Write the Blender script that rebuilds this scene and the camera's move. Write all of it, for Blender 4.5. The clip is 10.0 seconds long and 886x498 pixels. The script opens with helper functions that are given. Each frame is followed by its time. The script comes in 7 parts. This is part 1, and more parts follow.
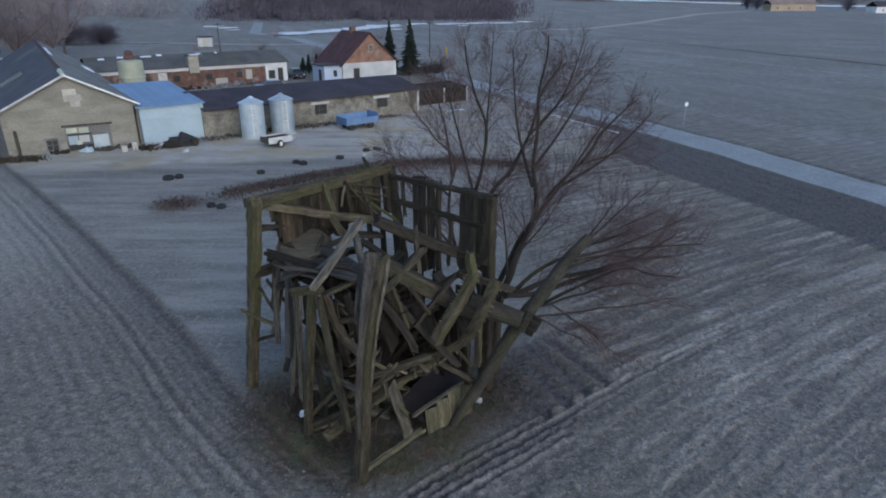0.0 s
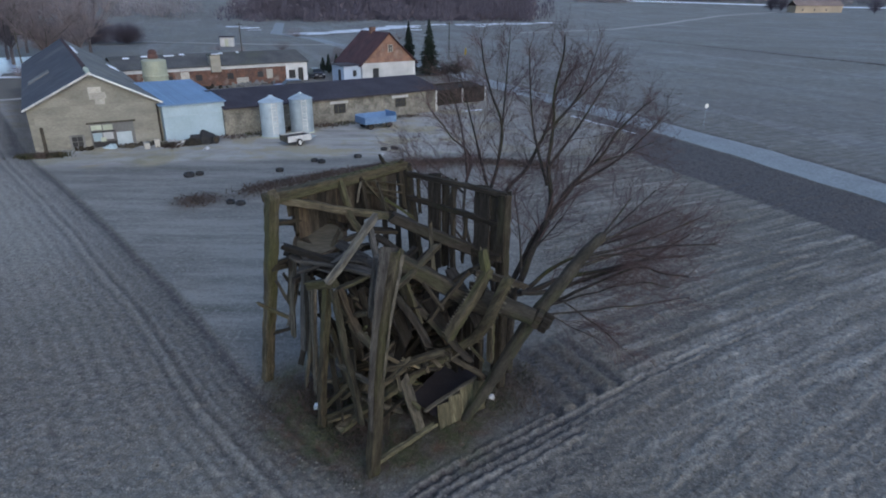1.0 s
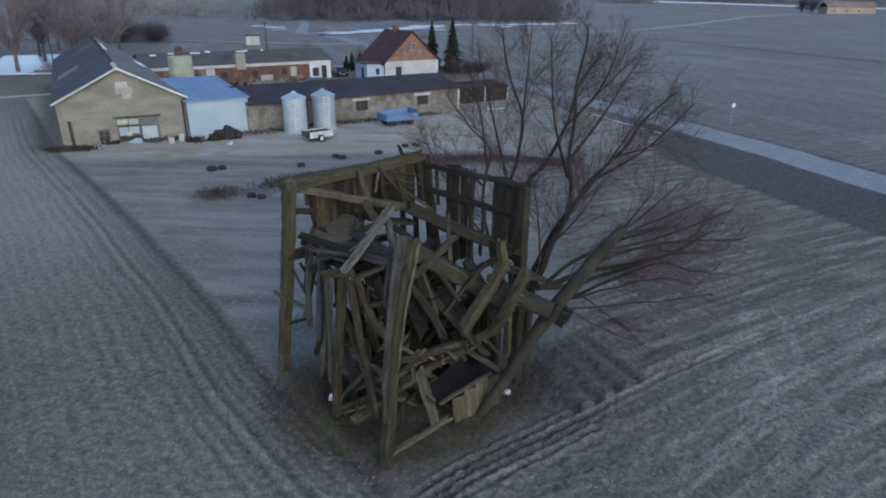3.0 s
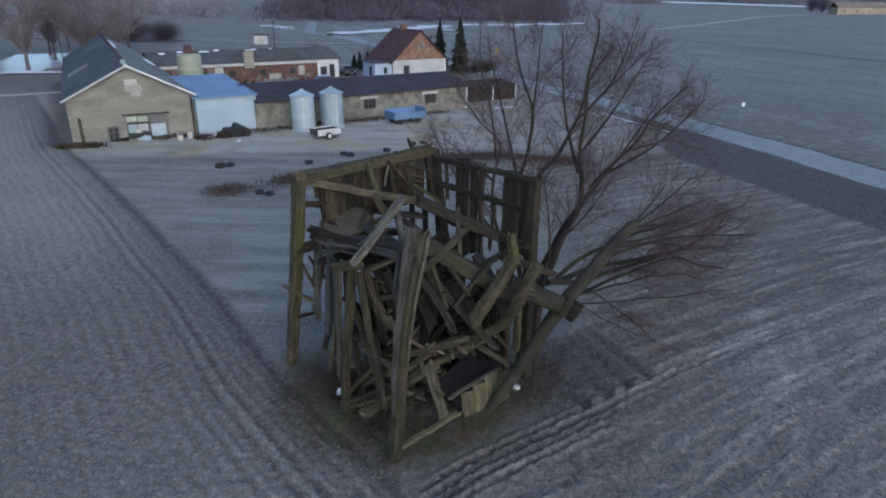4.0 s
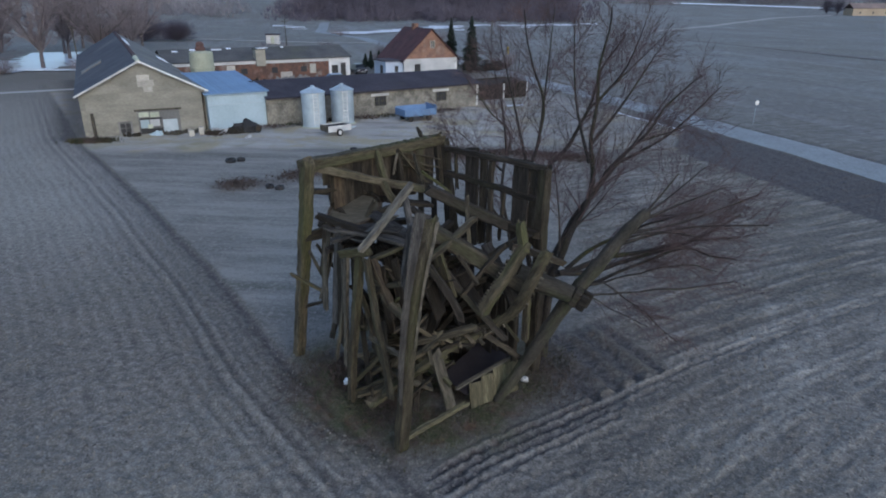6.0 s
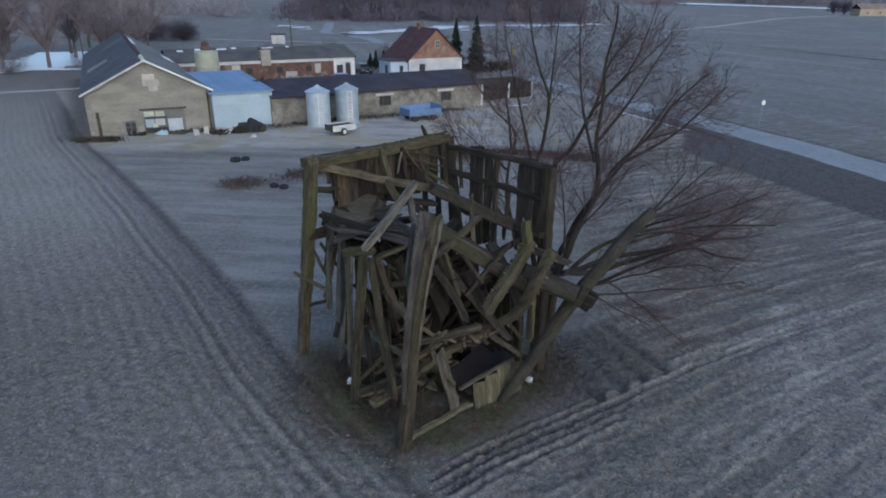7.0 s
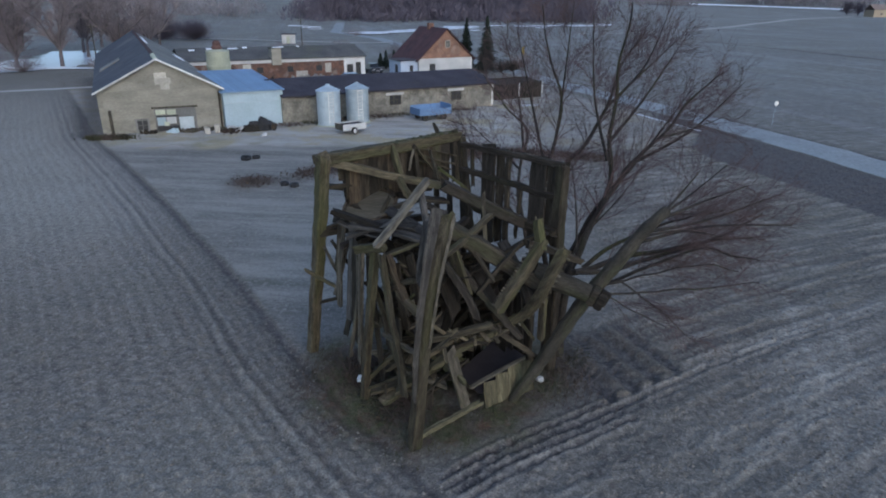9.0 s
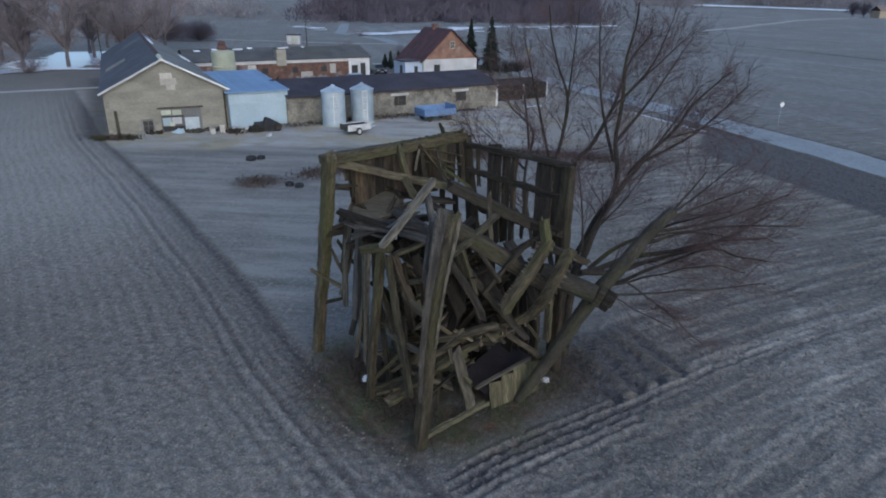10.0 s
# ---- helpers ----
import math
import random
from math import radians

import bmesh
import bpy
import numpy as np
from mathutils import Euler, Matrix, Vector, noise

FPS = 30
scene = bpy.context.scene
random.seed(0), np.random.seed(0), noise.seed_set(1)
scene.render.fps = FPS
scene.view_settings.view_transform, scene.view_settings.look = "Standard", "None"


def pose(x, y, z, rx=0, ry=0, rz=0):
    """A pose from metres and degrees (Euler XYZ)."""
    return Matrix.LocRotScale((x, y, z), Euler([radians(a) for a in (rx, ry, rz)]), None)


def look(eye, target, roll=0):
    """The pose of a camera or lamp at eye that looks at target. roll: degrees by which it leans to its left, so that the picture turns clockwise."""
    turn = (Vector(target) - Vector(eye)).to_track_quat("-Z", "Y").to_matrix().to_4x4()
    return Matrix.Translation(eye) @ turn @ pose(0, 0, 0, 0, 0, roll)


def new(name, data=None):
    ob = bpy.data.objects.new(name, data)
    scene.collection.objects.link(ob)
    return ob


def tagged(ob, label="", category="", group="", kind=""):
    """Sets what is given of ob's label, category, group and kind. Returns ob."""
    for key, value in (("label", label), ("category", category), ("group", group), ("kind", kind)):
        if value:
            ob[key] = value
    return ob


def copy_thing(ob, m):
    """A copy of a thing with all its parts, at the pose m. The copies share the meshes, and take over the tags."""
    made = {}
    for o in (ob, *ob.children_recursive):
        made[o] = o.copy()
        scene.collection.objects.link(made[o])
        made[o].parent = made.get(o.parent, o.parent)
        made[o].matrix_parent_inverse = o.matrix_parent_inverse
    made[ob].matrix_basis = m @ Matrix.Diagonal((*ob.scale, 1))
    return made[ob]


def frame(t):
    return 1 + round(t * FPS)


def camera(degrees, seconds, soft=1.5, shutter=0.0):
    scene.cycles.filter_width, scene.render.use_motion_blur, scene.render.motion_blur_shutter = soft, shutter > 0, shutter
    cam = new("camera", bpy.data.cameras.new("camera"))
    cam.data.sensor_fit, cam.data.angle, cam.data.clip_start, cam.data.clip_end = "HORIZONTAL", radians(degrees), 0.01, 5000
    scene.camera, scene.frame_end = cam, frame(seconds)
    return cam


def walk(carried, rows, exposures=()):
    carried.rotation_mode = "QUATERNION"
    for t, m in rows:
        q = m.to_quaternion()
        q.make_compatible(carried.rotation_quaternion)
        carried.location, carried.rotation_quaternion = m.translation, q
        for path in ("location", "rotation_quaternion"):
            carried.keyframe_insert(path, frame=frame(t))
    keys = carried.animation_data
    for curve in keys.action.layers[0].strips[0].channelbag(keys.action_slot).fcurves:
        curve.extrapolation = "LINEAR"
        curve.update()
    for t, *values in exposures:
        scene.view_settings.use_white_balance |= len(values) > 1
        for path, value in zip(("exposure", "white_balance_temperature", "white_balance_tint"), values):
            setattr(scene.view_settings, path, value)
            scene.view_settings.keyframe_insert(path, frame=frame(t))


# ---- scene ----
cam = camera(71.0, 10.0, soft=1.9)
PATH = [
    (0, (-0.000, 0.000, 12.000), (-0.0000, 1.8544, 11.2508), 0.20),
    (0.5, (0.025, -0.104, 11.975), (-0.0082, 1.7503, 11.2269), 0.24),
    (1, (0.093, -0.199, 11.944), (0.0379, 1.6554, 11.1972), 0.29),
    (1.5, (0.166, -0.232, 11.895), (0.0936, 1.6224, 11.1491), 0.31),
    (2, (0.204, -0.197, 11.809), (0.1157, 1.6569, 11.0628), 0.36),
    (2.5, (0.212, -0.140, 11.718), (0.1055, 1.7125, 10.9725), 0.38),
    (4, (0.098, -0.095, 11.410), (-0.0445, 1.7560, 10.6658), 0.41),
    (4.5, (0.086, -0.116, 11.294), (-0.0640, 1.7347, 10.5511), 0.45),
    (5, (0.106, -0.120, 11.178), (-0.0529, 1.7303, 10.4363), 0.47),
    (5.5, (0.134, -0.110, 11.086), (-0.0330, 1.7404, 10.3445), 0.47),
    (7, (0.129, 0.006, 10.954), (-0.0592, 1.8544, 10.2137), 0.49),
    (7.5, (0.108, 0.026, 10.933), (-0.0873, 1.8737, 10.1922), 0.49),
    (8, (0.088, 0.041, 10.912), (-0.1146, 1.8881, 10.1719), 0.49),
    (8.5, (0.065, 0.048, 10.887), (-0.1438, 1.8942, 10.1469), 0.52),
    (9, (0.041, 0.044, 10.856), (-0.1739, 1.8897, 10.1168), 0.57),
    (9.5, (0.024, 0.046, 10.844), (-0.1972, 1.8911, 10.1057), 0.55),
    (10, (-0.016, 0.043, 10.835), (-0.2432, 1.8885, 10.0982), 0.57),
]
walk(cam, [(t, look(eye, target, roll)) for t, eye, target, roll in PATH], [(0, 0.50, 5860, 10), (10, 0.50, 5860, 10)])

# world and light: a dull winter evening, blue sky light with hardly any sun
world = bpy.data.worlds.new("sky")
scene.world = world
world.use_nodes = True
wn = world.node_tree
sky = wn.nodes.new("ShaderNodeTexSky")
sky.sky_type = "NISHITA"
sky.sun_disc = False
sky.sun_elevation = radians(24)
sky.sun_rotation = radians(150)
wn.links.new(sky.outputs[0], wn.nodes["Background"].inputs[0])
wn.nodes["Background"].inputs[1].default_value = 0.15
sun_data = bpy.data.lights.new("sun", "SUN")
sun_data.energy, sun_data.angle, sun_data.color = 0.42, radians(60), (1.0, 0.95, 0.88)
sun = new("sun", sun_data)
sun.matrix_world = look((14, -22, 22), (0, 0, 0))


# materials
def material(name, colour, rough=0.9, colour2=None, scale=4.0, stretch=(1, 1, 1), bump=0.3, fine=40.0, vary=0.25, metal=0.0, coords="Object", patch=None, patch_at=0.55, patch_scale=0.6, spread=(0.8, 1.2)):
    """Two noises mix two colours, a third lays patches of another colour; the fine one also gives relief."""
    m = bpy.data.materials.new(name)
    m.use_nodes = True
    t = m.node_tree
    bsdf = t.nodes["Principled BSDF"]
    bsdf.inputs["Roughness"].default_value = rough
    bsdf.inputs["Metallic"].default_value = metal
    if rough > 0.8:
        bsdf.inputs["Specular IOR Level"].default_value = 0.2
    tc = t.nodes.new("ShaderNodeTexCoord")
    mp = t.nodes.new("ShaderNodeMapping")
    mp.inputs["Scale"].default_value = stretch
    t.links.new(tc.outputs[coords], mp.inputs[0])
    info = t.nodes.new("ShaderNodeObjectInfo")
    off = t.nodes.new("ShaderNodeVectorMath")
    off.operation = "MULTIPLY_ADD"
    off.inputs[1].default_value = (37, 53, 71)
    t.links.new(info.outputs["Random"], off.inputs[0])
    t.links.new(mp.outputs[0], off.inputs[2])

    def tex(s, detail=4.0):
        n = t.nodes.new("ShaderNodeTexNoise")
        n.inputs["Scale"].default_value = s
        n.inputs["Detail"].default_value = detail
        t.links.new(off.outputs[0], n.inputs["Vector"])
        return n

    def ramp(n, a, b):
        r = t.nodes.new("ShaderNodeMapRange")
        r.inputs["From Min"].default_value, r.inputs["From Max"].default_value = a, b
        t.links.new(n.outputs[0], r.inputs["Value"])
        return r

    def mix(fac, a, b, kind="MIX"):
        x = t.nodes.new("ShaderNodeMix")
        x.data_type, x.blend_type = "RGBA", kind
        t.links.new(fac.outputs[0], x.inputs["Factor"]) if hasattr(fac, "outputs") else setattr(x.inputs["Factor"], "default_value", fac)
        for sock, v in ((x.inputs["A"], a), (x.inputs["B"], b)):
            t.links.new(v, sock) if hasattr(v, "node") else setattr(sock, "default_value", (*v, 1))
        return x.outputs["Result"]

    colour2 = colour2 or tuple(c * 0.6 for c in colour)
    out = mix(ramp(tex(scale), 0.35, 0.65), colour, colour2)
    if patch:
        out = mix(ramp(tex(patch_scale, 5.0), patch_at, patch_at + 0.22), out, patch)
    grain = tex(fine, 3.0)
    lo, hi = 1 - vary, 1 + vary
    g = ramp(grain, 0.3, 0.7)
    g.inputs["To Min"].default_value, g.inputs["To Max"].default_value = lo, hi
    tone = t.nodes.new("ShaderNodeVectorMath")
    tone.operation = "SCALE"
    t.links.new(out, tone.inputs[0])
    t.links.new(g.outputs[0], tone.inputs["Scale"])
    r = t.nodes.new("ShaderNodeMapRange")
    r.inputs["To Min"].default_value, r.inputs["To Max"].default_value = spread
    t.links.new(info.outputs["Random"], r.inputs["Value"])
    tone2 = t.nodes.new("ShaderNodeVectorMath")
    tone2.operation = "SCALE"
    t.links.new(tone.outputs[0], tone2.inputs[0])
    t.links.new(r.outputs[0], tone2.inputs["Scale"])
    t.links.new(tone2.outputs[0], bsdf.inputs["Base Color"])
    if bump:
        b = t.nodes.new("ShaderNodeBump")
        b.inputs["Strength"].default_value = bump
        b.inputs["Distance"].default_value = 0.02
        t.links.new(grain.outputs[0], b.inputs["Height"])
        t.links.new(b.outputs[0], bsdf.inputs["Normal"])
    return m


def wood(name, a, b, patch=None, patch_at=0.55):
    a, b = tuple(v * k for v, k in zip(a, (1.24, 1.17, 1.04))), tuple(v * k for v, k in zip(b, (0.90, 0.84, 0.76)))
    return material(name, a, 0.9, b, 2.6, (3, 3, 0.4), 0.8, 11.0, 0.36, patch=patch, patch_at=patch_at, patch_scale=0.8, spread=(0.66, 1.22))


MOSS = (0.068, 0.071, 0.031)
wood_moss = wood("mossy_wood", (0.086, 0.078, 0.059), (0.042, 0.038, 0.030), MOSS, 0.50)
wood_mosstop = wood("moss_covered_wood", (0.072, 0.065, 0.046), (0.040, 0.037, 0.028), (0.062, 0.061, 0.032), 0.46)
wood_dark = wood("dark_wood", (0.047, 0.042, 0.035), (0.027, 0.024, 0.021), (0.050, 0.053, 0.028), 0.58)
wood_black = wood("near_black_wood", (0.035, 0.032, 0.030), (0.022, 0.020, 0.019), (0.036, 0.039, 0.024), 0.58)
wood_grey = wood("weathered_wood", (0.100, 0.094, 0.083), (0.052, 0.050, 0.046), MOSS, 0.58)
wood_slate = wood("grey_board", (0.069, 0.068, 0.070), (0.037, 0.037, 0.039))
wood_pale = wood("pale_wood", (0.135, 0.130, 0.118), (0.080, 0.077, 0.072))
wood_lichen = wood("lichened_wood", (0.125, 0.120, 0.085), (0.078, 0.074, 0.052), (0.088, 0.092, 0.052), 0.50)
wood_tan = wood("tan_wood", (0.116, 0.101, 0.076), (0.066, 0.057, 0.043), MOSS, 0.54)
wood_brown = wood("brown_wood", (0.072, 0.058, 0.044), (0.040, 0.032, 0.026))
bark = material("bark", (0.055, 0.048, 0.042), 0.95, (0.031, 0.028, 0.026), 3, (1, 1, 0.4), 0.5, 20, 0.3, patch=(0.06, 0.066, 0.022), patch_at=0.55, patch_scale=0.7)
trunk_bark = material("mossy_bark", (0.050, 0.045, 0.037), 0.95, (0.027, 0.025, 0.021), 2.2, (2, 2, 0.6), 0.6, 14, 0.3, patch=(0.054, 0.058, 0.032), patch_at=0.50, patch_scale=0.9)
# twigs and limbs far off are paled, so distance haze sits in their colour
hazed_twigs = material("hazed_twig_bark", (0.245, 0.208, 0.212), 0.95, (0.185, 0.160, 0.166), 0.4, bump=0)
hazed_limb = material("hazed_limb_bark", (0.15, 0.128, 0.128), 0.95, (0.11, 0.095, 0.098), 0.4, bump=0)
twig_bark = material("twig_bark", (0.130, 0.088, 0.085), 0.9, (0.078, 0.057, 0.056), 1.5, bump=0)
plaster = material("grey_render", (0.305, 0.286, 0.240), 0.95, (0.232, 0.219, 0.185), 0.9, (0.5, 0.5, 1.6), 0.3, 9, 0.14, patch=(0.36, 0.34, 0.295), patch_at=0.56, patch_scale=0.35)
fieldstone = material("fieldstone_wall", (0.295, 0.278, 0.240), 0.95, (0.165, 0.155, 0.135), 1.6, (1, 1, 1), 0.6, 6, 0.25, patch=(0.36, 0.335, 0.27), patch_at=0.54, patch_scale=0.5)
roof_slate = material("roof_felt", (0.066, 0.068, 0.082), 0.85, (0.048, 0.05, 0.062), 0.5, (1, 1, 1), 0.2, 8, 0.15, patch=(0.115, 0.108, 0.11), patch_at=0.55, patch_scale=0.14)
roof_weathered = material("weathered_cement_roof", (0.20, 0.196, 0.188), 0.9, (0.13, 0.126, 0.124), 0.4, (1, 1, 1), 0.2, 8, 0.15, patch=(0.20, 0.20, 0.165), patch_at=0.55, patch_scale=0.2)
roof_felt = material("bitumen_roof", (0.058, 0.052, 0.064), 0.85, (0.040, 0.036, 0.046), 0.4, (1, 1, 1), 0.2, 5, 0.15, patch=(0.08, 0.07, 0.07), patch_at=0.6, patch_scale=0.2)
roof_cement = material("dark_cement_roof", (0.098, 0.097, 0.096), 0.9, (0.066, 0.066, 0.068), 0.4, (1, 1, 1), 0.2, 6, 0.2, patch=(0.082, 0.084, 0.066), patch_at=0.52, patch_scale=0.25)
roof_tile = material("red_roof_tiles", (0.082, 0.042, 0.044), 0.85, (0.056, 0.033, 0.036), 0.7, (1, 1, 1), 0.3, 12, 0.2)
blue_sheet = material("blue_roof_sheet", (0.20, 0.31, 0.47), 0.55, (0.165, 0.265, 0.41), 0.4, (1, 1, 1), 0.05, 6, 0.06)
pale_sheet = material("pale_blue_sheet", (0.40, 0.50, 0.56), 0.6, (0.33, 0.42, 0.47), 0.4, (1, 1, 1), 0.05, 6, 0.06)
galvanised = material("galvanised_steel", (0.47, 0.54, 0.59), 0.45, (0.37, 0.43, 0.48), 1.2, (1, 1, 1), 0.05, 10, 0.08, metal=0.35)
white_wash = material("whitewash", (0.60, 0.60, 0.60), 0.9, (0.46, 0.465, 0.47), 0.6, (1, 1, 1), 0.1, 9, 0.06)
pale_blue_wash = material("pale_blue_wash", (0.52, 0.60, 0.72), 0.9, (0.45, 0.52, 0.64), 0.6, (1, 1, 1), 0.1, 9, 0.06)
brick_red = material("red_brick", (0.225, 0.122, 0.09), 0.92, (0.13, 0.085, 0.072), 1.4, (1, 1, 1), 0.3, 14, 0.3, patch=(0.38, 0.33, 0.29), patch_at=0.54, patch_scale=0.5)
brick_orange = material("orange_brick", (0.27, 0.155, 0.112), 0.92, (0.17, 0.105, 0.082), 0.9, (1, 1, 1), 0.3, 6, 0.22, patch=(0.27, 0.21, 0.18), patch_at=0.56, patch_scale=0.6)
concrete = material("pale_concrete", (0.50, 0.52, 0.40), 0.9, (0.40, 0.42, 0.33), 0.8, (1, 1, 1), 0.2, 8, 0.1)
rust = material("rust", (0.17, 0.095, 0.082), 0.9, (0.11, 0.07, 0.064), 2.0)
dark_glass = material("dark_opening", (0.025, 0.027, 0.03), 0.35, (0.02, 0.02, 0.024), 2, bump=0)
white_paint = material("white_paint", (0.66, 0.66, 0.65), 0.5, (0.50, 0.50, 0.50), 1.0, bump=0.05)
blue_paint = material("blue_paint", (0.13, 0.22, 0.38), 0.6, (0.10, 0.17, 0.30), 1.0, bump=0.05, patch=(0.10, 0.09, 0.10), patch_at=0.66)
rubber = material("black_rubber", (0.018, 0.018, 0.02), 0.8, (0.03, 0.03, 0.032), 3, bump=0.1)
car_paint = material("dark_car_paint", (0.02, 0.022, 0.035), 0.3, (0.02, 0.022, 0.03), 1, bump=0)
asphalt = material("asphalt", (0.325, 0.352, 0.365), 0.75, (0.262, 0.284, 0.298), 0.35, (1, 1, 1), 0.3, 6, 0.25, patch=(0.22, 0.23, 0.25), patch_at=0.58, patch_scale=0.22)
lane_dust = material("lane_gravel", (0.40, 0.39, 0.37), 0.95, (0.33, 0.32, 0.30), 0.3)
snow = material("old_snow", (0.78, 0.80, 0.84), 0.8, (0.65, 0.68, 0.74), 0.3, bump=0.1)
ice = material("pond_ice", (0.50, 0.56, 0.66), 0.3, (0.40, 0.45, 0.55), 0.1, bump=0.05)
spruce_green = material("spruce_needles", (0.022, 0.03, 0.022), 0.9, (0.014, 0.02, 0.016), 1.0, bump=0)
bramble = material("dry_bramble", (0.105, 0.078, 0.066), 0.95, (0.066, 0.052, 0.045), 0.8, bump=0)
dry_grass = material("dry_grass", (0.070, 0.076, 0.042), 0.95, (0.080, 0.066, 0.046), 0.8, bump=0)
# the far woods' bluish tint holds distance haze; the scrub is paled as well
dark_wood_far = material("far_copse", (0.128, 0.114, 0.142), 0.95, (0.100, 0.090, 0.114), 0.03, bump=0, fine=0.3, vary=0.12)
hazed_wood_far = material("hazed_far_wood", (0.27, 0.255, 0.275), 0.95, (0.21, 0.198, 0.215), 0.03, bump=0, fine=0.3, vary=0.3)
earth_floor = material("black_earth", (0.038, 0.033, 0.036), 0.95, (0.029, 0.025, 0.028), 2, bump=0.4)


# mesh helpers
def part(name, bm, mat, parent=None, label=""):
    me = bpy.data.meshes.new(name)
    bm.to_mesh(me)
    bm.free()
    me.materials.append(mat)
    ob = new(name, me)
    if parent:
        ob.parent = parent
    return tagged(ob, label)


def thing(name, label, category, at=None, group="", kind=""):
    ob = new(name)
    ob.empty_display_size = 0.2
    if at is not None:
        ob.matrix_world = at
    return tagged(ob, label, category, group, kind)


def box(x0, x1, y0, y1, z0, z1, bevel=0.0, bm=None):
    bm = bm or bmesh.new()
    vs = [bm.verts.new((x, y, z)) for x in (x0, x1) for y in (y0, y1) for z in (z0, z1)]
    fs = [bm.faces.new([vs[i] for i in f]) for f in ((0, 1, 3, 2), (4, 6, 7, 5), (0, 4, 5, 1), (2, 3, 7, 6), (0, 2, 6, 4), (1, 5, 7, 3))]
    if bevel:
        edges = list({e for f in fs for e in f.edges})
        bmesh.ops.bevel(bm, geom=edges, offset=bevel, segments=1, affect="EDGES")
    return bm


def prism(points, x0, x1, bm=None):
    """A closed outline in the y-z plane, drawn out along x."""
    bm = bm or bmesh.new()
    a = [bm.verts.new((x0, y, z)) for y, z in points]
    b = [bm.verts.new((x1, y, z)) for y, z in points]
    bm.faces.new(a[::-1])
    bm.faces.new(b)
    for i in range(len(a)):
        j = (i + 1) % len(a)
        bm.faces.new((a[i], a[j], b[j], b[i]))
    bmesh.ops.recalc_face_normals(bm, faces=bm.faces)
    return bm


def tube(points, radii, sides=8, bm=None, caps=True):
    bm = bm or bmesh.new()
    rings = []
    side = None
    for i, p in enumerate(points):
        p = Vector(p)
        d = (Vector(points[min(i + 1, len(points) - 1)]) - Vector(points[max(i - 1, 0)])).normalized()
        side = d.orthogonal().normalized() if side is None else (side - d * side.dot(d)).normalized()
        up = d.cross(side)
        rings.append([bm.verts.new(p + (side * math.cos(k * math.tau / sides) + up * math.sin(k * math.tau / sides)) * radii[i]) for k in range(sides)])
    for a, b in zip(rings, rings[1:]):
        for k in range(sides):
            bm.faces.new((a[k], a[(k + 1) % sides], b[(k + 1) % sides], b[k]))
    if caps:
        bm.faces.new(rings[0][::-1])
        bm.faces.new(rings[-1])
    return bm


def lathe(profile, sides=24, bm=None, caps=True):
    """A turned form about z from (radius, height) pairs."""
    bm = bm or bmesh.new()
    rings = [[bm.verts.new((r * math.cos(k * math.tau / sides), r * math.sin(k * math.tau / sides), z)) for k in range(sides)] for r, z in profile]
    for a, b in zip(rings, rings[1:]):
        for k in range(sides):
            bm.faces.new((a[k], a[(k + 1) % sides], b[(k + 1) % sides], b[k]))
    if caps:
        bm.faces.new(rings[0][::-1])
        bm.faces.new(rings[-1])
    return bm


def frame_at(x, y, ux, uy, z=0.0):
    """A pose whose x runs along (ux, uy) on the ground."""
    return pose(x, y, z, 0, 0, math.degrees(math.atan2(uy, ux)))


# ground: one sheet out to the horizon
def lattice(x, y, seed):
    """Smooth random values at whole coordinates, blended between."""
    xi, yi = np.floor(x).astype(np.int64), np.floor(y).astype(np.int64)
    fx, fy = x - xi, y - yi
    fx, fy = fx * fx * (3 - 2 * fx), fy * fy * (3 - 2 * fy)

    def h(a, b):
        n = (a * 374761393 + b * 668265263 + seed * 144665) & 0xFFFFFFFF
        n = ((n ^ (n >> 13)) * 1274126177) & 0xFFFFFFFF
        return ((n ^ (n >> 16)) & 0xFFFF) / 65535.0
    return (h(xi, yi) * (1 - fx) + h(xi + 1, yi) * fx) * (1 - fy) + (h(xi, yi + 1) * (1 - fx) + h(xi + 1, yi + 1) * fx) * fy


def rough_noise(x, y, size, seed, octaves=3):
    v, a, tot = 0, 1.0, 0
    for k in range(octaves):
        v = v + a * (lattice(x / size * 2 ** k, y / size * 2 ** k, seed + k) - 0.5)
        tot += a
        a *= 0.55
    return v / tot * 2


def along(x, y, line):
    """Signed distance to a polyline (left of it: positive) and the distance run along it."""
    best = np.full(x.shape, 1e9)
    sign, run, s0 = np.ones(x.shape), np.zeros(x.shape), 0.0
    for k, ((ax, ay), (bx, by)) in enumerate(zip(line, line[1:])):
        dx, dy = bx - ax, by - ay
        n = math.hypot(dx, dy)
        t = ((x - ax) * dx + (y - ay) * dy) / n
        lo, hi = (-1e9 if k == 0 else 0), (1e9 if k == len(line) - 2 else n)
        tc = np.clip(t, lo, hi)
        px, py = x - ax - tc * dx / n, y - ay - tc * dy / n
        d = np.hypot(px, py)
        near = d < best
        best = np.where(near, d, best)
        sign = np.where(near, np.where(dx * (y - ay) - dy * (x - ax) >= 0, 1.0, -1.0), sign)
        run = np.where(near, s0 + tc, run)
        s0 += n
    return best * sign, run


def step(a, b, v):
    t = np.clip((v - a) / (b - a), 0, 1)
    return t * t * (3 - 2 * t)


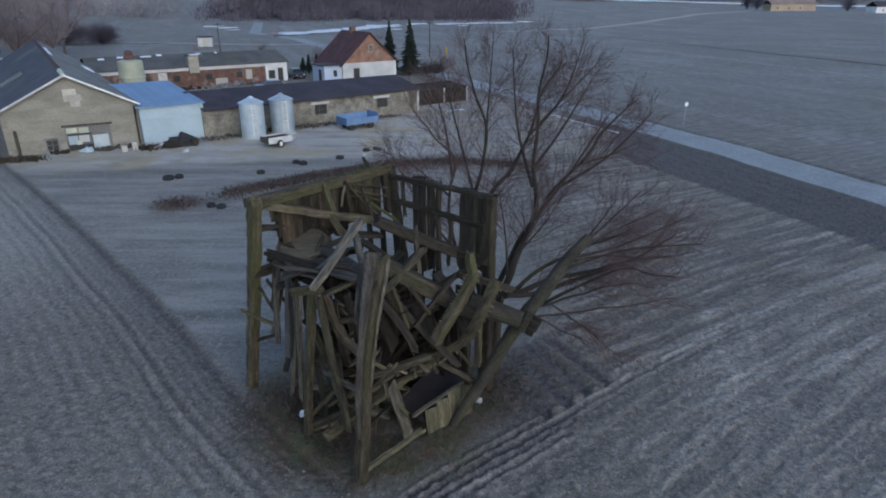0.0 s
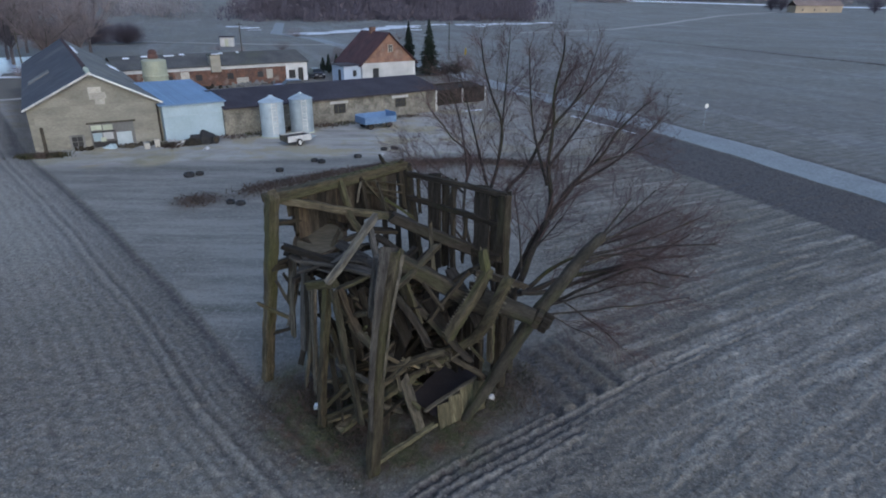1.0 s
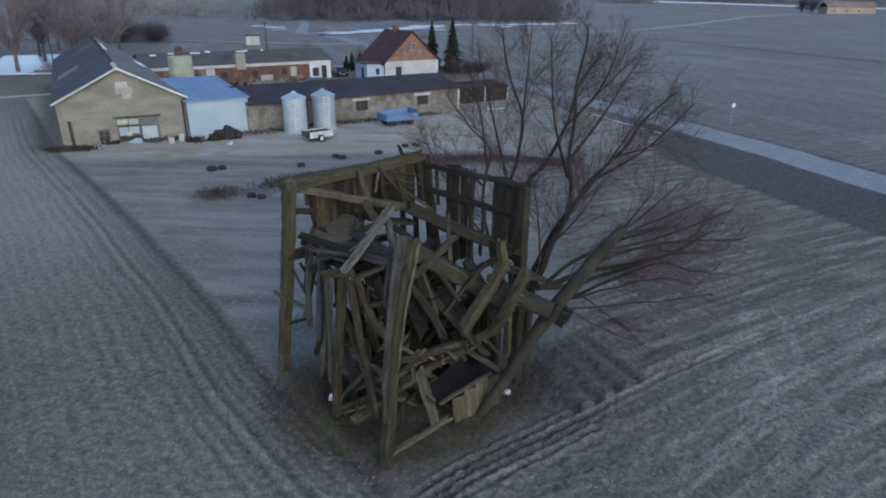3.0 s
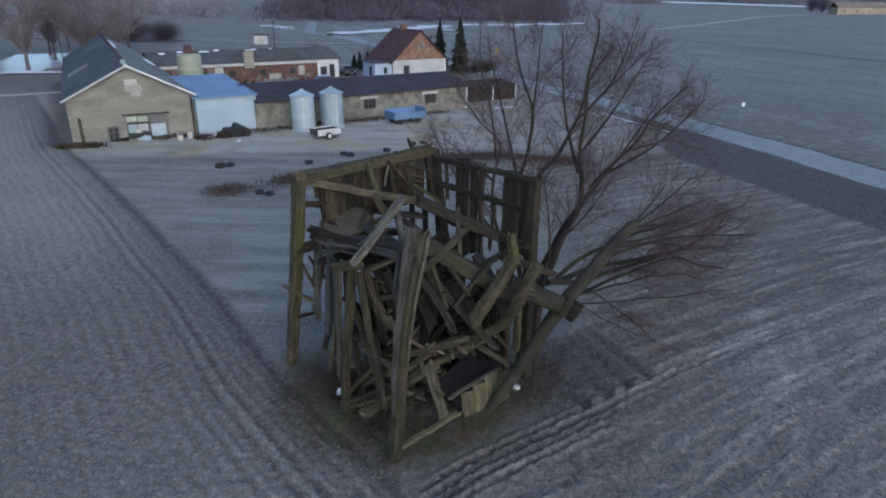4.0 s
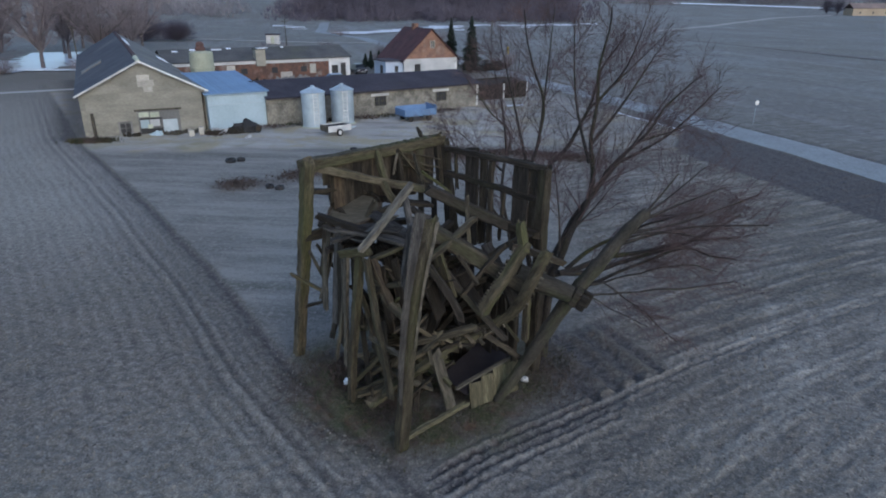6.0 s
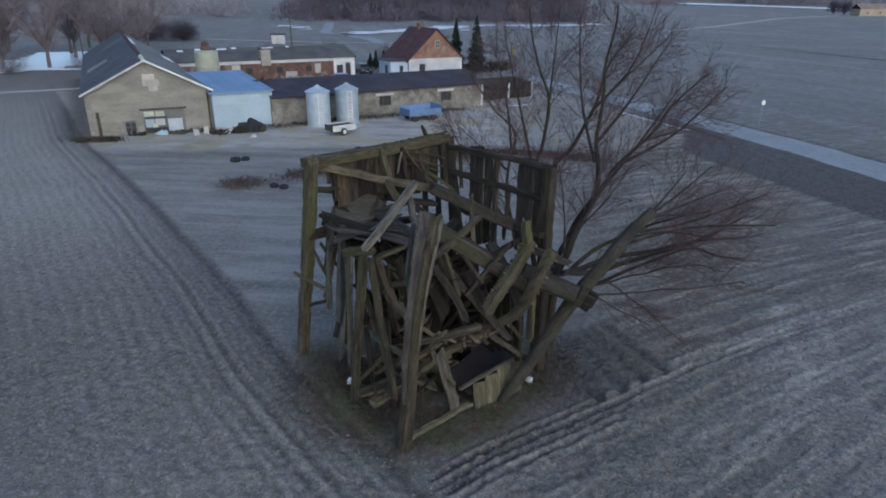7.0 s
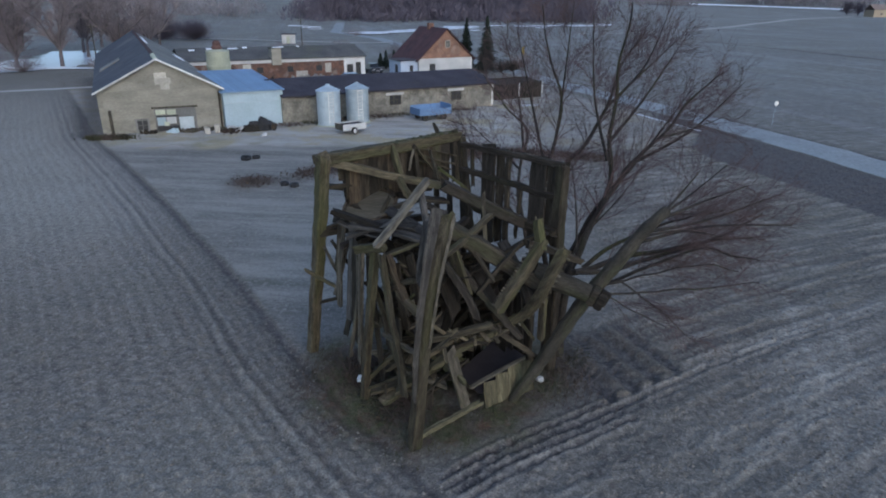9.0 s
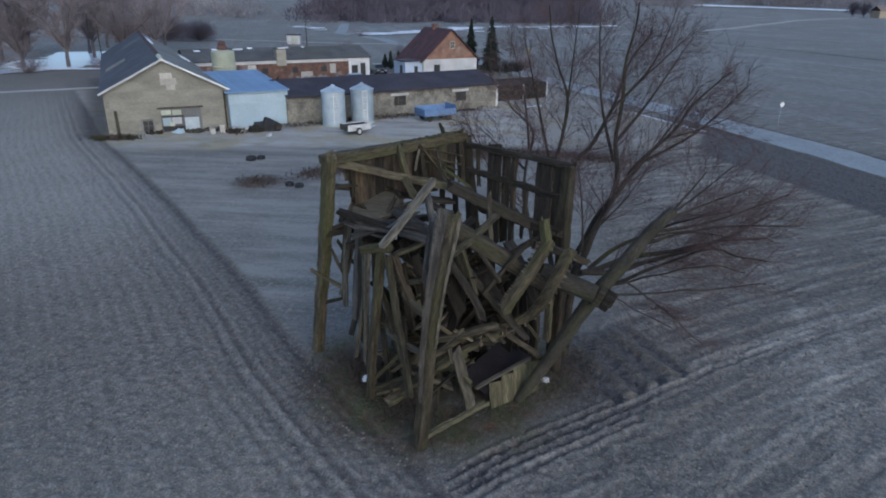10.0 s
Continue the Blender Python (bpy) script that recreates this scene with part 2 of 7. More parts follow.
TRACK = [(-62.0, 80.6), (-53.6, 70.6), (-44.6, 59.6), (-39.2, 52.8), (-35.4, 48.2), (-30.9, 43.5), (-24.9, 37.3), (-19.9, 31.9), (-16.0, 27.5), (-13.1, 24.4), (-10.5, 21.4), (-8.2, 18.5), (-6.8, 16.8), (-1.4, 11.3), (3.5, 6.2)]
TREAD = [(6.35, 19.35), (6.75, 19.1), (7.25, 19.0), (7.95, 19.15)]
ARCS = ([(12.3, 24.3), (12.1, 22.3), (11.7, 20.5), (11.4, 18.6), (11.2, 17.2), (10.8, 15.9), (10.3, 15.0)], TREAD, [(11.1, 24.2), (10.7, 22.3), (10.3, 20.4), (10.2, 18.9), (9.9, 17.4), (9.4, 16.2)])
BOUND = [(-1.75, 12.05), (-0.1, 13.6), (3.15, 16.1), (6.25, 18.6), (9.85, 21.2), (14.2, 24.1), (30.0, 33.5)]
ROAD = [(43.0, 2.0), (34.4, 25.0), (27.46, 43.9), (24.65, 52.2), (22.17, 58.1), (19.17, 65.6), (14.4, 76.0), (4.5, 97), (-9, 128), (-30, 168), (-46, 205), (-68, 236), (-84, 300)]
VERGE = [(29.0, 14.0), (19.64, 36.6), (17.0, 43.1), (14.54, 48.3), (14.3, 52.5), (16.2, 58.2), (14.9, 64.2), (12.9, 68.4)]
BANK = [(-14.2, 39.0), (-9.3, 43.2), (-4.6, 46.6), (0.7, 48.0), (7.2, 46.6)]
YARD = [(-36, 44.5), (-24, 45.5), (-14, 48.5), (-6, 50.0), (3, 50.5), (15, 51)]


def land(x, y):
    """Height and surface of the land: gravel, dark earth, green, brown, straw."""
    r = np.hypot(x, y)
    dt, rt = along(x, y, TRACK)        # left of the track: negative is the west field
    db, rb = along(x, y, BOUND)
    dr, rr = along(x, y, ROAD)
    dv, _ = along(x, y, VERGE)
    dy, ry = along(x, y, YARD)
    wob = rough_noise(x, y, 3.0, 11)
    near = 1 - step(60, 120, r)
    z = 0.05 * rough_noise(x, y, 9.0, 3) * near + 0.035 * rough_noise(x, y, 0.55, 5) * near + 0.03 * rough_noise(x, y, 0.16, 8, 2) * (1 - step(25, 45, r))
    # west field: drilled rows beside the track
    west = step(-0.15, 0.15, -dt + 0.08 * wob)
    rows = 0.5 + 0.5 * np.cos(math.tau * (dt + 0.10 * wob + 0.10 * rough_noise(x, y, 0.5, 93)) / 0.56)
    fade = 0.55 + 0.45 * np.exp(np.minimum(dt, 0) / 5.0)
    clod = rough_noise(x, y, 0.35, 21)
    z = z + west * near * (0.018 * rows * fade + 0.040 * clod)
    ribs = np.cos(math.tau * (dt + 0.06 * wob) / 0.40) * step(-2.9, -2.4, dt) * (1 - step(-0.5, -0.3, dt)) * near
    z = z + 0.030 * ribs
    # wheel ruts of the track
    rut = 1.25 * np.exp(-((dt - 0.10 + 0.08 * wob) / 0.22) ** 2) + 0.35 * np.exp(-((dt + 0.5 + 0.1 * wob) / 0.5) ** 2) + 0.45 * np.exp(-((dt + 1.35 + 0.1 * wob) / 0.14) ** 2) + 0.4 * np.exp(-((dt + 1.95 + 0.1 * wob) / 0.14) ** 2)
    z = z - 0.07 * rut * near
    # east field: furrows along its border, the first ones deep
    south = step(-0.1, 0.2, -db + 0.08 * wob)
    ridge = 0.5 + 0.5 * np.cos(math.tau * (db + 0.13 + 0.03 * wob + 0.05 * rough_noise(x, y, 0.22, 71)) / 0.31)
    ridge = np.clip(ridge + 0.25 * rough_noise(x, y, 0.9, 113) - 0.22 * np.exp(-((db + 0.62) / 0.16) ** 2), 0, 1)
    drawn = np.clip(0.5 + 1.3 * rough_noise(rb * 0.08, db, 0.22, 79, 3), 0, 1)     # streaks drawn out along the rows
    fine_rows = np.cos(math.tau * (db + 0.05 * wob + 0.01 * rb) / 0.44) * np.clip(0.6 + 1.2 * rough_noise(x, y, 3.0, 83), 0, 1)
    rows2 = np.clip(0.32 + 0.24 * np.cos(math.tau * (db + 0.10 * wob + 0.02 * rb) / 1.25) + 0.20 * fine_rows + 0.75 * (drawn - 0.5), 0, 1)
    deep = step(-0.12, 0.05, -db) * (1 - step(1.15, 1.55, -db)) * (1 - step(6.0, 6.6, rb)) + 0.6 * step(0.25, 0.35, -db) * (1 - step(0.9, 1.1, -db)) * step(6.0, 6.6, rb) * (1 - 0.8 * step(14, 26, rb))
    east = step(0.2, 0.8, dt) * near
    z = z + east * south * (0.036 * rows2 + (0.085 * (ridge - 0.5) + 0.050 * rough_noise(x, y, 0.17, 97, 2)) * deep + 0.035 * clod)
    # ploughed corner between the ruin and the furrows
    n = 0.87 * x + 0.49 * y + 0.10 * wob
    furrow = 0.5 - 0.5 * np.cos(math.tau * (n - 11.57) / 0.97)
    corner = step(10.1, 10.4, n) * (1 - step(13.75, 13.95, n)) * step(-0.42, -0.25, db) * (1 - step(2.6, 4.0, db + 0.8 * wob)) * step(1.5, 2.4, x)
    z = z + corner * (0.15 * (furrow - 0.5) + 0.06 * clod)
    south = south * (1 - corner)
    deep = deep * (1 - corner)
    # field between the border and the yard: rows that bend with distance
    plot = east * (1 - south) * step(1.6, 4.6, x - 0.6 + 0.9 * wob) * (1 - corner)
    ridge2 = np.clip(0.36 + 0.24 * np.cos(math.tau * (db + 0.0012 * rb * rb + 0.30 * wob + 0.5 * rough_noise(x, y, 9.0, 73)) / 1.15) + 0.18 * fine_rows + 0.8 * (drawn - 0.5), 0, 1)
    z = z + plot * (0.055 * ridge2 + 0.035 * clod)
    # trodden turf between the track and the ruin
    turf = step(0.25, 0.5, dt + 0.1 * wob) * (1 - plot) * (1 - south) * (1 - corner) * near
    z = z * (1 - 0.45 * turf)
    # verge of dark earth beside the road, and the road's bed
    verge = step(0.0, 0.5, -dv + 0.2 * wob) * step(2.3, 2.9, dr) * (1 - step(62, 72, y))
    road = 1 - step(2.1, 2.5, np.abs(dr))
    z = z * (1 - road) - 0.02 * road
    z = z + verge * (0.05 * rough_noise(x, y, 1.2, 31) + 0.03 * np.cos(math.tau * (dv + 0.3 * wob) / 1.3))
    far_east = step(2.4, 3.2, -dr)
    # yard of trodden gravel
    yard = step(-0.8, 1.0, dy + 0.9 * wob + 0.8 * rough_noise(x, y, 7.0, 41)) * (1 - west) * (1 - step(-0.6, 0.5, -dv + 0.2 * wob) * step(2, 3, dr)) * (1 - step(88, 100, r)) * (1 - far_east)
    z = z * (1 - 0.6 * yard)
    mound = np.exp(-(np.hypot((x + 16.6) / 1.7, (y - 36.8) / 1.7) + 0.25 * wob) ** 4)
    z = z + 0.12 * mound
    lee, rl = along(x, y, [(-36.0, 48.2), (-62.5, 86.6)])
    lee = np.exp(-((lee + 0.6 + 0.4 * wob) / 1.5) ** 2) * step(-2, 1, rl) * (1 - step(46, 50, rl))
    dk, _ = along(x, y, BANK)
    bank = np.exp(-((dk + 0.5 * wob) / 1.5) ** 2) * step(-15.5, -14.0, x) * (1 - step(7.0, 8.5, x)) * (0.75 + 0.4 * wob)
    z = z + 0.15 * bank
    # bank round the ruin
    round_mill = np.hypot((x + 2.1) * 0.9, (y - 16.6) * 0.95) + 0.5 * wob
    mill = 1 - step(2.6, 4.4, round_mill)
    trodden = (1 - step(4.0, 7.5, round_mill)) * step(0.2, 0.6, dt) * (1 - mill)
    z = z + 0.06 * mill
    # rising land far off
    hill = step(230, 900, y - 0.35 * x) * 26 * (0.55 + 0.45 * step(-500, 300, -x)) + step(600, 2500, r) * 40
    z = z + hill + 2.0 * rough_noise(x, y, 160, 51) * step(200, 420, r)
    gravel = yard * (1 - 0.5 * step(-4, 4, x))
    # brown tangle beside the ruin, with some shade put into its darkening
    shaded_tangle = 1 - step(0.6, 1.9, np.hypot((x - 2.7) * 0.7, (y - 18.6) * 0.75) + 0.6 * wob)
    foot, rf = along(x, y, [(-22.4, 55.2), (-4.6, 69.2)])
    litter = np.exp(-((foot - 0.2 + 0.7 * wob) / 0.9) ** 2) * step(-1, 1, rf) * (1 - step(22, 24, rf))
    turf = turf * (1 - yard)
    dark = np.clip(verge + 0.46 * east * south * deep * (1 - ridge) + 0.30 * east * south * (1 - rows2) ** 2 + 0.40 * plot * (1 - ridge2) ** 2 + 0.20 * west * near * (1 - rows) * fade * np.clip(0.6 + 1.4 * rough_noise(x, y, 2.0, 91), 0, 1) + 1.0 * corner * (1 - furrow) ** 2 + 0.10 * shaded_tangle + 0.62 * rut * near + 0.25 * mill + 0.45 * trodden + 0.7 * np.exp(-((np.abs(dr) - 2.45 + 0.12 * wob) / 0.40) ** 2) * (1 - step(70, 110, r)) + 0.8 * lee + 0.55 * litter + 0.12 * step(-3.4, -2.4, dt) * (1 - step(-0.1, 0.2, dt)) * near, 0, 1)
    olive = yard * step(-0.12, 0.45, rough_noise(x, y, 3.2, 95, 4)) * (1 - step(46, 54, y))
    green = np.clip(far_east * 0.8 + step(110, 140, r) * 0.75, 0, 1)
    # the wide faint term browns the ground under the tree
    brown = np.clip(mound * 0.95 + 0.8 * bank + 0.35 * np.exp(-(np.hypot(x - 1.6, y - 16.7) / 1.3) ** 2) + 0.25 * shaded_tangle + 0.10 * corner + 0.16 * (1 - step(2.5, 6.0, np.hypot(x - 4.5, (y - 20.0) * 0.8) + 0.8 * wob)) + 0.4 * mill * (1 - green), 0, 1)
    marks = 0.0
    for line in ARCS:
        da, ra = along(x, y, line)
        span = sum(math.dist(p, q) for p, q in zip(line, line[1:]))
        marks = marks + np.exp(-((da + 0.05 * wob) / 0.17) ** 2) * step(0, 0.8, ra) * (1 - step(span - 0.8, span, ra)) * np.clip(0.55 + 0.35 * np.cos(math.tau * ra / 0.22), 0, 1)
    straw = np.clip(0.5 * marks + east * south * (0.95 * rows2 * np.clip(0.6 + 0.9 * rough_noise(x, y, 4.0, 76), 0, 1) + 0.95 * deep * ridge) + plot * ridge2 * 0.9 * np.clip(0.55 + 0.9 * rough_noise(x, y, 2.2, 75), 0, 1) + 0.60 * west * near * step(22, 42, r) + 0.22 * west * (1 - step(12, 20, r)) + 0.20 * east * south + 0.22 * np.clip(ribs, 0, 1) + west * near * 0.36 * rows * fade * np.clip(0.6 + 0.6 * rough_noise(x, y, 2.4, 77), 0, 1), 0, 1)
    dark = dark * (1 - 0.6 * np.clip(marks, 0, 1))
    moss = mill * np.clip(0.85 + 0.7 * rough_noise(x, y, 0.8, 101), 0, 1)
    return z, dict(gravel=gravel, olive=olive, moss=moss, dark=dark, green=green, brown=brown, straw=straw, turf=turf)


def build_ground():
    radii = np.concatenate([[0.0001], np.linspace(1.5, 6.5, 6)[:-1], 6.5 * np.exp(np.arange(0, math.log(75 / 6.5), 0.0046)), 75 * np.exp(np.arange(0, math.log(420 / 75), 0.012)), 420 * np.exp(np.arange(0, math.log(4600 / 420), 0.07))])
    ang = np.concatenate([np.radians(np.arange(-50, 58, 0.145)), np.radians(np.linspace(58, 310, 40)[:-1])])   # turned left from +y
    nr, na = len(radii), len(ang)
    rr, aa = np.meshgrid(radii, ang, indexing="ij")
    x, y = -np.sin(aa) * rr + 0.4, np.cos(aa) * rr - 0.6
    z, layers = land(x, y)
    co = np.stack([x, y, z], -1).reshape(-1, 3)
    i, j = np.meshgrid(np.arange(nr - 1), np.arange(na), indexing="ij")
    k = (j + 1) % na
    quads = np.stack([i * na + j, (i + 1) * na + j, (i + 1) * na + k, i * na + k], -1).reshape(-1, 4)
    quads = quads[:, ::-1]
    me = bpy.data.meshes.new("ground")
    me.vertices.add(len(co))
    me.vertices.foreach_set("co", co.astype(np.float32).ravel())
    me.loops.add(quads.size)
    me.loops.foreach_set("vertex_index", quads.astype(np.int32).ravel())
    me.polygons.add(len(quads))
    me.polygons.foreach_set("loop_start", np.arange(0, quads.size, 4, dtype=np.int32))
    me.polygons.foreach_set("use_smooth", np.ones(len(quads), dtype=bool))
    me.update(calc_edges=True)
    for name, v in layers.items():
        at = me.attributes.new(name, "FLOAT", "POINT")
        at.data.foreach_set("value", v.astype(np.float32).ravel())
    return me


def ground_material():
    m = bpy.data.materials.new("winter_field")
    m.use_nodes = True
    t = m.node_tree
    bsdf = t.nodes["Principled BSDF"]
    bsdf.inputs["Roughness"].default_value = 0.95
    bsdf.inputs["Specular IOR Level"].default_value = 0.15
    geo = t.nodes.new("ShaderNodeNewGeometry")

    def tex(s, detail=4.0, rough=0.6):
        n = t.nodes.new("ShaderNodeTexNoise")
        n.inputs["Scale"].default_value, n.inputs["Detail"].default_value, n.inputs["Roughness"].default_value = s, detail, rough
        t.links.new(geo.outputs["Position"], n.inputs["Vector"])
        return n.outputs[0]

    def ramp(v, a, b, lo=0.0, hi=1.0):
        r = t.nodes.new("ShaderNodeMapRange")
        for key, value in (("From Min", a), ("From Max", b), ("To Min", lo), ("To Max", hi)):
            r.inputs[key].default_value = value
        t.links.new(v, r.inputs["Value"])
        return r.outputs[0]

    def mix(fac, a, b):
        x = t.nodes.new("ShaderNodeMix")
        x.data_type = "RGBA"
        t.links.new(fac, x.inputs["Factor"])
        for sock, v in ((x.inputs["A"], a), (x.inputs["B"], b)):
            if isinstance(v, tuple):
                sock.default_value = (*v, 1)
            else:
                t.links.new(v, sock)
        return x.outputs["Result"]

    def layer(name):
        n = t.nodes.new("ShaderNodeAttribute")
        n.attribute_name = name
        return n.outputs["Fac"]

    def times(a, b):
        n = t.nodes.new("ShaderNodeMath")
        n.operation = "MULTIPLY"
        t.links.new(a, n.inputs[0])
        t.links.new(b, n.inputs[1])
        return n.outputs[0]

    big, mid, small, tiny = tex(0.09), tex(0.7), tex(5.0, 5.0, 0.72), tex(20.0, 3.0)
    soil = mix(ramp(mid, 0.3, 0.7), (0.136, 0.124, 0.111), (0.176, 0.162, 0.142))
    lump = tex(2.4, 4.0, 0.65)
    soil = mix(ramp(lump, 0.48, 0.36, 0, 0.8), soil, (0.100, 0.090, 0.083))
    soil = mix(ramp(lump, 0.54, 0.64, 0, 0.7), soil, (0.222, 0.204, 0.178))
    soil = mix(ramp(tex(0.35, 4.0, 0.6), 0.48, 0.62, 0, 0.5), soil, (0.180, 0.158, 0.138))
    soil = mix(ramp(small, 0.50, 0.62, 0, 0.85), soil, (0.262, 0.244, 0.216))
    soil = mix(ramp(small, 0.43, 0.33, 0, 0.7), soil, (0.078, 0.070, 0.066))
    soil = mix(ramp(tiny, 0.62, 0.68, 0, 0.6), soil, (0.34, 0.32, 0.28))
    soil = mix(ramp(big, 0.4, 0.65, 0, 0.35), soil, (0.125, 0.125, 0.10))
    soil = mix(times(layer("straw"), ramp(small, 0.3, 0.6, 0.2, 1)), soil, (0.38, 0.36, 0.325))
    # far fields' grass, paled and blued: distance haze is put into its colours
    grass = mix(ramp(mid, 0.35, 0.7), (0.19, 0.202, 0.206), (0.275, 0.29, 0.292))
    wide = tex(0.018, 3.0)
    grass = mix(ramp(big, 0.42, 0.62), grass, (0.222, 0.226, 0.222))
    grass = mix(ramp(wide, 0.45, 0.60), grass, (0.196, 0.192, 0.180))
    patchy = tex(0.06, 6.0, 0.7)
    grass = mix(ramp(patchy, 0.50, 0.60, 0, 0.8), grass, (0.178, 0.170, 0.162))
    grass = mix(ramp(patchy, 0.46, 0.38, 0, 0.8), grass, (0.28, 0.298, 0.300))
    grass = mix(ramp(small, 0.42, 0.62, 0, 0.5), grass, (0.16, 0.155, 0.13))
    streak = t.nodes.new("ShaderNodeMapping")
    streak.inputs["Rotation"].default_value = (0, 0, radians(-36))
    streak.inputs["Scale"].default_value = (0.10, 0.62, 1)
    t.links.new(geo.outputs["Position"], streak.inputs[0])
    band = t.nodes.new("ShaderNodeTexNoise")
    band.inputs["Scale"].default_value, band.inputs["Detail"].default_value, band.inputs["Roughness"].default_value = 1.0, 7.0, 0.68
    t.links.new(streak.outputs[0], band.inputs["Vector"])
    band = band.outputs[0]
    gravel = mix(ramp(mid, 0.35, 0.68), (0.375, 0.355, 0.325), (0.285, 0.268, 0.244))
    gravel = mix(ramp(band, 0.42, 0.60), gravel, (0.43, 0.41, 0.38))
    gravel = mix(ramp(band, 0.42, 0.34, 0, 0.7), gravel, (0.195, 0.178, 0.150))
    gravel = mix(ramp(tex(0.22, 5.0, 0.7), 0.49, 0.60, 0, 0.85), gravel, (0.365, 0.310, 0.195))
    gravel = mix(ramp(small, 0.52, 0.7), gravel, (0.42, 0.40, 0.375))
    grass = mix(ramp(band, 0.45, 0.62, 0, 0.5), grass, (0.19, 0.18, 0.15))
    bout = t.nodes.new("ShaderNodeMapping")          # broad streaks of the drill's passes beside the road
    bout.vector_type = "TEXTURE"
    bout.inputs["Rotation"].default_value = (0, 0, radians(111))
    bout.inputs["Scale"].default_value = (75, 4.5, 1)
    t.links.new(geo.outputs["Position"], bout.inputs[0])
    passes = t.nodes.new("ShaderNodeTexNoise")
    passes.inputs["Scale"].default_value, passes.inputs["Detail"].default_value, passes.inputs["Roughness"].default_value = 1.0, 4.0, 0.6
    t.links.new(bout.outputs[0], passes.inputs["Vector"])
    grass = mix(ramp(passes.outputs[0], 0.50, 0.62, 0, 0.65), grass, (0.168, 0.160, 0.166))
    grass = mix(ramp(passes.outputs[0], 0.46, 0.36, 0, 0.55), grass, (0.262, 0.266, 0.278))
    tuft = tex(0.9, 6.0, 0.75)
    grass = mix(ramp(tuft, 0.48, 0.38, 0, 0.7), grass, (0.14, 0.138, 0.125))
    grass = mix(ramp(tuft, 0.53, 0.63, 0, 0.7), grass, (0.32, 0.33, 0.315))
    sod = mix(ramp(mid, 0.35, 0.68), (0.170, 0.163, 0.150), (0.212, 0.202, 0.186))
    sod = mix(ramp(band, 0.46, 0.60, 0, 0.9), sod, (0.285, 0.275, 0.252))
    sod = mix(ramp(band, 0.42, 0.32, 0, 0.6), sod, (0.125, 0.12, 0.102))
    sod = mix(ramp(small, 0.44, 0.32, 0, 0.6), sod, (0.105, 0.10, 0.092))
    sod = mix(ramp(small, 0.52, 0.62, 0, 0.8), sod, (0.30, 0.285, 0.26))
    out = mix(layer("turf"), soil, sod)
    out = mix(layer("gravel"), out, gravel)
    out = mix(times(layer("olive"), ramp(mid, 0.3, 0.6, 0.3, 0.9)), out, (0.27, 0.25, 0.165))
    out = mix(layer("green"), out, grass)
    out = mix(layer("brown"), out, (0.085, 0.062, 0.048))
    out = mix(layer("dark"), out, mix(ramp(small, 0.4, 0.62), (0.066, 0.062, 0.064), (0.14, 0.131, 0.127)))
    mossy = mix(ramp(mid, 0.42, 0.58), (0.074, 0.053, 0.041), (0.070, 0.080, 0.036))
    mossy = mix(ramp(tex(1.6, 4.0, 0.7), 0.52, 0.62, 0, 0.8), mossy, (0.112, 0.066, 0.046))
    out = mix(layer("moss"), out, mix(ramp(small, 0.46, 0.66, 0, 0.8), mossy, (0.120, 0.108, 0.076)))
    tone = t.nodes.new("ShaderNodeVectorMath")
    tone.operation = "SCALE"
    t.links.new(out, tone.inputs[0])
    t.links.new(ramp(tiny, 0.25, 0.75, 0.72, 1.28), tone.inputs["Scale"])
    t.links.new(tone.outputs[0], bsdf.inputs["Base Color"])
    b = t.nodes.new("ShaderNodeBump")
    b.inputs["Strength"].default_value, b.inputs["Distance"].default_value = 0.9, 0.07
    t.links.new(small, b.inputs["Height"])
    b2 = t.nodes.new("ShaderNodeBump")
    b2.inputs["Strength"].default_value, b2.inputs["Distance"].default_value = 0.5, 0.015
    t.links.new(tiny, b2.inputs["Height"])
    t.links.new(b.outputs[0], b2.inputs["Normal"])
    t.links.new(b2.outputs[0], bsdf.inputs["Normal"])
    return m


ground = tagged(new("ground", build_ground()), "grey-brown winter fields with furrows and clods", "ground", kind="structure")
ground.data.materials.append(ground_material())


def strip(name, line, half, lift, mat, label, category, jag=0.0):
    bm = bmesh.new()
    pts = []
    for (ax, ay), (bx, by) in zip(line, line[1:]):
        n = max(2, int(math.hypot(bx - ax, by - ay) / 2.0))
        pts += [(ax + (bx - ax) * k / n, ay + (by - ay) * k / n) for k in range(n)]
    pts.append(line[-1])
    flat = []
    for i, (x, y) in enumerate(pts):
        (ax, ay), (bx, by) = pts[max(i - 2, 0)], pts[min(i + 2, len(pts) - 1)]
        n = math.hypot(bx - ax, by - ay)
        nx, ny = -(by - ay) / n, (bx - ax) / n
        for s in (-1, -0.5, 0, 0.5, 1):
            w = half * s + (jag * random.uniform(-1, 1) if abs(s) == 1 else 0)
            flat.append((x + nx * w, y + ny * w, lift * (1 - 0.5 * abs(s))))
    heights = np.maximum(land(np.array([p[0] for p in flat]), np.array([p[1] for p in flat]))[0], -0.02)
    vs = [bm.verts.new((px, py, float(h) + up)) for (px, py, up), h in zip(flat, heights)]
    rows = [vs[k:k + 5] for k in range(0, len(vs), 5)]
    for a, b in zip(rows, rows[1:]):
        for k in range(4):
            bm.faces.new((a[k], a[k + 1], b[k + 1], b[k])).smooth = True
    bmesh.ops.recalc_face_normals(bm, faces=bm.faces)
    if sum(f.normal.z for f in bm.faces) < 0:
        bmesh.ops.reverse_faces(bm, faces=bm.faces)
    return tagged(part(name, bm, mat), label, category, kind="structure")


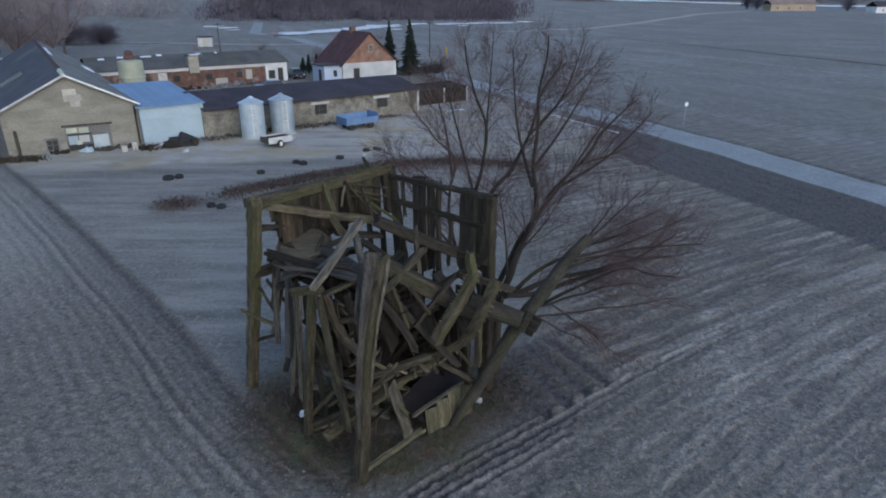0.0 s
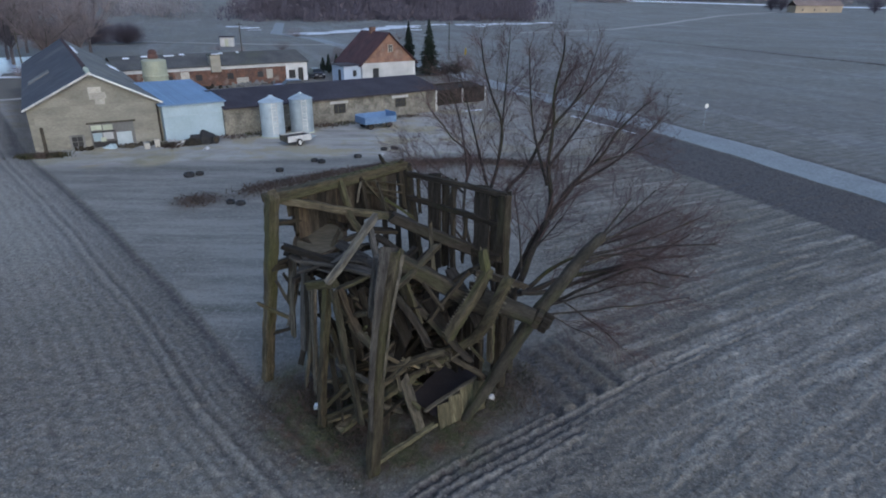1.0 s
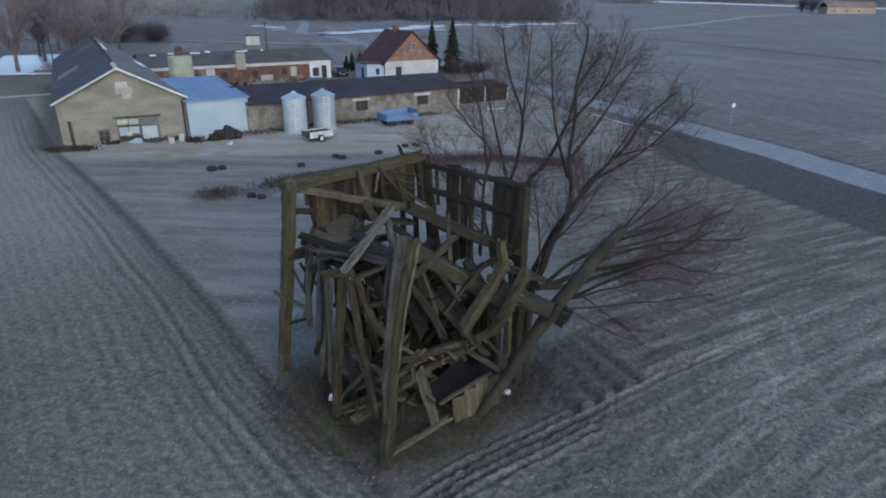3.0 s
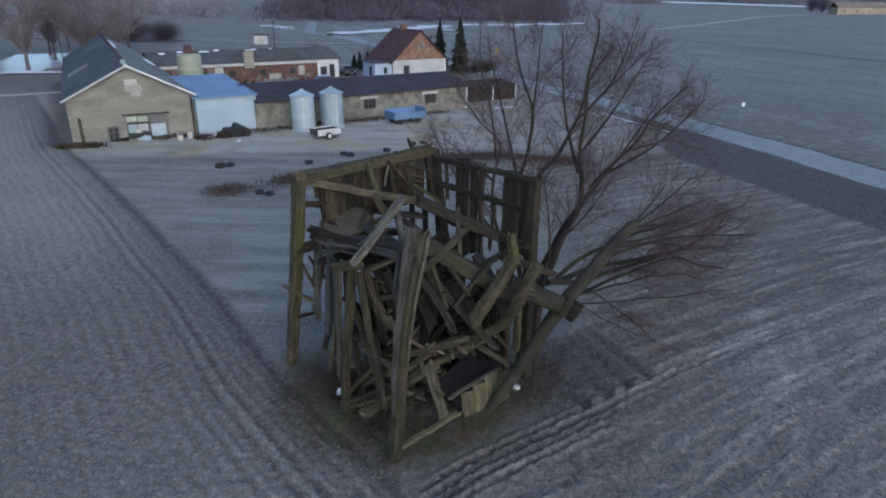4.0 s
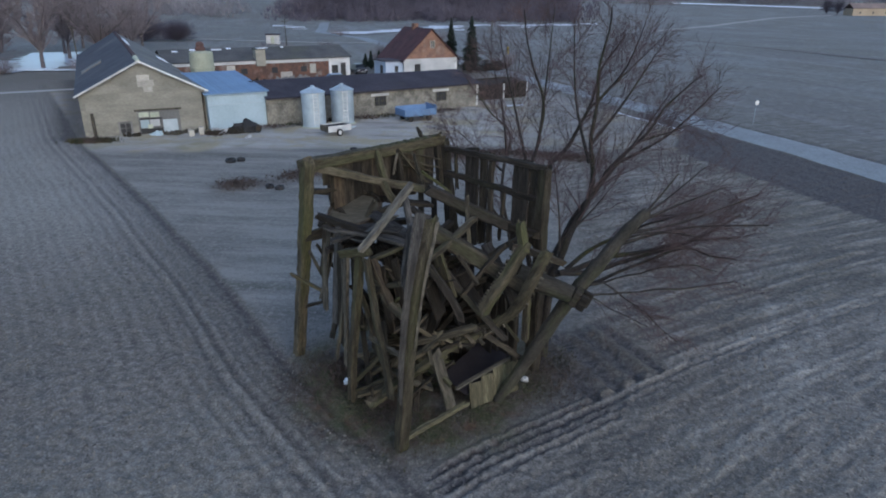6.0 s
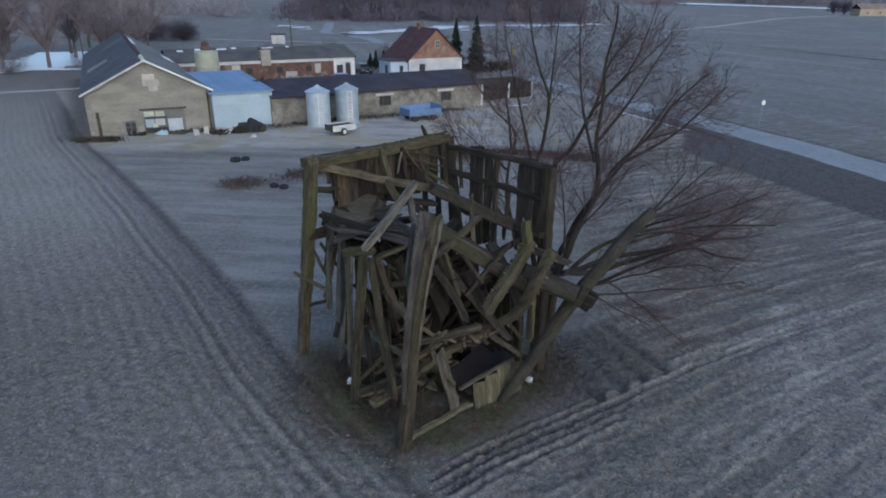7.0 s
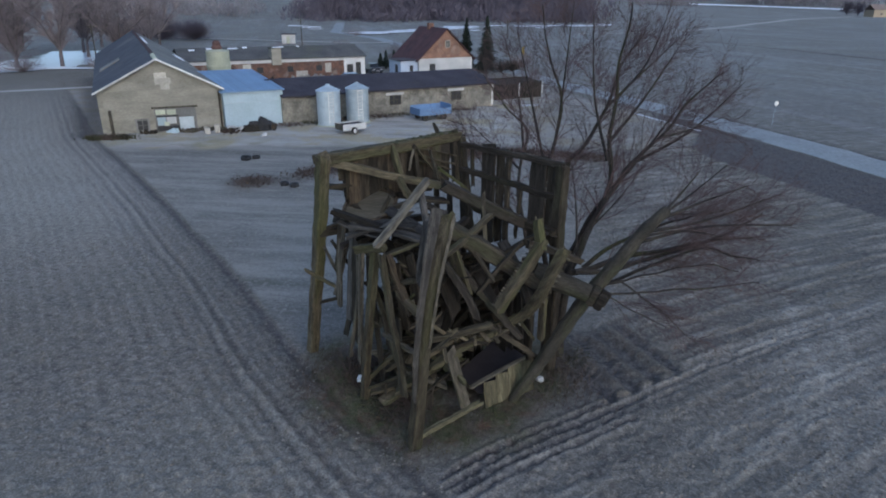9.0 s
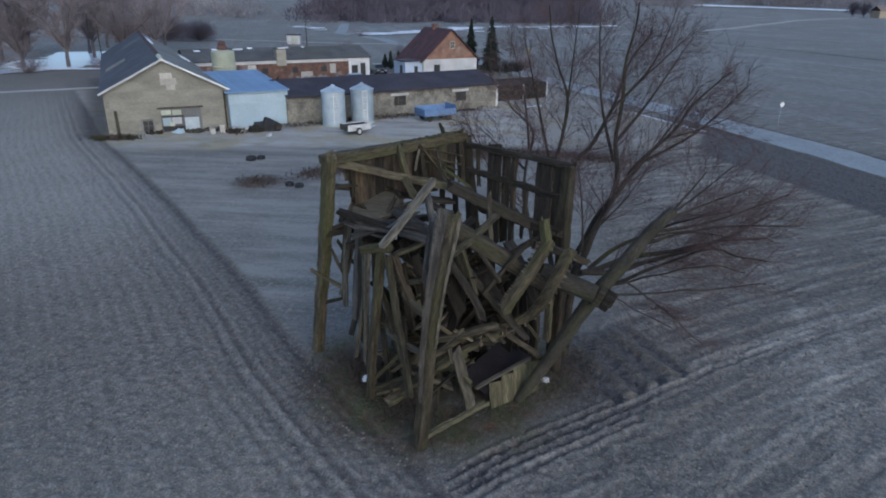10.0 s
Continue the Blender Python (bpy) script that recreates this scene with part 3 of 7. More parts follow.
strip("road", ROAD, 2.08, 0.06, asphalt, "narrow grey asphalt lane past the fields", "road", 0.16)


# ---- farm ----
UX, UY = 0.79, 0.613          # the way the farm's long walls run


def gable_house(name, label, category, corner, u, width, depth, eave, apex, wall_mat, roof_left, roof_right, over=0.35, trim=None, gable_mat=None, rear=0.0, skew=0.0):
    """Walls with a ridge that runs away from the front gable. Local x along the front, y into depth."""
    th = thing(name, label, category, frame_at(corner[0], corner[1], *u))
    t = 0.4
    mid = width / 2
    part("wall", prism([(0, -0.3), (depth, -0.3), (depth, eave), (0, eave)], 0, t), wall_mat, th)
    part("wall", prism([(0, -0.3), (depth, -0.3), (depth, eave), (0, eave)], width - t, width), wall_mat, th)
    for y0 in (0, depth - t):
        bm = bmesh.new()
        lower = [(t, -0.3), (width - t, -0.3), (width - t, eave), (t, eave)]
        upper = [(0, eave), (width, eave), (mid, apex - 0.02)]
        for outline, mat, nm in ((lower, wall_mat, "wall"), (upper, gable_mat or wall_mat, "gable")):
            bm = bmesh.new()
            a = [bm.verts.new((x, y0, z)) for x, z in outline]
            b = [bm.verts.new((x, y0 + t, z)) for x, z in outline]
            bm.faces.new(a)
            bm.faces.new(b[::-1])
            for i in range(len(a)):
                j = (i + 1) % len(a)
                bm.faces.new((a[i], b[i], b[j], a[j]))
            bmesh.ops.recalc_face_normals(bm, faces=bm.faces)
            part(nm, bm, mat, th)
    slope = (apex - eave) / mid
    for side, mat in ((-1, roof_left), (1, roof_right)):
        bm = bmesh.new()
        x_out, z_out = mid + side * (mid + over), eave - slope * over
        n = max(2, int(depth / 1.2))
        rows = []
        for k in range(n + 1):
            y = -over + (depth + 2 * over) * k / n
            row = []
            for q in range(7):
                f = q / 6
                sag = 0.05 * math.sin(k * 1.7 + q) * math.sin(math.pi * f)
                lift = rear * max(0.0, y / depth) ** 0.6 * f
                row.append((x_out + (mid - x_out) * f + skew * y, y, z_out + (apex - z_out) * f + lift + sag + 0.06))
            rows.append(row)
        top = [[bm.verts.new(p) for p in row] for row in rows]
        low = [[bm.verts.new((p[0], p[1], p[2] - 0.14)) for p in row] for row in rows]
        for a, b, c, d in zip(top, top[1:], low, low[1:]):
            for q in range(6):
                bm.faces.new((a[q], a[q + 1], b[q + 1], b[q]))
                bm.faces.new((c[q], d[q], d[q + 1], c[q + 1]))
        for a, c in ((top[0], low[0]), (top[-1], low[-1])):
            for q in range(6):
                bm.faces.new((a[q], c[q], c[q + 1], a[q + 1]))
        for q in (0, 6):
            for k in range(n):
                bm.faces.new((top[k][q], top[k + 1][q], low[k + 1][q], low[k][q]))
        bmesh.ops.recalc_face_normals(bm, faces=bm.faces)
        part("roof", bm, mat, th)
        if trim:
            bm = tube([(x_out, -over - 0.03, z_out + 0.03), (mid, -over - 0.03, apex + 0.03)], [0.10, 0.10], 4)
            part("bargeboard", bm, trim, th, "white painted bargeboard")
    if skew:                       # the far end stands a little askew
        for ob in th.children:
            if ob.name.startswith(("wall", "gable")):
                for v in ob.data.vertices:
                    v.co.x += skew * v.co.y
    return th


def window_in(th, x0, x1, z0, z1, y, frame_mat, bars=(1, 1), frame_w=0.09, surround=None, glass=None):
    """A recessed pane with frame and bars, on the wall whose outer face is at y."""
    w = part("window", box(x0, x1, y - 0.02, y + 0.03, z0, z1), glass or dark_glass, th)
    for nm, b in (("frame", (x0 - frame_w, x0, z0 - frame_w, z1 + frame_w)), ("frame", (x1, x1 + frame_w, z0 - frame_w, z1 + frame_w)),
                  ("frame", (x0, x1, z1, z1 + frame_w)), ("frame", (x0, x1, z0 - frame_w, z0))):
        part(nm, box(b[0], b[1], y - 0.06, y + 0.03, b[2], b[3]), frame_mat, w)
    for k in range(1, bars[0] + 1):
        x = x0 + (x1 - x0) * k / (bars[0] + 1)
        part("glazing_bar", box(x - 0.03, x + 0.03, y - 0.04, y - 0.02, z0, z1), frame_mat, w)
    for k in range(1, bars[1] + 1):
        z = z0 + (z1 - z0) * k / (bars[1] + 1)
        part("glazing_bar", box(x0, x1, y - 0.045, y - 0.02, z - 0.03, z + 0.03), frame_mat, w)
    if surround:
        part("surround", box(x0 - 0.45, x1 + 0.40, y - 0.012, y + 0.02, z1 + 0.07, z1 + 0.34), surround, th, "pale plaster round the window")
    return w


plaster_pale = material("pale_plaster", (0.50, 0.47, 0.42), 0.95, (0.40, 0.375, 0.33), 2.0)
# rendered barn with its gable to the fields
# left slope dark, right slope pale: side light is put into the roof materials
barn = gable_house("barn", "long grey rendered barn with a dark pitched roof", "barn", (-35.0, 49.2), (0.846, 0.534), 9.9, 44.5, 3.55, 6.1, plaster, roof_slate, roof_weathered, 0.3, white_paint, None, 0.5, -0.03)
part("patch", box(5.0, 5.75, -0.028, 0.02, 3.55, 4.1, 0.02), plaster_pale, barn, "pale patch of plaster")
part("patch", box(4.6, 5.9, -0.03, 0.02, 4.0, 4.55, 0.02), plaster_pale, barn, "pale patch of plaster")
part("patch", box(4.62, 5.6, -0.026, 0.02, 4.5, 5.0, 0.02), plaster_pale, barn, "pale patch of plaster where an opening was closed")
gate = part("gateway", box(4.2, 7.6, -0.015, 0.05, 0.0, 1.95), roof_weathered, barn, "open gateway hung with torn pale sheeting")
for k, (x0, x1, z0, z1, mat) in enumerate(((4.3, 5.1, 1.45, 1.85, concrete), (5.2, 5.95, 1.4, 1.85, concrete), (4.3, 6.1, 1.22, 1.36, dark_glass), (4.35, 5.05, 0.5, 1.2, pale_sheet), (5.12, 5.9, 0.62, 1.2, white_wash), (6.15, 7.35, -0.05, 1.15, galvanised), (4.3, 6.1, 0.0, 0.45, dark_glass), (4.9, 5.3, 0.45, 0.8, concrete))):
    bm = box(x0, x1, -0.07 - 0.01 * k, -0.03 - 0.01 * k, z0, z1, 0.01)
    part("sheet", bm, mat, gate)
part("lintel", box(4.0, 7.8, -0.05, 0.05, 1.95, 2.1), wood_grey, barn)
window_in(barn, 2.75, 3.55, 0.2, 1.0, 0.0, roof_weathered, (1, 1), 0.16)
part("downpipe", tube([(0.75, -0.1, 0), (0.75, -0.1, 2.0)], [0.12, 0.12], 8), wood_grey, barn)
part("downpipe", tube([(9.7, -0.12, 0), (9.7, -0.12, 3.3)], [0.07, 0.07], 8), wood_dark, barn)
def on_slope(name, x0, x1, y0, y1, lift, mat, label, side=-1, rows=6):
    """A thin sheet laid on one slope of the barn's roof."""
    bm = bmesh.new()
    grid = []
    for k in range(rows + 1):
        y = y0 + (y1 - y0) * k / rows
        row = []
        for x in (x0, (x0 + x1) / 2, x1):
            run = x if side < 0 else 9.9 - x
            rise = 0.5 * (max(y, 0) / 44.5) ** 0.6 * (run + 0.3) / 5.25
            row.append((x - 0.03 * y, y, 3.55 + 0.515 * run + rise + 0.06 + lift))
        grid.append(row)
    top = [[bm.verts.new(p) for p in row] for row in grid]
    low = [[bm.verts.new((p[0], p[1], p[2] - lift)) for p in row] for row in grid]
    for k in range(rows):
        for q in range(2):
            bm.faces.new((top[k][q], top[k][q + 1], top[k + 1][q + 1], top[k + 1][q]))
        for q in (0, 2):
            bm.faces.new((top[k][q], top[k + 1][q], low[k + 1][q], low[k][q]))
    for k in (0, rows):
        for q in range(2):
            bm.faces.new((top[k][q], low[k][q], low[k][q + 1], top[k][q + 1]))
    bmesh.ops.recalc_face_normals(bm, faces=bm.faces)
    return part(name, bm, mat, barn, label)


on_slope("skylight", 0.35, 2.35, 14.6, 17.0, 0.10, roof_weathered, "strip of clear roof sheet")
on_slope("snow", 5.25, 5.6, 22.0, 31.0, 0.10, snow, "streak of old snow below the ridge", 1)
on_slope("snow", 8.6, 9.5, 24.0, 28.0, 0.10, snow, "patch of old snow at the eave", 1)
on_slope("ridge_tiles", 4.8, 5.02, 2.0, 43.0, 0.13, roof_tile, "rusty brown ridge tiles", -1, 20)
part("ridge_cap", tube([(4.95, -0.28, 6.10), (4.85, 2.6, 6.22)], [0.16, 0.22], 8), concrete, barn, "patch of bright ridge sheet")

# blue-roofed lean-to
shed = thing("sheet_metal_shed", "pale blue sheet-metal shed with a bright blue roof", "shed", frame_at(-26.2, 54.0, 0.80, 0.60))
part("wall", box(0.0, 5.4, 0, 0.12, -0.2, 2.15), pale_sheet, shed)
part("wall", box(0.0, 5.4, 0.01, 0.13, 2.19, 3.12), pale_sheet, shed)
part("seam", box(0.0, 5.4, 0.02, 0.1, 2.13, 2.2), galvanised, shed)
for x0 in (0.0, 5.28):
    part("wall", prism([(0.12, -0.2), (11.5, -0.2), (11.5, 3.8), (0.12, 3.12)], x0, x0 + 0.12), pale_sheet, shed)
part("wall", box(0.12, 5.28, 11.4, 11.5, -0.2, 3.8), pale_sheet, shed)
part("roof", prism([(-0.25, 3.12), (11.7, 3.84), (11.7, 3.94), (-0.25, 3.22)], -0.25, 5.55), blue_sheet, shed, "bright blue corrugated roof")
for k in range(19):
    part("roof_rib", prism([(-0.25, 3.22), (11.7, 3.94), (11.7, 3.98), (-0.25, 3.26)], -0.2 + 0.31 * k, -0.14 + 0.31 * k), blue_sheet, shed)

# low stone byre along the yard
byre = thing("stone_byre", "long low fieldstone byre with a dark felted roof", "barn", frame_at(-22.3, 56.6, 0.788, 0.616))
part("wall", box(0.5, 24.7, 0, 0.45, -0.3, 2.45), fieldstone, byre)
part("wall", box(0.5, 24.7, 9.6, 10.05, -0.3, 2.45), fieldstone, byre)
for x0 in (0.5, 24.25):
    part("wall", prism([(0.45, -0.3), (9.6, -0.3), (9.6, 2.45), (5.0, 3.4), (0.45, 2.45)], x0, x0 + 0.45), fieldstone, byre)
part("roof", prism([(-0.4, 2.42), (5.0, 3.48), (5.0, 3.6), (-0.4, 2.54)], 0.45, 25.0), roof_felt, byre)
part("roof", prism([(5.0, 3.48), (10.4, 2.42), (10.4, 2.54), (5.0, 3.6)], 0.45, 25.0), roof_felt, byre)
part("quoin", box(24.5, 24.75, -0.03, 0.02, 0.0, 2.3), white_wash, byre, "white-painted corner")
for x0, x1 in ((11.8, 13.0), (19.2, 20.4)):
    window_in(byre, x0, x1, 1.0, 1.85, -0.002, wood_grey, (2, 1), 0.06, white_wash)

# steel grain bins
def grain_bin():
    th = thing("grain_bin", "pale galvanised steel grain bin with a ladder", "silo", group="steel grain bins by the byre")
    bm = bmesh.new()
    prof = []
    for k in range(31):
        z = 0.05 + k * 0.105
        prof.append((1.07 + (0.007 if k % 2 else 0), z))
    lathe(prof, 36, bm)
    part("wall", bm, galvanised, th)
    part("roof", lathe([(1.15, 3.14), (1.16, 3.19), (0.72, 3.40), (0.2, 3.64), (0.18, 3.74), (0.02, 3.76)], 18), galvanised, th, "conical steel roof")
    part("base", lathe([(1.2, -0.1), (1.2, 0.06), (1.1, 0.08)], 24), concrete, th)
    ang = radians(-62)
    c, s = math.cos(ang), math.sin(ang)
    lad = part("ladder", box(1.13, 1.18, -0.24, -0.19, 0.3, 3.2), white_paint, th)
    part("rail", box(1.13, 1.18, 0.19, 0.24, 0.3, 3.2), white_paint, lad)
    for k in range(10):
        part("rung", box(1.13, 1.17, -0.19, 0.19, 0.45 + 0.29 * k, 0.50 + 0.29 * k), white_paint, lad)
    lad.matrix_basis = pose(0, 0, 0, 0, 0, -62)
    return th


bin_a = grain_bin()
bin_a.matrix_world = pose(-17.45, 57.05, 0)
copy_thing(bin_a, pose(-15.25, 59.15, 0))


# small box trailer
def wheel(th, at, r, w, rim_mat, name="wheel"):
    wh = part(name, lathe([(r * 0.62, -w / 2), (r * 0.95, -w / 2), (r, -w / 4), (r, w / 4), (r * 0.95, w / 2), (r * 0.62, w / 2)], 20, None, False), rubber, th)
    part("rim", lathe([(r * 0.6, -w / 2.4), (r * 0.62, -w / 2.2), (r * 0.2, w / 6), (r * 0.1, w / 2.0), (r * 0.6, w / 2.4)], 16), rim_mat, wh)
    wh.matrix_basis = Matrix.Translation(at) @ pose(0, 0, 0, 90, 0, 0)
    return wh


trailer = thing("box_trailer", "small white two-wheeled box trailer full of earth", "trailer", frame_at(-14.85, 52.4, 0.72, 0.69) @ Matrix.Diagonal((0.9, 0.95, 1.05, 1)))
part("side_wall", box(0, 2.5, 0, 0.05, 0.35, 0.85, 0.01), white_paint, trailer)
part("side_wall", box(0, 2.5, 1.45, 1.5, 0.35, 0.85, 0.01), white_paint, trailer)
part("tailboard", box(-0.04, 0.0, 0.0, 1.5, 0.35, 0.85, 0.01), wood_grey, trailer)
part("headboard", box(2.5, 2.54, 0.0, 1.5, 0.35, 0.85, 0.01), white_paint, trailer)
part("floor", box(0, 2.5, 0.05, 1.45, 0.35, 0.75), earth_floor, trailer, "dark load of earth")
part("drawbar", tube([(2.5, 0.2, 0.42), (3.5, 0.75, 0.45), (2.5, 1.3, 0.42)], [0.05, 0.05, 0.05], 6), galvanised, trailer)
for yy in (-0.14, 1.64):
    wheel(trailer, (1.15, yy, 0.30), 0.30, 0.2, white_paint)
part("mudguard", prism([(-0.25, 0.62), (0.0, 0.62), (0.0, 0.66), (-0.25, 0.66)], 0.8, 1.5), white_paint, trailer)

# blue farm wagon
wagon = thing("farm_wagon", "blue steel tipping farm wagon standing empty", "wagon", frame_at(-9.3, 60.0, 0.80, 0.60) @ Matrix.Diagonal((0.86, 1.0, 0.92, 1)))
part("bed", box(0, 4.0, 0, 2.0, 0.62, 0.74, 0.02), pale_sheet, wagon, "worn pale bed of the wagon")
part("side_board", box(0, 4.0, -0.06, 0.0, 0.60, 1.28, 0.01), blue_paint, wagon)
part("side_board", box(0, 4.0, 2.0, 2.06, 0.60, 1.45, 0.01), blue_paint, wagon)
part("tailboard", box(-0.06, 0.0, -0.06, 2.06, 0.60, 1.32, 0.01), blue_paint, wagon)
part("headboard", box(4.0, 4.06, -0.06, 2.06, 0.60, 1.62, 0.01), blue_paint, wagon)
part("chassis", box(0.3, 3.8, 0.7, 1.3, 0.42, 0.62), wood_black, wagon)
for xx in (0.8, 3.2):
    for yy in (0.2, 1.8):
        wheel(wagon, (xx, yy, 0.38), 0.38, 0.22, wood_dark)

# old concrete tower behind the barn
tower = thing("concrete_tank", "pale round concrete tank with a rusty cap", "tank", pose(-35.6, 73.2, 0))
part("wall", lathe([(1.35, -0.2), (1.35, 3.4), (1.42, 3.45), (1.42, 3.6), (1.35, 3.65), (1.33, 5.2), (1.25, 5.3), (0.1, 5.5)], 28), concrete, tower)
part("cap", lathe([(0.55, 5.2), (0.6, 5.7), (0.42, 5.95), (0.5, 6.1), (0.3, 6.4), (0.05, 6.45)], 12), rust, tower, "rusty red cap")

# brick outbuilding
out = thing("brick_outbuilding", "low red brick outbuilding with a grey cement roof", "outbuilding", frame_at(-46.0, 84.0, 0.80, 0.60))
part("wall", box(0, 23.5, 0, 0.4, -0.3, 2.3), brick_red, out)
part("wall", box(23.5, 27.0, -0.05, 0.4, -0.3, 2.75), white_wash, out, "whitewashed end room")
part("fascia", box(0, 23.45, -0.12, 0.1, 2.3, 2.75), white_wash, out, "pale concrete fascia")
part("wall", box(0, 27.0, 9.2, 9.6, -0.3, 2.7), brick_red, out)
for x0 in (0, 26.6):
    part("wall", prism([(0.4, -0.3), (9.2, -0.3), (9.2, 2.7), (4.8, 4.1), (0.4, 2.7)], x0, x0 + 0.4), brick_red if x0 == 0 else white_wash, out)
part("roof", prism([(-0.3, 2.75), (4.8, 4.2), (4.8, 4.32), (-0.3, 2.87)], -0.3, 27.3), roof_cement, out)
part("roof", prism([(4.8, 4.2), (9.9, 2.75), (9.9, 2.87), (4.8, 4.32)], -0.3, 27.3), roof_cement, out)
for x0, x1, z0, z1 in ((24.0, 24.9, 0.5, 1.6), (25.5, 26.2, 0.0, 1.9)):
    window_in(out, x0, x1, z0, z1, -0.052, wood_grey, (1, 0), 0.06)
for x0 in (6.0, 10.0, 14.5, 19.0):
    part("opening", box(x0, x0 + 0.9, -0.02, 0.05, 0.9, 1.7), dark_glass, out)
part("chimney", box(12.2, 13.6, -0.5, 1.0, 2.0, 4.3), plaster, out, "square grey chimney with snow on its cap")
part("chimney_cap", box(12.1, 13.7, -0.6, 1.1, 4.3, 4.42), roof_cement, out)
part("snow", box(12.5, 13.6, -0.55, 0.3, 4.42, 4.52, 0.03), snow, out, "old snow on the chimney cap")
for x0, x1, y0 in ((1.5, 2.3, 3.6), (4.0, 5.6, 4.0), (7.0, 8.4, 3.9), (9.2, 9.9, 4.2), (14.8, 15.4, 4.1), (17.5, 17.9, 4.2)):
    part("snow", prism([(y0, 2.88 + 0.2843 * (y0 + 0.3)), (y0 + 0.45, 2.88 + 0.2843 * (y0 + 0.75)), (y0 + 0.45, 2.94 + 0.2843 * (y0 + 0.75)), (y0, 2.94 + 0.2843 * (y0 + 0.3))], x0, x1), snow, out, "patch of old snow on the roof")
for x0, x1, z0, z1 in ((3.0, 4.6, 0.3, 1.5), (8.0, 9.2, 0.9, 2.2), (15.8, 17.6, -0.1, 1.0), (20.4, 21.4, 0.6, 2.0)):
    part("patch", box(x0, x1, -0.016, 0.02, z0, z1, 0.012), plaster_pale, out, "pale remains of plaster on the brick")

# farmhouse
house = gable_house("farmhouse", "white farmhouse with an orange brick gable and red roof", "house", (-15.3, 97.6), (0.80, 0.60), 9.6, 8.4, 2.75, 7.1, white_wash, roof_tile, roof_tile, 0.4, None, brick_orange)
window_in(house, 4.7, 5.4, 4.3, 5.3, 0.0, plaster_pale, (1, 1), 0.06)
window_in(house, 1.9, 2.8, 0.2, 1.9, 0.0, wood_grey, (0, 0), 0.05)
part("chimney", box(4.35, 5.2, 4.7, 5.4, 6.4, 7.75), brick_red, house, "red brick chimney")
part("porch", box(-2.9, 0.02, 0.4, 4.4, -0.2, 2.5), pale_blue_wash, house, "pale blue lean-to porch")
part("porch_roof", prism([(0.1, 2.5), (4.7, 2.5), (4.7, 2.62), (0.1, 2.62)], -3.2, 0.2), roof_felt, house)
part("porch_door", box(-2.93, -2.85, 1.4, 2.3, 0, 1.9), dark_glass, house)
part("porch_window", box(-1.4, -0.8, 0.37, 0.42, 0.9, 1.8), dark_glass, house)


# ---- the ruin of the mill ----
def timber(a, b, w, d, worn=0.02, seed=0, sag=0.0):
    """A worn squared timber between two points, in the frame of its first end with z along it; returns mesh and pose."""
    a, b = Vector(a), Vector(b)
    n = (b - a).length
    rng = random.Random(seed)
    segs = max(4, int(n / 0.2))
    bm = bmesh.new()
    rings = []
    c = min(w, d) * 0.12
    outline = [(-w / 2 + c, -d / 2), (w / 2 - c, -d / 2), (w / 2, -d / 2 + c), (w / 2, d / 2 - c), (w / 2 - c, d / 2), (-w / 2 + c, d / 2), (-w / 2, d / 2 - c), (-w / 2, -d / 2 + c)]
    ox = oy = 0.0
    for k in range(segs + 1):
        f = k / segs
        ox += rng.uniform(-worn, worn) * 0.4
        oy += rng.uniform(-worn, worn) * 0.4
        taper = 1 - 0.12 * rng.random() if k in (0, segs) else 1 - 0.04 * rng.random()
        ring = []
        for x, y in outline:
            ragged = rng.uniform(-0.14, 0.07) if k in (0, segs) else 0
            ring.append(bm.verts.new((x * taper + ox + rng.uniform(-worn, worn) * 0.45, y * taper + oy + sag * math.sin(math.pi * f) + rng.uniform(-worn, worn) * 0.35, n * f + ragged)))
        rings.append(ring)
    for p, q in zip(rings, rings[1:]):
        for k in range(8):
            bm.faces.new((p[k], p[(k + 1) % 8], q[(k + 1) % 8], q[k]))
    bm.faces.new(rings[0][::-1])
    bm.faces.new(rings[-1])
    z = (b - a).normalized()
    ref = Vector((0, 0, 1)) if abs(z.z) < 0.9 else Vector((0.69, 0.72, 0))
    y = (ref - z * ref.dot(z)).normalized()
    x = y.cross(z)
    m = Matrix((x, y, z)).transposed().to_4x4()
    m.translation = a
    return bm, m


mill = thing("mill_ruin", "collapsed mossy timber frame of an old post mill", "ruin", pose(0, 0, 0))
FALLEN = ("fallen_timber", "log", "pole", "windshaft", "main_timber", "plank", "stake", "prop")
LABELS = {"wood_moss": "mossy greenish-brown weathered timber", "wood_mosstop": "timber thick with yellow-green moss", "wood_dark": "dark damp weathered timber", "wood_black": "near-black timber",
          "wood_grey": "grey weathered timber", "wood_slate": "slate-grey bare wooden board", "wood_pale": "pale bleached timber", "wood_tan": "tan split timber", "wood_brown": "brown rotten timber", "wood_lichen": "pale olive timber grown over with lichen"}
serial = 0


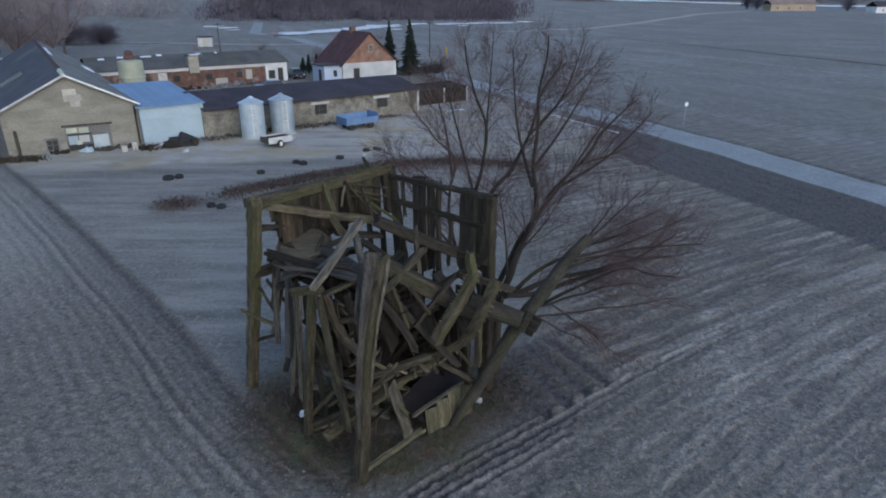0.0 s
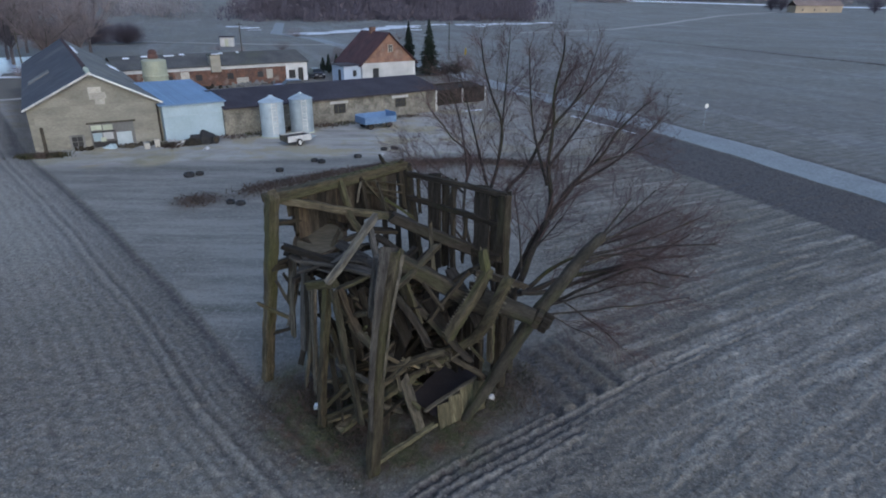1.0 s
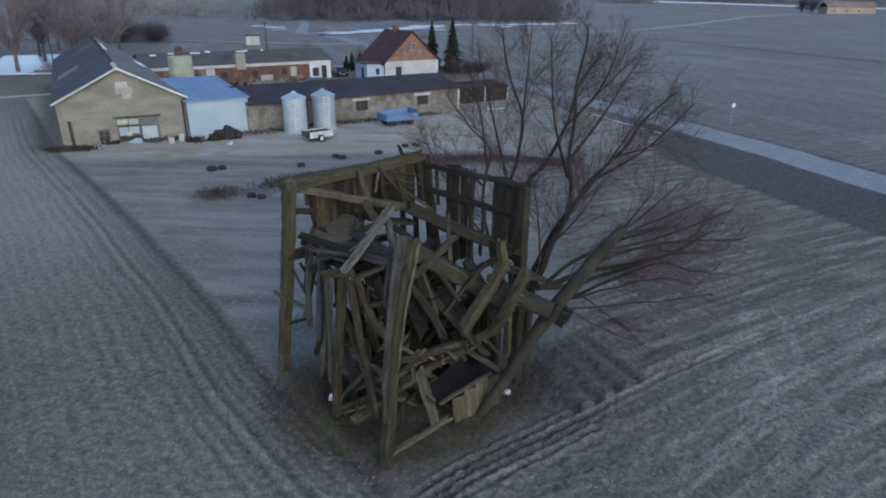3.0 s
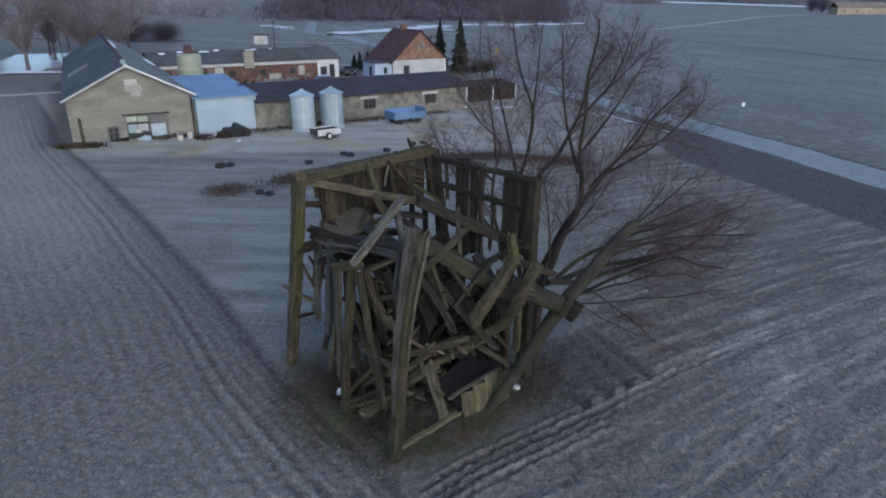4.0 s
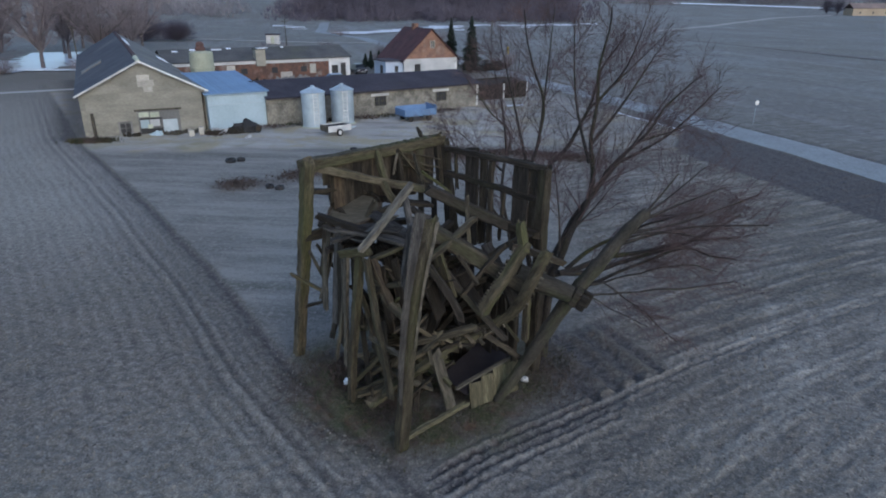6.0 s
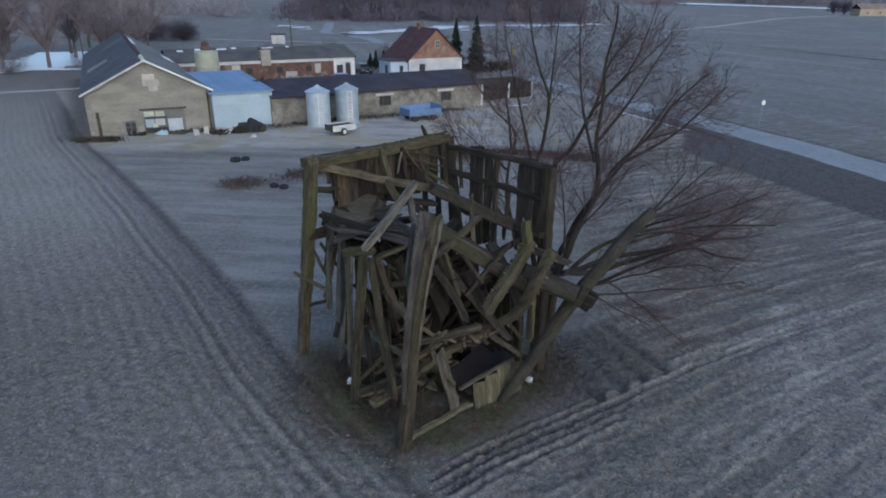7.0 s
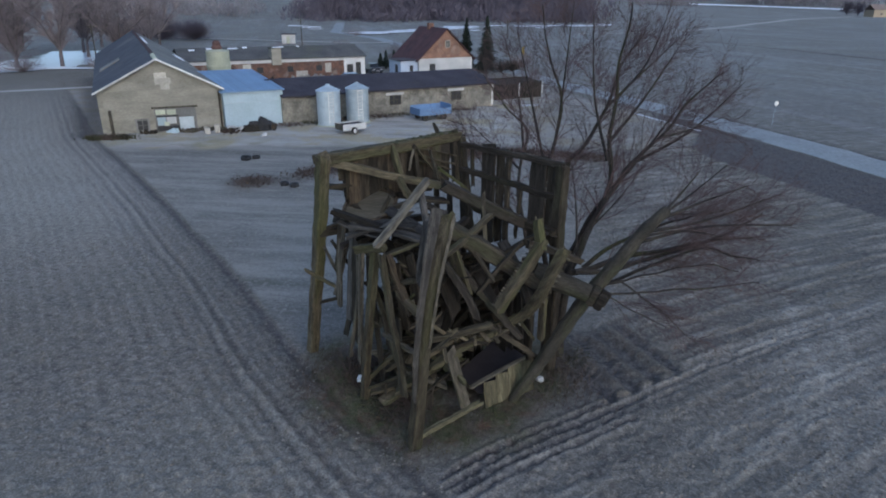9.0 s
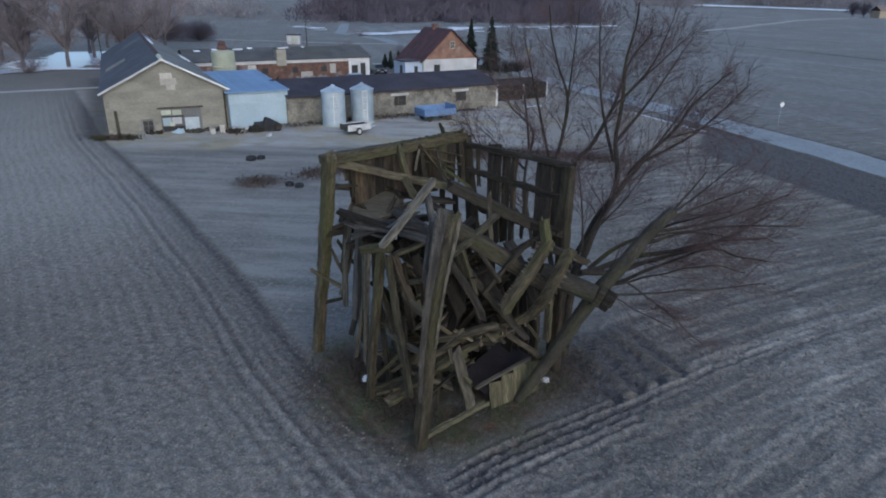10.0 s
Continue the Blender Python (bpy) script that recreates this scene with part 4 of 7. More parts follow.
def beam(name, a, b, w, d, mat):
    global serial
    serial += 1
    length = (Vector(b) - Vector(a)).length
    bow = 0.03 * length * math.sin(serial * 2.39) if name in ("fallen_timber", "plank", "lath", "stake") else 0.0
    bm, m = timber(a, b, w, d, 0.034 if min(w, d) > 0.12 else 0.018, serial, bow)
    ob = part(name, bm, mat, None)
    ob.matrix_world = m
    key = "wood_" + {"mossy_wood": "moss", "moss_covered_wood": "mosstop", "dark_wood": "dark", "near_black_wood": "black", "weathered_wood": "grey", "grey_board": "slate", "pale_wood": "pale", "tan_wood": "tan", "brown_wood": "brown", "lichened_wood": "lichen"}[mat.name]
    if name in FALLEN:
        tagged(ob, LABELS[key] + " fallen across the mill ruin", "timber", "loose timbers of the mill")
    else:
        ob.parent = mill
        tagged(ob, LABELS[key])
    return ob


beam("corner_post", (-6.36, 17.48, -0.15), (-4.92, 15.55, 7.15), 0.34, 0.32, wood_moss)
beam("corner_post", (1.41, 17.30, 0.0), (1.37, 17.10, 6.75), 0.34, 0.32, wood_dark)
beam("corner_post", (-1.32, 19.60, 3.52), (-1.68, 19.30, 7.00), 0.26, 0.26, wood_dark)
beam("wall_post", (-3.91, 14.90, 0.20), (-3.39, 14.35, 5.16), 0.22, 0.20, wood_moss)
beam("wall_post", (-4.07, 15.10, 1.20), (-3.76, 14.60, 4.92), 0.14, 0.12, wood_grey)
beam("stake", (-4.38, 15.10, 1.36), (-3.97, 14.90, 4.69), 0.11, 0.09, wood_grey)
beam("plank", (-4.97, 16.40, 2.38), (-4.60, 16.05, 5.25), 0.26, 0.06, wood_grey)
beam("plank", (-5.13, 16.50, 2.62), (-4.43, 16.10, 4.98), 0.16, 0.06, wood_grey)
beam("brace", (-2.57, 13.90, 1.02), (-3.19, 14.10, 5.03), 0.17, 0.15, wood_moss)
beam("brace", (-2.91, 14.60, 1.61), (-3.26, 14.60, 2.99), 0.10, 0.10, wood_dark)
beam("plank", (-4.98, 16.30, 3.65), (-4.75, 16.10, 5.16), 0.22, 0.05, wood_dark)
beam("plank", (-4.48, 15.60, 2.37), (-4.23, 15.60, 5.29), 0.28, 0.05, wood_slate)
beam("plank", (-4.26, 15.40, 1.76), (-4.08, 15.20, 4.99), 0.26, 0.05, wood_dark)
beam("plank", (-4.73, 16.00, 1.57), (-4.03, 15.60, 4.68), 0.22, 0.05, wood_dark)
beam("plank", (-3.59, 15.20, 2.65), (-3.65, 14.90, 4.71), 0.30, 0.05, wood_dark)
beam("plank", (-3.10, 14.80, 1.84), (-3.26, 14.90, 4.18), 0.30, 0.05, wood_dark)
beam("plank", (-3.35, 14.90, 0.25), (-3.56, 15.10, 2.71), 0.24, 0.05, wood_dark)
beam("plank", (-2.60, 14.50, 2.75), (-2.89, 14.70, 4.46), 0.34, 0.05, wood_brown)
beam("plank", (-2.29, 14.30, 3.22), (-2.55, 14.70, 4.79), 0.34, 0.05, wood_brown)
beam("plank", (-2.67, 14.30, 1.46), (-2.79, 14.40, 3.13), 0.24, 0.05, wood_dark)
beam("strut", (-5.92, 16.30, 3.44), (-5.01, 16.60, 2.74), 0.12, 0.10, wood_moss)
beam("strut", (-5.36, 16.10, 4.79), (-4.65, 16.30, 5.03), 0.14, 0.10, wood_dark)
beam("strut", (-5.97, 16.90, 2.02), (-5.01, 16.80, 2.37), 0.11, 0.09, wood_dark)
beam("strut", (-5.29, 16.20, 4.24), (-4.99, 16.60, 3.11), 0.10, 0.08, wood_grey)
beam("strut", (-5.08, 16.40, 4.31), (-4.69, 16.60, 3.54), 0.12, 0.10, wood_dark)
beam("strut", (-5.09, 15.90, 6.12), (-4.50, 16.40, 6.11), 0.13, 0.12, wood_dark)
beam("head_rail", (-5.06, 15.60, 6.95), (-1.75, 19.30, 6.99), 0.36, 0.30, wood_mosstop)
beam("middle_rail", (-4.80, 15.90, 6.83), (-2.06, 17.60, 5.88), 0.22, 0.22, wood_moss)
beam("middle_rail", (-5.02, 16.30, 6.05), (-3.25, 17.60, 5.52), 0.18, 0.16, wood_dark)
beam("head_rail", (-1.63, 19.20, 6.73), (1.47, 17.10, 6.66), 0.14, 0.17, wood_black)
beam("middle_rail", (-1.56, 19.10, 5.97), (1.34, 17.20, 5.72), 0.17, 0.17, wood_black)
beam("middle_rail", (-1.15, 18.80, 4.85), (1.34, 17.00, 4.77), 0.24, 0.22, wood_dark)
beam("stud", (-3.41, 17.15, 7.01), (-3.13, 17.00, 6.07), 0.20, 0.16, wood_moss)
beam("stud", (-3.17, 16.70, 6.25), (-2.84, 16.60, 5.70), 0.24, 0.14, wood_tan)
beam("stud", (-2.91, 17.70, 6.97), (-2.73, 17.60, 5.78), 0.14, 0.12, wood_dark)
beam("stud", (-4.53, 16.20, 6.92), (-4.61, 16.50, 5.68), 0.20, 0.14, wood_dark)
beam("stud", (-1.87, 19.10, 6.89), (-1.77, 19.10, 5.59), 0.20, 0.18, wood_dark)
beam("lath", (-2.73, 18.00, 6.81), (-1.78, 19.00, 6.42), 0.12, 0.05, wood_moss)
beam("lath", (-2.73, 18.00, 6.64), (-1.87, 18.90, 6.19), 0.09, 0.05, wood_moss)
beam("lath", (-2.78, 17.90, 6.46), (-1.96, 18.80, 6.03), 0.09, 0.05, wood_moss)
beam("lath", (-2.80, 17.60, 6.93), (-2.00, 18.20, 5.79), 0.13, 0.06, wood_moss)
beam("lath", (-2.40, 17.60, 6.85), (-2.14, 18.00, 5.70), 0.10, 0.06, wood_grey)
beam("lath", (-2.13, 17.60, 6.32), (-1.34, 17.80, 5.69), 0.12, 0.08, wood_moss)
beam("lath", (-3.00, 17.60, 6.35), (-2.90, 17.60, 6.83), 0.06, 0.04, wood_pale)
beam("stud", (-0.76, 18.70, 6.77), (-0.69, 18.30, 3.84), 0.56, 0.08, wood_black)
beam("stud", (-0.38, 18.55, 6.71), (-0.37, 18.25, 3.88), 0.30, 0.08, wood_dark)
beam("stud", (-0.14, 18.30, 6.74), (-0.16, 18.00, 3.95), 0.16, 0.14, wood_dark)
beam("stud", (0.74, 17.70, 6.68), (0.72, 17.40, 4.09), 0.62, 0.08, wood_black)
beam("stud", (1.12, 17.45, 6.66), (1.12, 17.25, 4.35), 0.34, 0.08, wood_dark)
beam("stud", (0.28, 18.00, 5.81), (0.17, 17.80, 4.27), 0.10, 0.10, wood_dark)
beam("stud", (-1.29, 19.00, 6.75), (-1.21, 18.80, 5.52), 0.10, 0.10, wood_dark)
beam("fallen_timber", (-4.63, 16.00, 5.14), (-3.17, 15.30, 5.01), 0.46, 0.06, wood_slate)
beam("fallen_timber", (-4.06, 15.80, 5.23), (-2.46, 15.40, 5.30), 0.44, 0.06, wood_slate)
beam("fallen_timber", (-3.30, 16.00, 5.53), (-1.94, 15.20, 5.11), 0.42, 0.06, wood_slate)
beam("fallen_timber", (-4.38, 16.50, 5.49), (-3.31, 16.00, 5.21), 0.34, 0.08, wood_dark)
beam("fallen_timber", (-3.62, 14.80, 4.75), (-2.81, 14.60, 4.02), 0.40, 0.06, wood_dark)
beam("fallen_timber", (-3.07, 16.80, 5.73), (-1.88, 17.20, 5.49), 0.40, 0.10, wood_dark)
beam("fallen_timber", (-2.35, 16.70, 5.50), (-1.15, 16.50, 4.70), 0.34, 0.08, wood_black)
beam("fallen_timber", (-2.03, 15.40, 4.71), (-1.27, 14.90, 2.98), 0.46, 0.08, wood_black)
beam("fallen_timber", (-0.92, 15.80, 4.12), (-0.07, 15.40, 2.81), 0.46, 0.08, wood_black)
beam("fallen_timber", (-0.18, 16.40, 4.60), (0.70, 15.80, 3.02), 0.46, 0.08, wood_black)
beam("fallen_timber", (-2.21, 15.35, 6.56), (-3.27, 14.10, 5.20), 0.20, 0.15, wood_pale)
beam("fallen_timber", (-4.94, 16.10, 5.39), (-3.09, 15.20, 5.24), 0.20, 0.16, wood_black)
beam("fallen_timber", (-4.17, 15.60, 5.17), (-2.20, 14.90, 5.15), 0.34, 0.10, wood_slate)
beam("fallen_timber", (-4.32, 15.40, 4.94), (-3.23, 15.60, 5.35), 0.24, 0.10, wood_slate)
beam("fallen_timber", (-3.26, 15.00, 5.36), (-2.64, 15.60, 5.70), 0.18, 0.14, wood_slate)
beam("fallen_timber", (-2.40, 15.80, 6.15), (-2.07, 15.00, 5.18), 0.18, 0.12, wood_slate)
beam("fallen_timber", (-3.13, 14.90, 4.65), (-2.24, 15.20, 5.03), 0.22, 0.10, wood_moss)
beam("fallen_timber", (-3.90, 14.50, 4.92), (-3.10, 14.20, 5.15), 0.20, 0.22, wood_moss)
beam("fallen_timber", (-3.06, 14.70, 4.61), (-2.39, 14.20, 3.26), 0.22, 0.10, wood_brown)
beam("fallen_timber", (-2.82, 14.60, 3.69), (-2.11, 13.90, 3.44), 0.18, 0.16, wood_tan)
beam("fallen_timber", (-3.01, 14.80, 3.85), (-2.23, 14.30, 4.26), 0.16, 0.14, wood_moss)
beam("fallen_timber", (-3.24, 14.60, 2.47), (-2.23, 13.90, 2.34), 0.14, 0.10, wood_grey)
beam("fallen_timber", (-3.52, 15.00, 3.45), (-2.87, 14.40, 1.74), 0.13, 0.12, wood_moss)
beam("fallen_timber", (-3.77, 14.90, 0.82), (-3.06, 14.90, 1.63), 0.16, 0.12, wood_mosstop)
beam("fallen_timber", (-4.04, 15.00, 0.31), (-2.67, 14.30, 1.39), 0.14, 0.10, wood_mosstop)
beam("windshaft", (-1.91, 16.9, 6.04), (0.81, 17.7, 4.56), 0.32, 0.32, wood_black)
beam("main_timber", (-1.56, 15.20, 5.38), (0.98, 15.60, 3.75), 0.44, 0.42, wood_dark)
beam("fallen_timber", (-1.05, 15.20, 4.97), (-0.32, 14.90, 4.05), 0.10, 0.10, wood_dark)
beam("pole", (-0.78, 16.60, 5.96), (-0.54, 15.20, 4.49), 0.11, 0.09, wood_moss)
beam("fallen_timber", (-1.55, 14.40, 4.98), (-0.52, 16.00, 5.55), 0.16, 0.14, wood_moss)
beam("fallen_timber", (-1.57, 14.60, 4.58), (-0.71, 14.60, 3.08), 0.22, 0.18, wood_black)
beam("fallen_timber", (-1.31, 15.00, 4.43), (0.43, 15.20, 2.26), 0.20, 0.18, wood_black)
beam("fallen_timber", (-1.47, 15.00, 4.90), (-1.05, 14.90, 3.67), 0.44, 0.10, wood_mosstop)
beam("fallen_timber", (0.50, 15.20, 5.06), (1.98, 15.90, 4.32), 0.20, 0.18, wood_dark)
beam("fallen_timber", (0.72, 15.20, 5.69), (0.89, 15.20, 4.86), 0.24, 0.20, wood_moss)
beam("fallen_timber", (-0.15, 15.60, 4.55), (0.97, 15.30, 5.39), 0.18, 0.16, wood_dark)
beam("fallen_timber", (-0.72, 14.90, 3.76), (0.33, 15.20, 5.08), 0.12, 0.10, wood_dark)
beam("fallen_timber", (-1.90, 13.90, 2.80), (-0.35, 14.60, 2.97), 0.20, 0.16, wood_moss)
beam("fallen_timber", (-1.80, 13.80, 2.07), (-0.28, 14.90, 2.61), 0.20, 0.16, wood_mosstop)
beam("fallen_timber", (-1.89, 13.80, 2.40), (-1.12, 14.30, 2.78), 0.14, 0.12, wood_tan)
beam("fallen_timber", (-1.94, 13.70, 3.40), (-1.07, 14.50, 2.32), 0.12, 0.10, wood_tan)
beam("fallen_timber", (-0.47, 14.80, 2.82), (0.98, 15.90, 1.23), 0.20, 0.16, wood_dark)
beam("prop", (-1.37, 13.95, 2.48), (-0.98, 14.60, 0.30), 0.08, 0.32, wood_grey)
beam("prop", (1.03, 15.60, 3.48), (1.00, 15.50, 2.10), 0.20, 0.14, wood_moss)
beam("prop", (0.70, 15.50, 2.89), (0.72, 15.80, 1.19), 0.14, 0.12, wood_dark)
beam("prop", (0.24, 15.40, 2.84), (0.86, 15.60, 1.99), 0.12, 0.10, wood_moss)
beam("prop", (1.28, 15.60, 4.63), (1.12, 15.60, 3.49), 0.18, 0.14, wood_tan)
beam("fallen_timber", (-2.20, 14.90, 4.89), (-1.23, 16.60, 5.24), 0.20, 0.18, wood_black)
beam("fallen_timber", (-3.38, 16.40, 5.77), (-3.65, 15.80, 5.12), 0.10, 0.08, wood_moss)
beam("fallen_timber", (-3.99, 16.20, 5.23), (-2.42, 16.40, 5.78), 0.16, 0.14, wood_dark)
beam("fallen_timber", (-2.18, 15.80, 5.37), (-0.78, 15.80, 4.63), 0.20, 0.18, wood_dark)
beam("fallen_timber", (-3.41, 15.60, 4.04), (-1.64, 15.40, 3.05), 0.22, 0.20, wood_dark)
beam("fallen_timber", (-3.91, 15.60, 3.49), (-2.21, 15.00, 2.33), 0.20, 0.18, wood_dark)
beam("fallen_timber", (-1.98, 15.60, 3.27), (-0.13, 16.00, 3.74), 0.22, 0.20, wood_dark)
beam("fallen_timber", (-1.64, 15.60, 1.86), (-0.57, 15.80, 3.28), 0.20, 0.18, wood_dark)
beam("sill_beam", (-2.12, 13.15, 0.25), (-0.54, 14.85, 0.27), 0.14, 0.13, wood_lichen)


def lengthwise(ob, a, b):
    """Turns the object's own z along its length, so that the grain runs with it."""
    z = (Vector(b) - Vector(a)).normalized()
    x = z.orthogonal().normalized()
    m = Matrix((x, z.cross(x), z)).transposed().to_4x4()
    m.translation = Vector(a)
    ob.data.transform(m.inverted())
    ob.matrix_world = m
    return ob


def bent(name, pts, w, d, mat, parent=None, label="", seed=1, twist=0.0):
    """A bowed timber through points, w across and d deep."""
    rng = random.Random(seed)
    bm = bmesh.new()
    fine = []
    for i in range(len(pts) - 1):
        p0, p1, p2, p3 = (Vector(pts[max(i - 1, 0)]), Vector(pts[i]), Vector(pts[i + 1]), Vector(pts[min(i + 2, len(pts) - 1)]))
        for k in range(5):
            t = k / 5
            fine.append(0.5 * ((2 * p1) + (p2 - p0) * t + (2 * p0 - 5 * p1 + 4 * p2 - p3) * t * t + (3 * p1 - p0 - 3 * p2 + p3) * t ** 3))
    fine.append(Vector(pts[-1]))
    rings = []
    for i, p in enumerate(fine):
        f = i / (len(fine) - 1)
        t = (fine[min(i + 1, len(fine) - 1)] - fine[max(i - 1, 0)]).normalized()
        ref = Vector((math.cos(0.75 + twist * f), math.sin(0.75 + twist * f), 0))
        x = (ref - t * ref.dot(t)).normalized()
        y = t.cross(x)
        ww = w[0] + (w[1] - w[0]) * f
        c = 0.04
        ring = []
        for sx, sy in ((-ww / 2 + c, -d / 2), (ww / 2 - c, -d / 2), (ww / 2, -d / 2 + c), (ww / 2, d / 2 - c), (ww / 2 - c, d / 2), (-ww / 2 + c, d / 2), (-ww / 2, d / 2 - c), (-ww / 2, -d / 2 + c)):
            ragged = t * rng.uniform(-0.16, 0.12) if i in (0, len(fine) - 1) else Vector()
            ring.append(bm.verts.new(p + x * (sx + rng.uniform(-0.012, 0.012)) + y * (sy + rng.uniform(-0.012, 0.012)) + ragged))
        rings.append(ring)
    for a, b in zip(rings, rings[1:]):
        for k in range(8):
            bm.faces.new((a[k], a[(k + 1) % 8], b[(k + 1) % 8], b[k]))
    bm.faces.new(rings[0][::-1])
    bm.faces.new(rings[-1])
    bmesh.ops.recalc_face_normals(bm, faces=bm.faces)
    return lengthwise(part(name, bm, mat, parent, label), pts[0], pts[-1])


front = [(-2.19, 13.05, -0.15), (-2.04, 13.05, 1.65), (-1.92, 13.0, 3.32), (-1.72, 13.06, 4.80), (-1.58, 13.25, 5.60), (-1.46, 13.7, 6.25)]
bent("corner_post", front, (0.32, 0.34), 0.30, wood_moss, mill, "bowed mossy corner post", 3, 0.5)
bent("cladding_board", [(p[0] - 0.06 - 0.02 * i, p[1] - 0.17, p[2] + (0.12 if i == 5 else 0)) for i, p in enumerate(front) if i > 0], (0.14, 0.62), 0.06, wood_slate, mill, "wide grey board split from the post", 4, 0.3)
bent("cladding_board", [(p[0] - 0.24 - 0.05 * i, p[1] + 0.26 + 0.03 * i, p[2] - 0.25) for i, p in enumerate(front) if i > 2], (0.14, 0.36), 0.06, wood_slate, mill, "wide grey board split from the post", 6, 0.3)
bent("cladding_board", [(p[0] + 0.17, p[1] - 0.08, p[2] - 0.1) for i, p in enumerate(front) if i > 1], (0.07, 0.12), 0.07, wood_grey, mill, "pale split edge of the post", 5, 0.3)


# the head of the windshaft: a round oak log that ends in a mortised block
shaft = thing("oak_shaft", "round mossy end of a mill shaft with a mortised oak block", "mill part")
axis = [(0.75, 15.62, 4.12), (1.3, 15.5, 3.93), (1.75, 15.4, 3.82), (2.2, 15.28, 3.70)]
lengthwise(part("log", tube(axis, [0.27, 0.275, 0.26, 0.235], 14), trunk_bark, shaft), axis[0], axis[-1])
block = part("poll_end", box(-0.24, 0.24, -0.22, 0.22, 0.0, 0.22, 0.04), wood_dark, shaft)
cheeks = [part("cheek", box(-0.23, 0.24, y0, y0 + 0.13, 0.22, 0.40 + 0.5 * abs(y0), 0.03), wood_black, shaft) for y0 in (-0.22, 0.09)]
for ob in (block, *cheeks):
    zz = Vector((0.64, -0.2, -0.27)).normalized()
    xx = (Vector((0, 0, 1)) - zz * zz.z).normalized()
    m = Matrix((xx, zz.cross(xx), zz)).transposed().to_4x4()
    m.translation = Vector(axis[-1])
    ob.matrix_world = m

# broken rims of the cogged brake wheel
def cogged_rim(pts, wide, deep, cog, seed, label):
    th = thing("cogged_rim", label, "mill wheel", group="broken mill wheels")
    bent("rim", pts, (wide, wide), deep, wood_moss, th, "", seed)
    n = 21
    for k in range(n):
        f = (k + 0.5) / n * (len(pts) - 1)
        i = min(int(f), len(pts) - 2)
        p = Vector(pts[i]).lerp(Vector(pts[i + 1]), f - i)
        t = (Vector(pts[i + 1]) - Vector(pts[i])).normalized()
        bm = box(-0.022, 0.022, -0.02, 0.02, -0.06, 0.07, 0.005)
        ob = part("cog", bm, wood_grey, th)
        z = Vector(cog)
        z = (z - t * z.dot(t)).normalized()
        m = Matrix((t, z.cross(t), z)).transposed().to_4x4()
        m.translation = p + z * wide * 0.5
        ob.matrix_world = m
    return th


cogged_rim([(0.82, 15.20, 5.08), (0.45, 14.90, 4.42), (0.12, 14.70, 3.93), (-0.17, 14.60, 3.42)], 0.30, 0.24, (-0.8, 0.0, 0.5), 11, "broken rim of a wooden cog wheel with pegs")
cogged_rim([(1.37, 14.80, 5.02), (1.10, 14.80, 4.35), (0.83, 15.00, 3.59), (0.47, 15.30, 2.91), (-0.21, 15.40, 2.48), (-1.14, 15.30, 2.2)], 0.32, 0.24, (0.8, -0.2, 0.3), 12, "long curved rim of a broken mill wheel with wooden cogs")

# weather boards left on the near right wall, leaning in a little
def board(name, a, b, w, thick, mat, parent, seed):
    bm, m = timber(a, b, w, thick, 0.012, seed)
    ob = part(name, bm, mat, parent)
    ob.matrix_world = m
    return ob


BOARD_TOP, BOARD_END = Vector((-0.52, 15.02, 0.80)), Vector((0.86, 16.22, 1.16))
for k in range(4):
    f = (k + 0.5) / 4
    top = BOARD_TOP.lerp(BOARD_END, f) + Vector((0, 0, -0.02))
    foot = Vector((-0.40 + 1.34 * f, 14.88 + 1.12 * f, -0.05 + 0.05 * (k % 3)))
    ob = board("weather_board", foot, top, 0.47, 0.04, wood_lichen, mill, 300 + k)
    ob.rotation_mode = "QUATERNION"
    z = (top - foot).normalized()
    x = (BOARD_END - BOARD_TOP).normalized()
    x = (x - z * x.dot(z)).normalized()
    m = Matrix((x, z.cross(x), z)).transposed().to_4x4()
    m.translation = foot
    ob.matrix_world = m
beam("top_plate", (-0.80, 14.90, 0.78), (0.84, 16.20, 1.22), 0.12, 0.06, wood_grey)

# dark boarding left under the head rail of the far wall
for k in range(12):
    f = (k + 0.5) / 12
    x, y = -4.75 + 2.75 * f, 16.15 + 2.75 * f
    drop = 0.55 if f < 0.1 else 1.75 - 0.6 * f
    ob = board("wall_board", (x, y, 6.92 - drop - 0.1 * (k % 2)), (x, y, 6.95), 0.35, 0.035, (wood_dark, wood_brown, wood_dark, wood_black)[k % 4], mill, 330 + k)
    ob.matrix_world = Matrix.Translation((x, y, 6.92 - drop - 0.1 * (k % 2))) @ pose(0, 0, 0, 0, 0, 45)
# dark lower boarding of the far right wall
for k in range(11):
    f = (k + 0.5) / 11
    if k in (3, 6, 9):
        continue
    x, y = -1.35 + 2.75 * f, 19.0 - 1.75 * f
    h = 3.7 + 0.5 * math.sin(k * 2.3)
    ob = board("wall_board", (x, y, 0.0), (x, y, h), 0.28, 0.035, wood_dark if k % 2 else wood_black, mill, 350 + k)
    ob.matrix_world = Matrix.Translation((x, y, 0.0)) @ pose(0, 0, 0, 0, 0, -32)
for k in range(7):
    f = (k + 0.5) / 7
    x, y = -3.7 + 2.3 * f, 17.4 + 1.9 * f
    h = 3.0 + 1.2 * f + 0.3 * math.sin(k * 1.9)
    ob = board("wall_board", (x, y, 0.0), (x + 0.1, y - 0.2, h), 0.30, 0.035, wood_dark if k % 2 else wood_black, mill, 370 + k)

